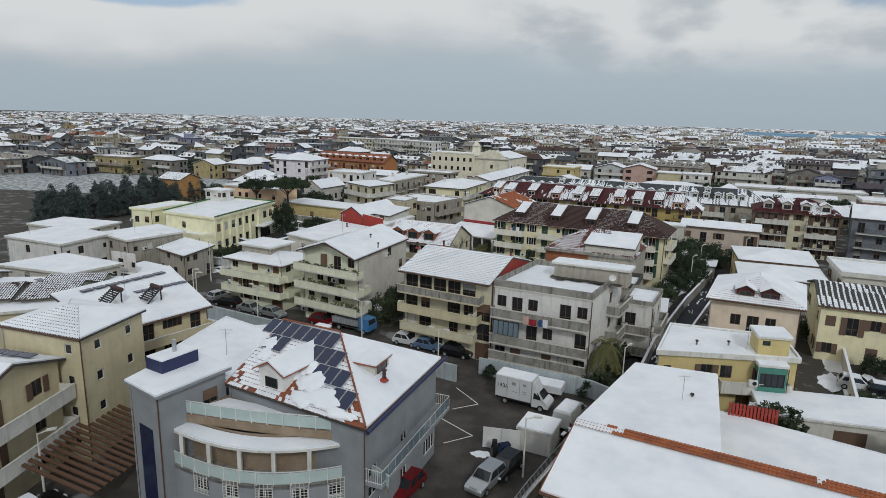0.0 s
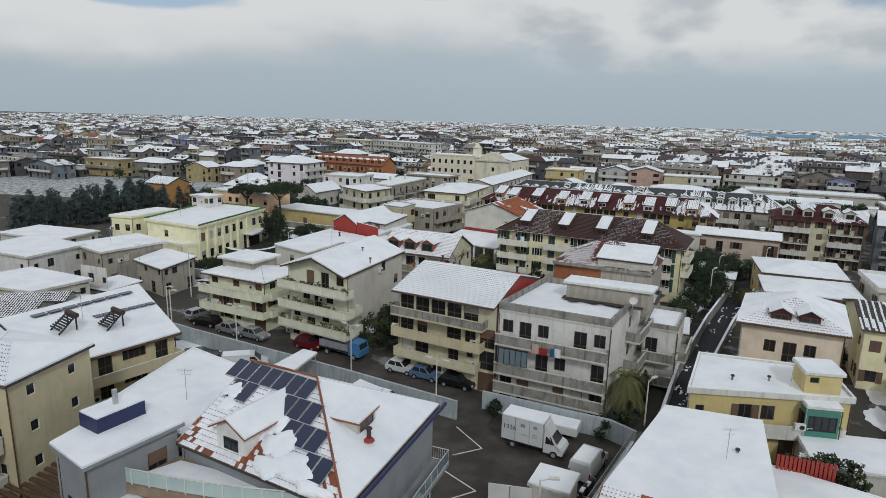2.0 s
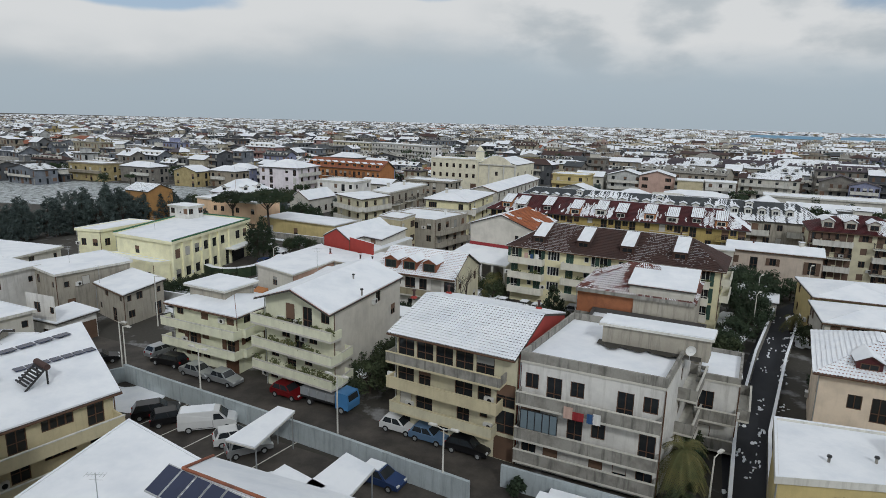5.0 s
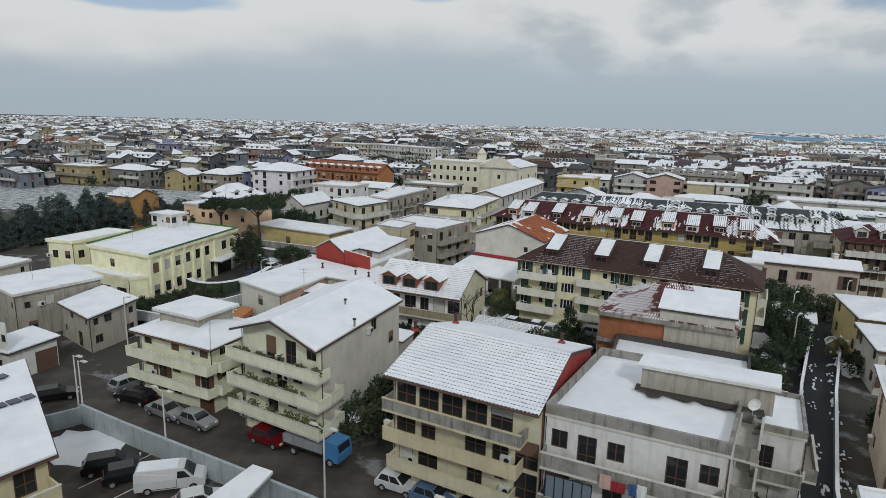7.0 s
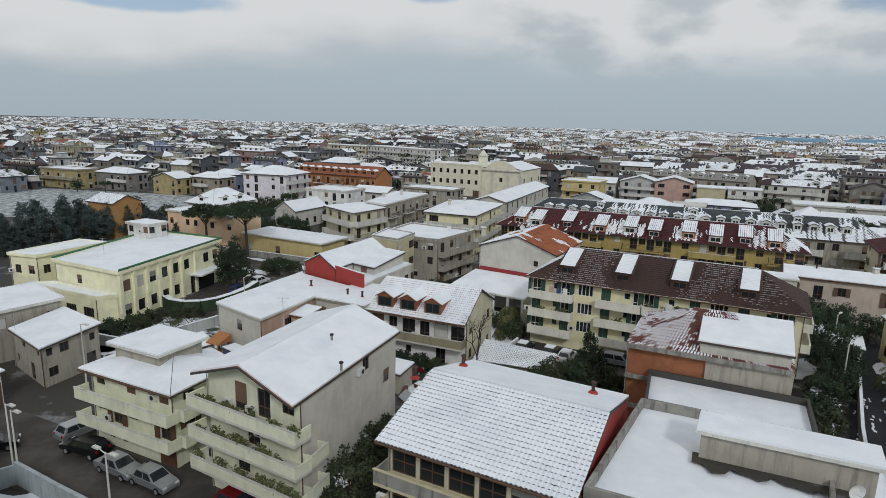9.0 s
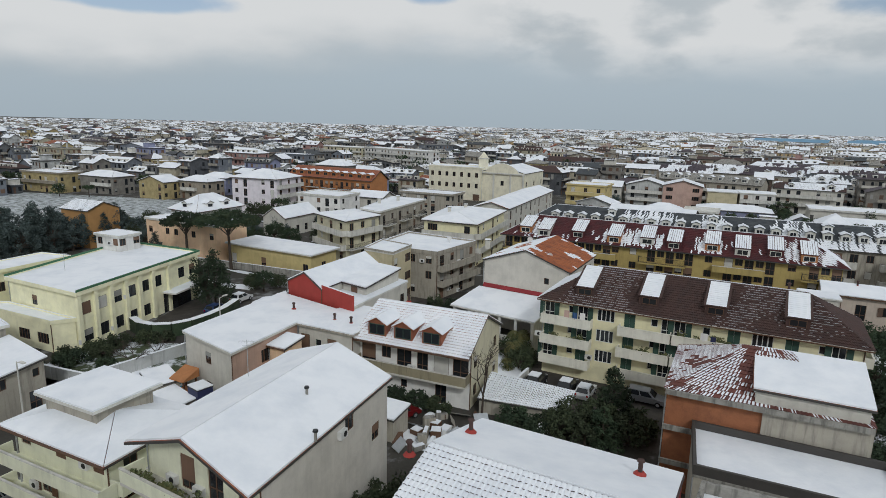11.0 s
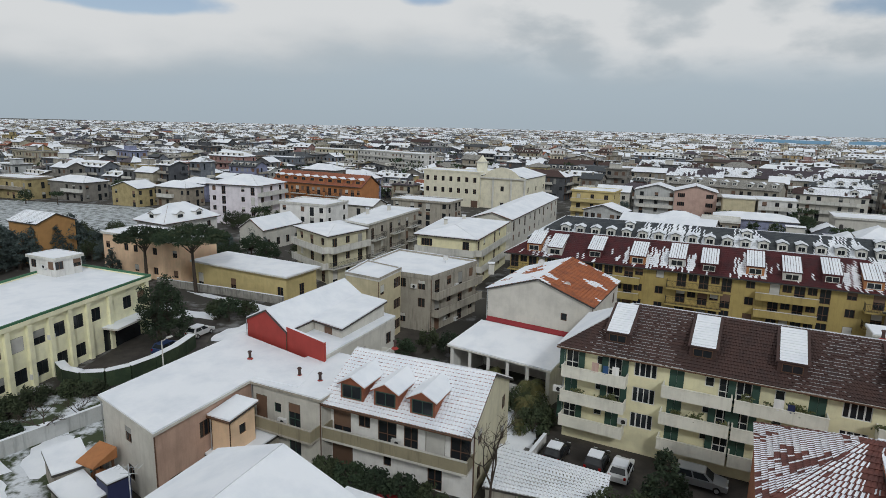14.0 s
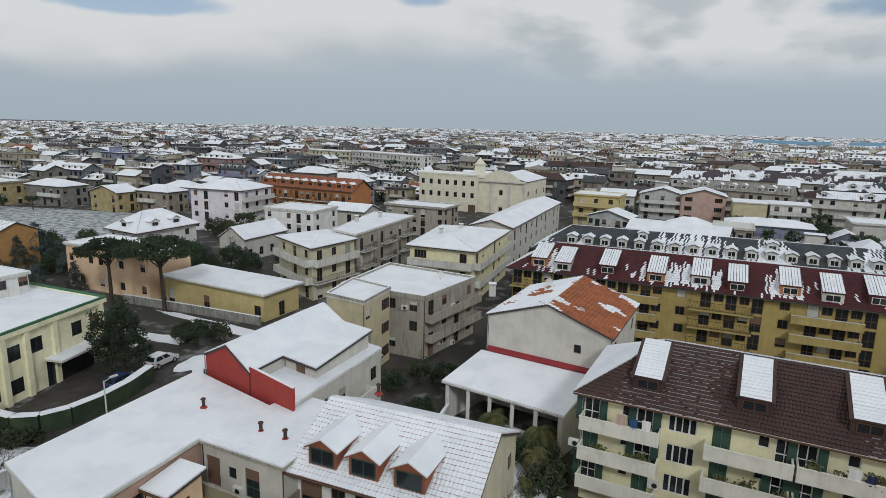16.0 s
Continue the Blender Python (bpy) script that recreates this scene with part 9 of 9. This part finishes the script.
far = [Build() for _ in range(3)]
HOMES = []
n_mid = 0
v = 60.0
while v < 3300:
    dv = far_rng.uniform(12.5, 16.5) if v < 800 else far_rng.uniform(18, 27)
    u = -2200.0
    while u < 1500:
        w = far_rng.choice((6, 7, 8, 8, 9, 10, 12, 14, 18, 24)) * far_rng.uniform(0.9, 1.1) * (1 if v < 900 else 1.25)
        d = far_rng.uniform(6.5, 9.5)
        gap = far_rng.uniform(1.5, 6) if far_rng.random() < 0.88 else far_rng.uniform(9, 24)
        x = (u + w / 2) * UX - (v + far_rng.uniform(-3, 3)) * UY
        y = (u + w / 2) * UY + (v + far_rng.uniform(-3, 3)) * UX
        u += w + gap
        dist = y - 5
        if y < 95 or y > 2900 or abs(x) > 0.80 * (y + 12) + 25 or (y < 130 and abs(x) < 75):
            continue
        if y < 175 and -70 < x < 95:
            continue
        if not free(x, y, 13 if w < 14 else 17):
            continue
        HOMES.append((x, y, 0.5 * max(w, d)))
        st = far_rng.choice((2, 2, 3, 3, 3, 4) if y < 600 else (2, 3, 3, 3, 4, 4, 4))
        top = st * 2.9 + far_rng.uniform(0, 0.8)
        low = 12 < x < 150 and 180 < y < 246 or -90 + (y - 300) * 0.3 < x < 14 and 285 < y < 440
        if low:
            st = 1 + (far_rng.random() < 0.35)
            top = st * 2.7 + far_rng.uniform(0, 0.6)
        roof = far_rng.choice(("flat", "flat", "hip", "gable0", "gable0", "gable1", "hip"))
        turn = far_rng.gauss(0, 0.06)
        q = quad_at(x, y, w, d, turn)
        ridge = top + far_rng.uniform(1.2, 2.7)
        # wall colour by place imitates cloud shade westward and sunlight far to the east
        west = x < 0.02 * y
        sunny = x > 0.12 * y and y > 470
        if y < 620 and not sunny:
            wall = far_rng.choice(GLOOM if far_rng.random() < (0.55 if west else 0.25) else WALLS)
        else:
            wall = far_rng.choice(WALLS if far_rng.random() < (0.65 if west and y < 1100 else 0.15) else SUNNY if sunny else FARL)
        rm = far_rng.choice(DARKR if x > 50 and y < 480 else ROOFS)
        snow = far_rng.random() < (0.9 if low else 0.5 if x > 50 and y < 480 else 0.78 if y < 560 else 0.9)
        if math.hypot(x, y) < 290 and n_mid < 75:
            n_mid += 1
            pat = far_rng.choice(("dwdwd", "wdw.dw", "dwwdw", "wdsdw"))
            lab = {"flat": "with a flat snowy roof", "hip": "with a snowy hip roof", "gable0": "with a snowy gable roof", "gable1": "with a snowy gabled front"}[roof] if snow else "with a partly bare roof"
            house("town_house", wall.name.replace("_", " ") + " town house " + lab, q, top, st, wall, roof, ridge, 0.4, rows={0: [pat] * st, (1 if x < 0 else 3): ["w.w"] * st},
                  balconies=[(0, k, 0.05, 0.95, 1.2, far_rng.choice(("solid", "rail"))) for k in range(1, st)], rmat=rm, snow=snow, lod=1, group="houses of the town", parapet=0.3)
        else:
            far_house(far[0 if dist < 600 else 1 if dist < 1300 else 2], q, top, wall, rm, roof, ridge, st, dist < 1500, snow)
        # a low annexe in the gap behind
        if far_rng.random() < 0.75 and dist < 1500:
            ax, ay = x - UY * (dv * 0.62) * 1.0, y + UX * dv * 0.62
            if free(ax, ay, 12) and ay > 185:
                aq = quad_at(ax + far_rng.uniform(-3, 3), ay, far_rng.uniform(4, 8), far_rng.uniform(3, 5), turn)
                far_house(far[0 if dist < 600 else 1], aq, far_rng.uniform(2.6, 4.6), far_rng.choice(WALLS), far_rng.choice(ROOFS), far_rng.choice(("flat", "gable0")), 5.2, 1, dist < 500, far_rng.random() < 0.6)
    v += dv
# evergreen and bare trees between the houses
HOMES_AT = np.array(HOMES)
wood = Build()
n_tree = 0
while n_tree < 1150:
    y = 185 + 1100 * far_rng.random() ** 1.5
    x = far_rng.uniform(-0.8, 0.8) * (y + 10)
    if not free(x, y, 8) or (np.hypot(HOMES_AT[:, 0] - x, HOMES_AT[:, 1] - y) < HOMES_AT[:, 2] * 0.95).any():
        continue
    n_tree += 1
    near = y < 330
    r, h = far_rng.uniform(1.4, 2.6 if near else 3.8), far_rng.uniform(3.5, 6) if near else far_rng.uniform(5, 10.5)
    flat = far_rng.random() < 0.3
    wood.bar((x, y, 0), (x, y, h * 0.75), 0.2, BARK, 0.1, n=5)
    for k in range(int((24 + r * 14) if near else (10 + r * 5))):
        a, d = far_rng.uniform(0, 6.28), r * far_rng.random() ** 0.5
        z = h * (far_rng.uniform(0.84, 1.0) if flat else far_rng.uniform(0.3, 1.0))
        d *= 1.25 if flat else 1.15 - 0.75 * (z / h - 0.3)
        blades(wood, (x + math.cos(a) * d, y + math.sin(a) * d, z), 0.6, SNOWG if far_rng.random() < 0.05 else FOL1 if far_rng.random() < 0.7 else FOL2, 14 if near else 7, 0.28 if near else 0.5)
tagged(part("far_trees", wood), "dark evergreen trees scattered between the houses", "trees", kind="stuff")
for b, lab in zip(far, ("dense town of snowy-roofed houses further off", "distant town of snowy roofs", "faint far town reaching to the horizon")):
    tagged(part("far_town", b), lab, "town", kind="stuff")
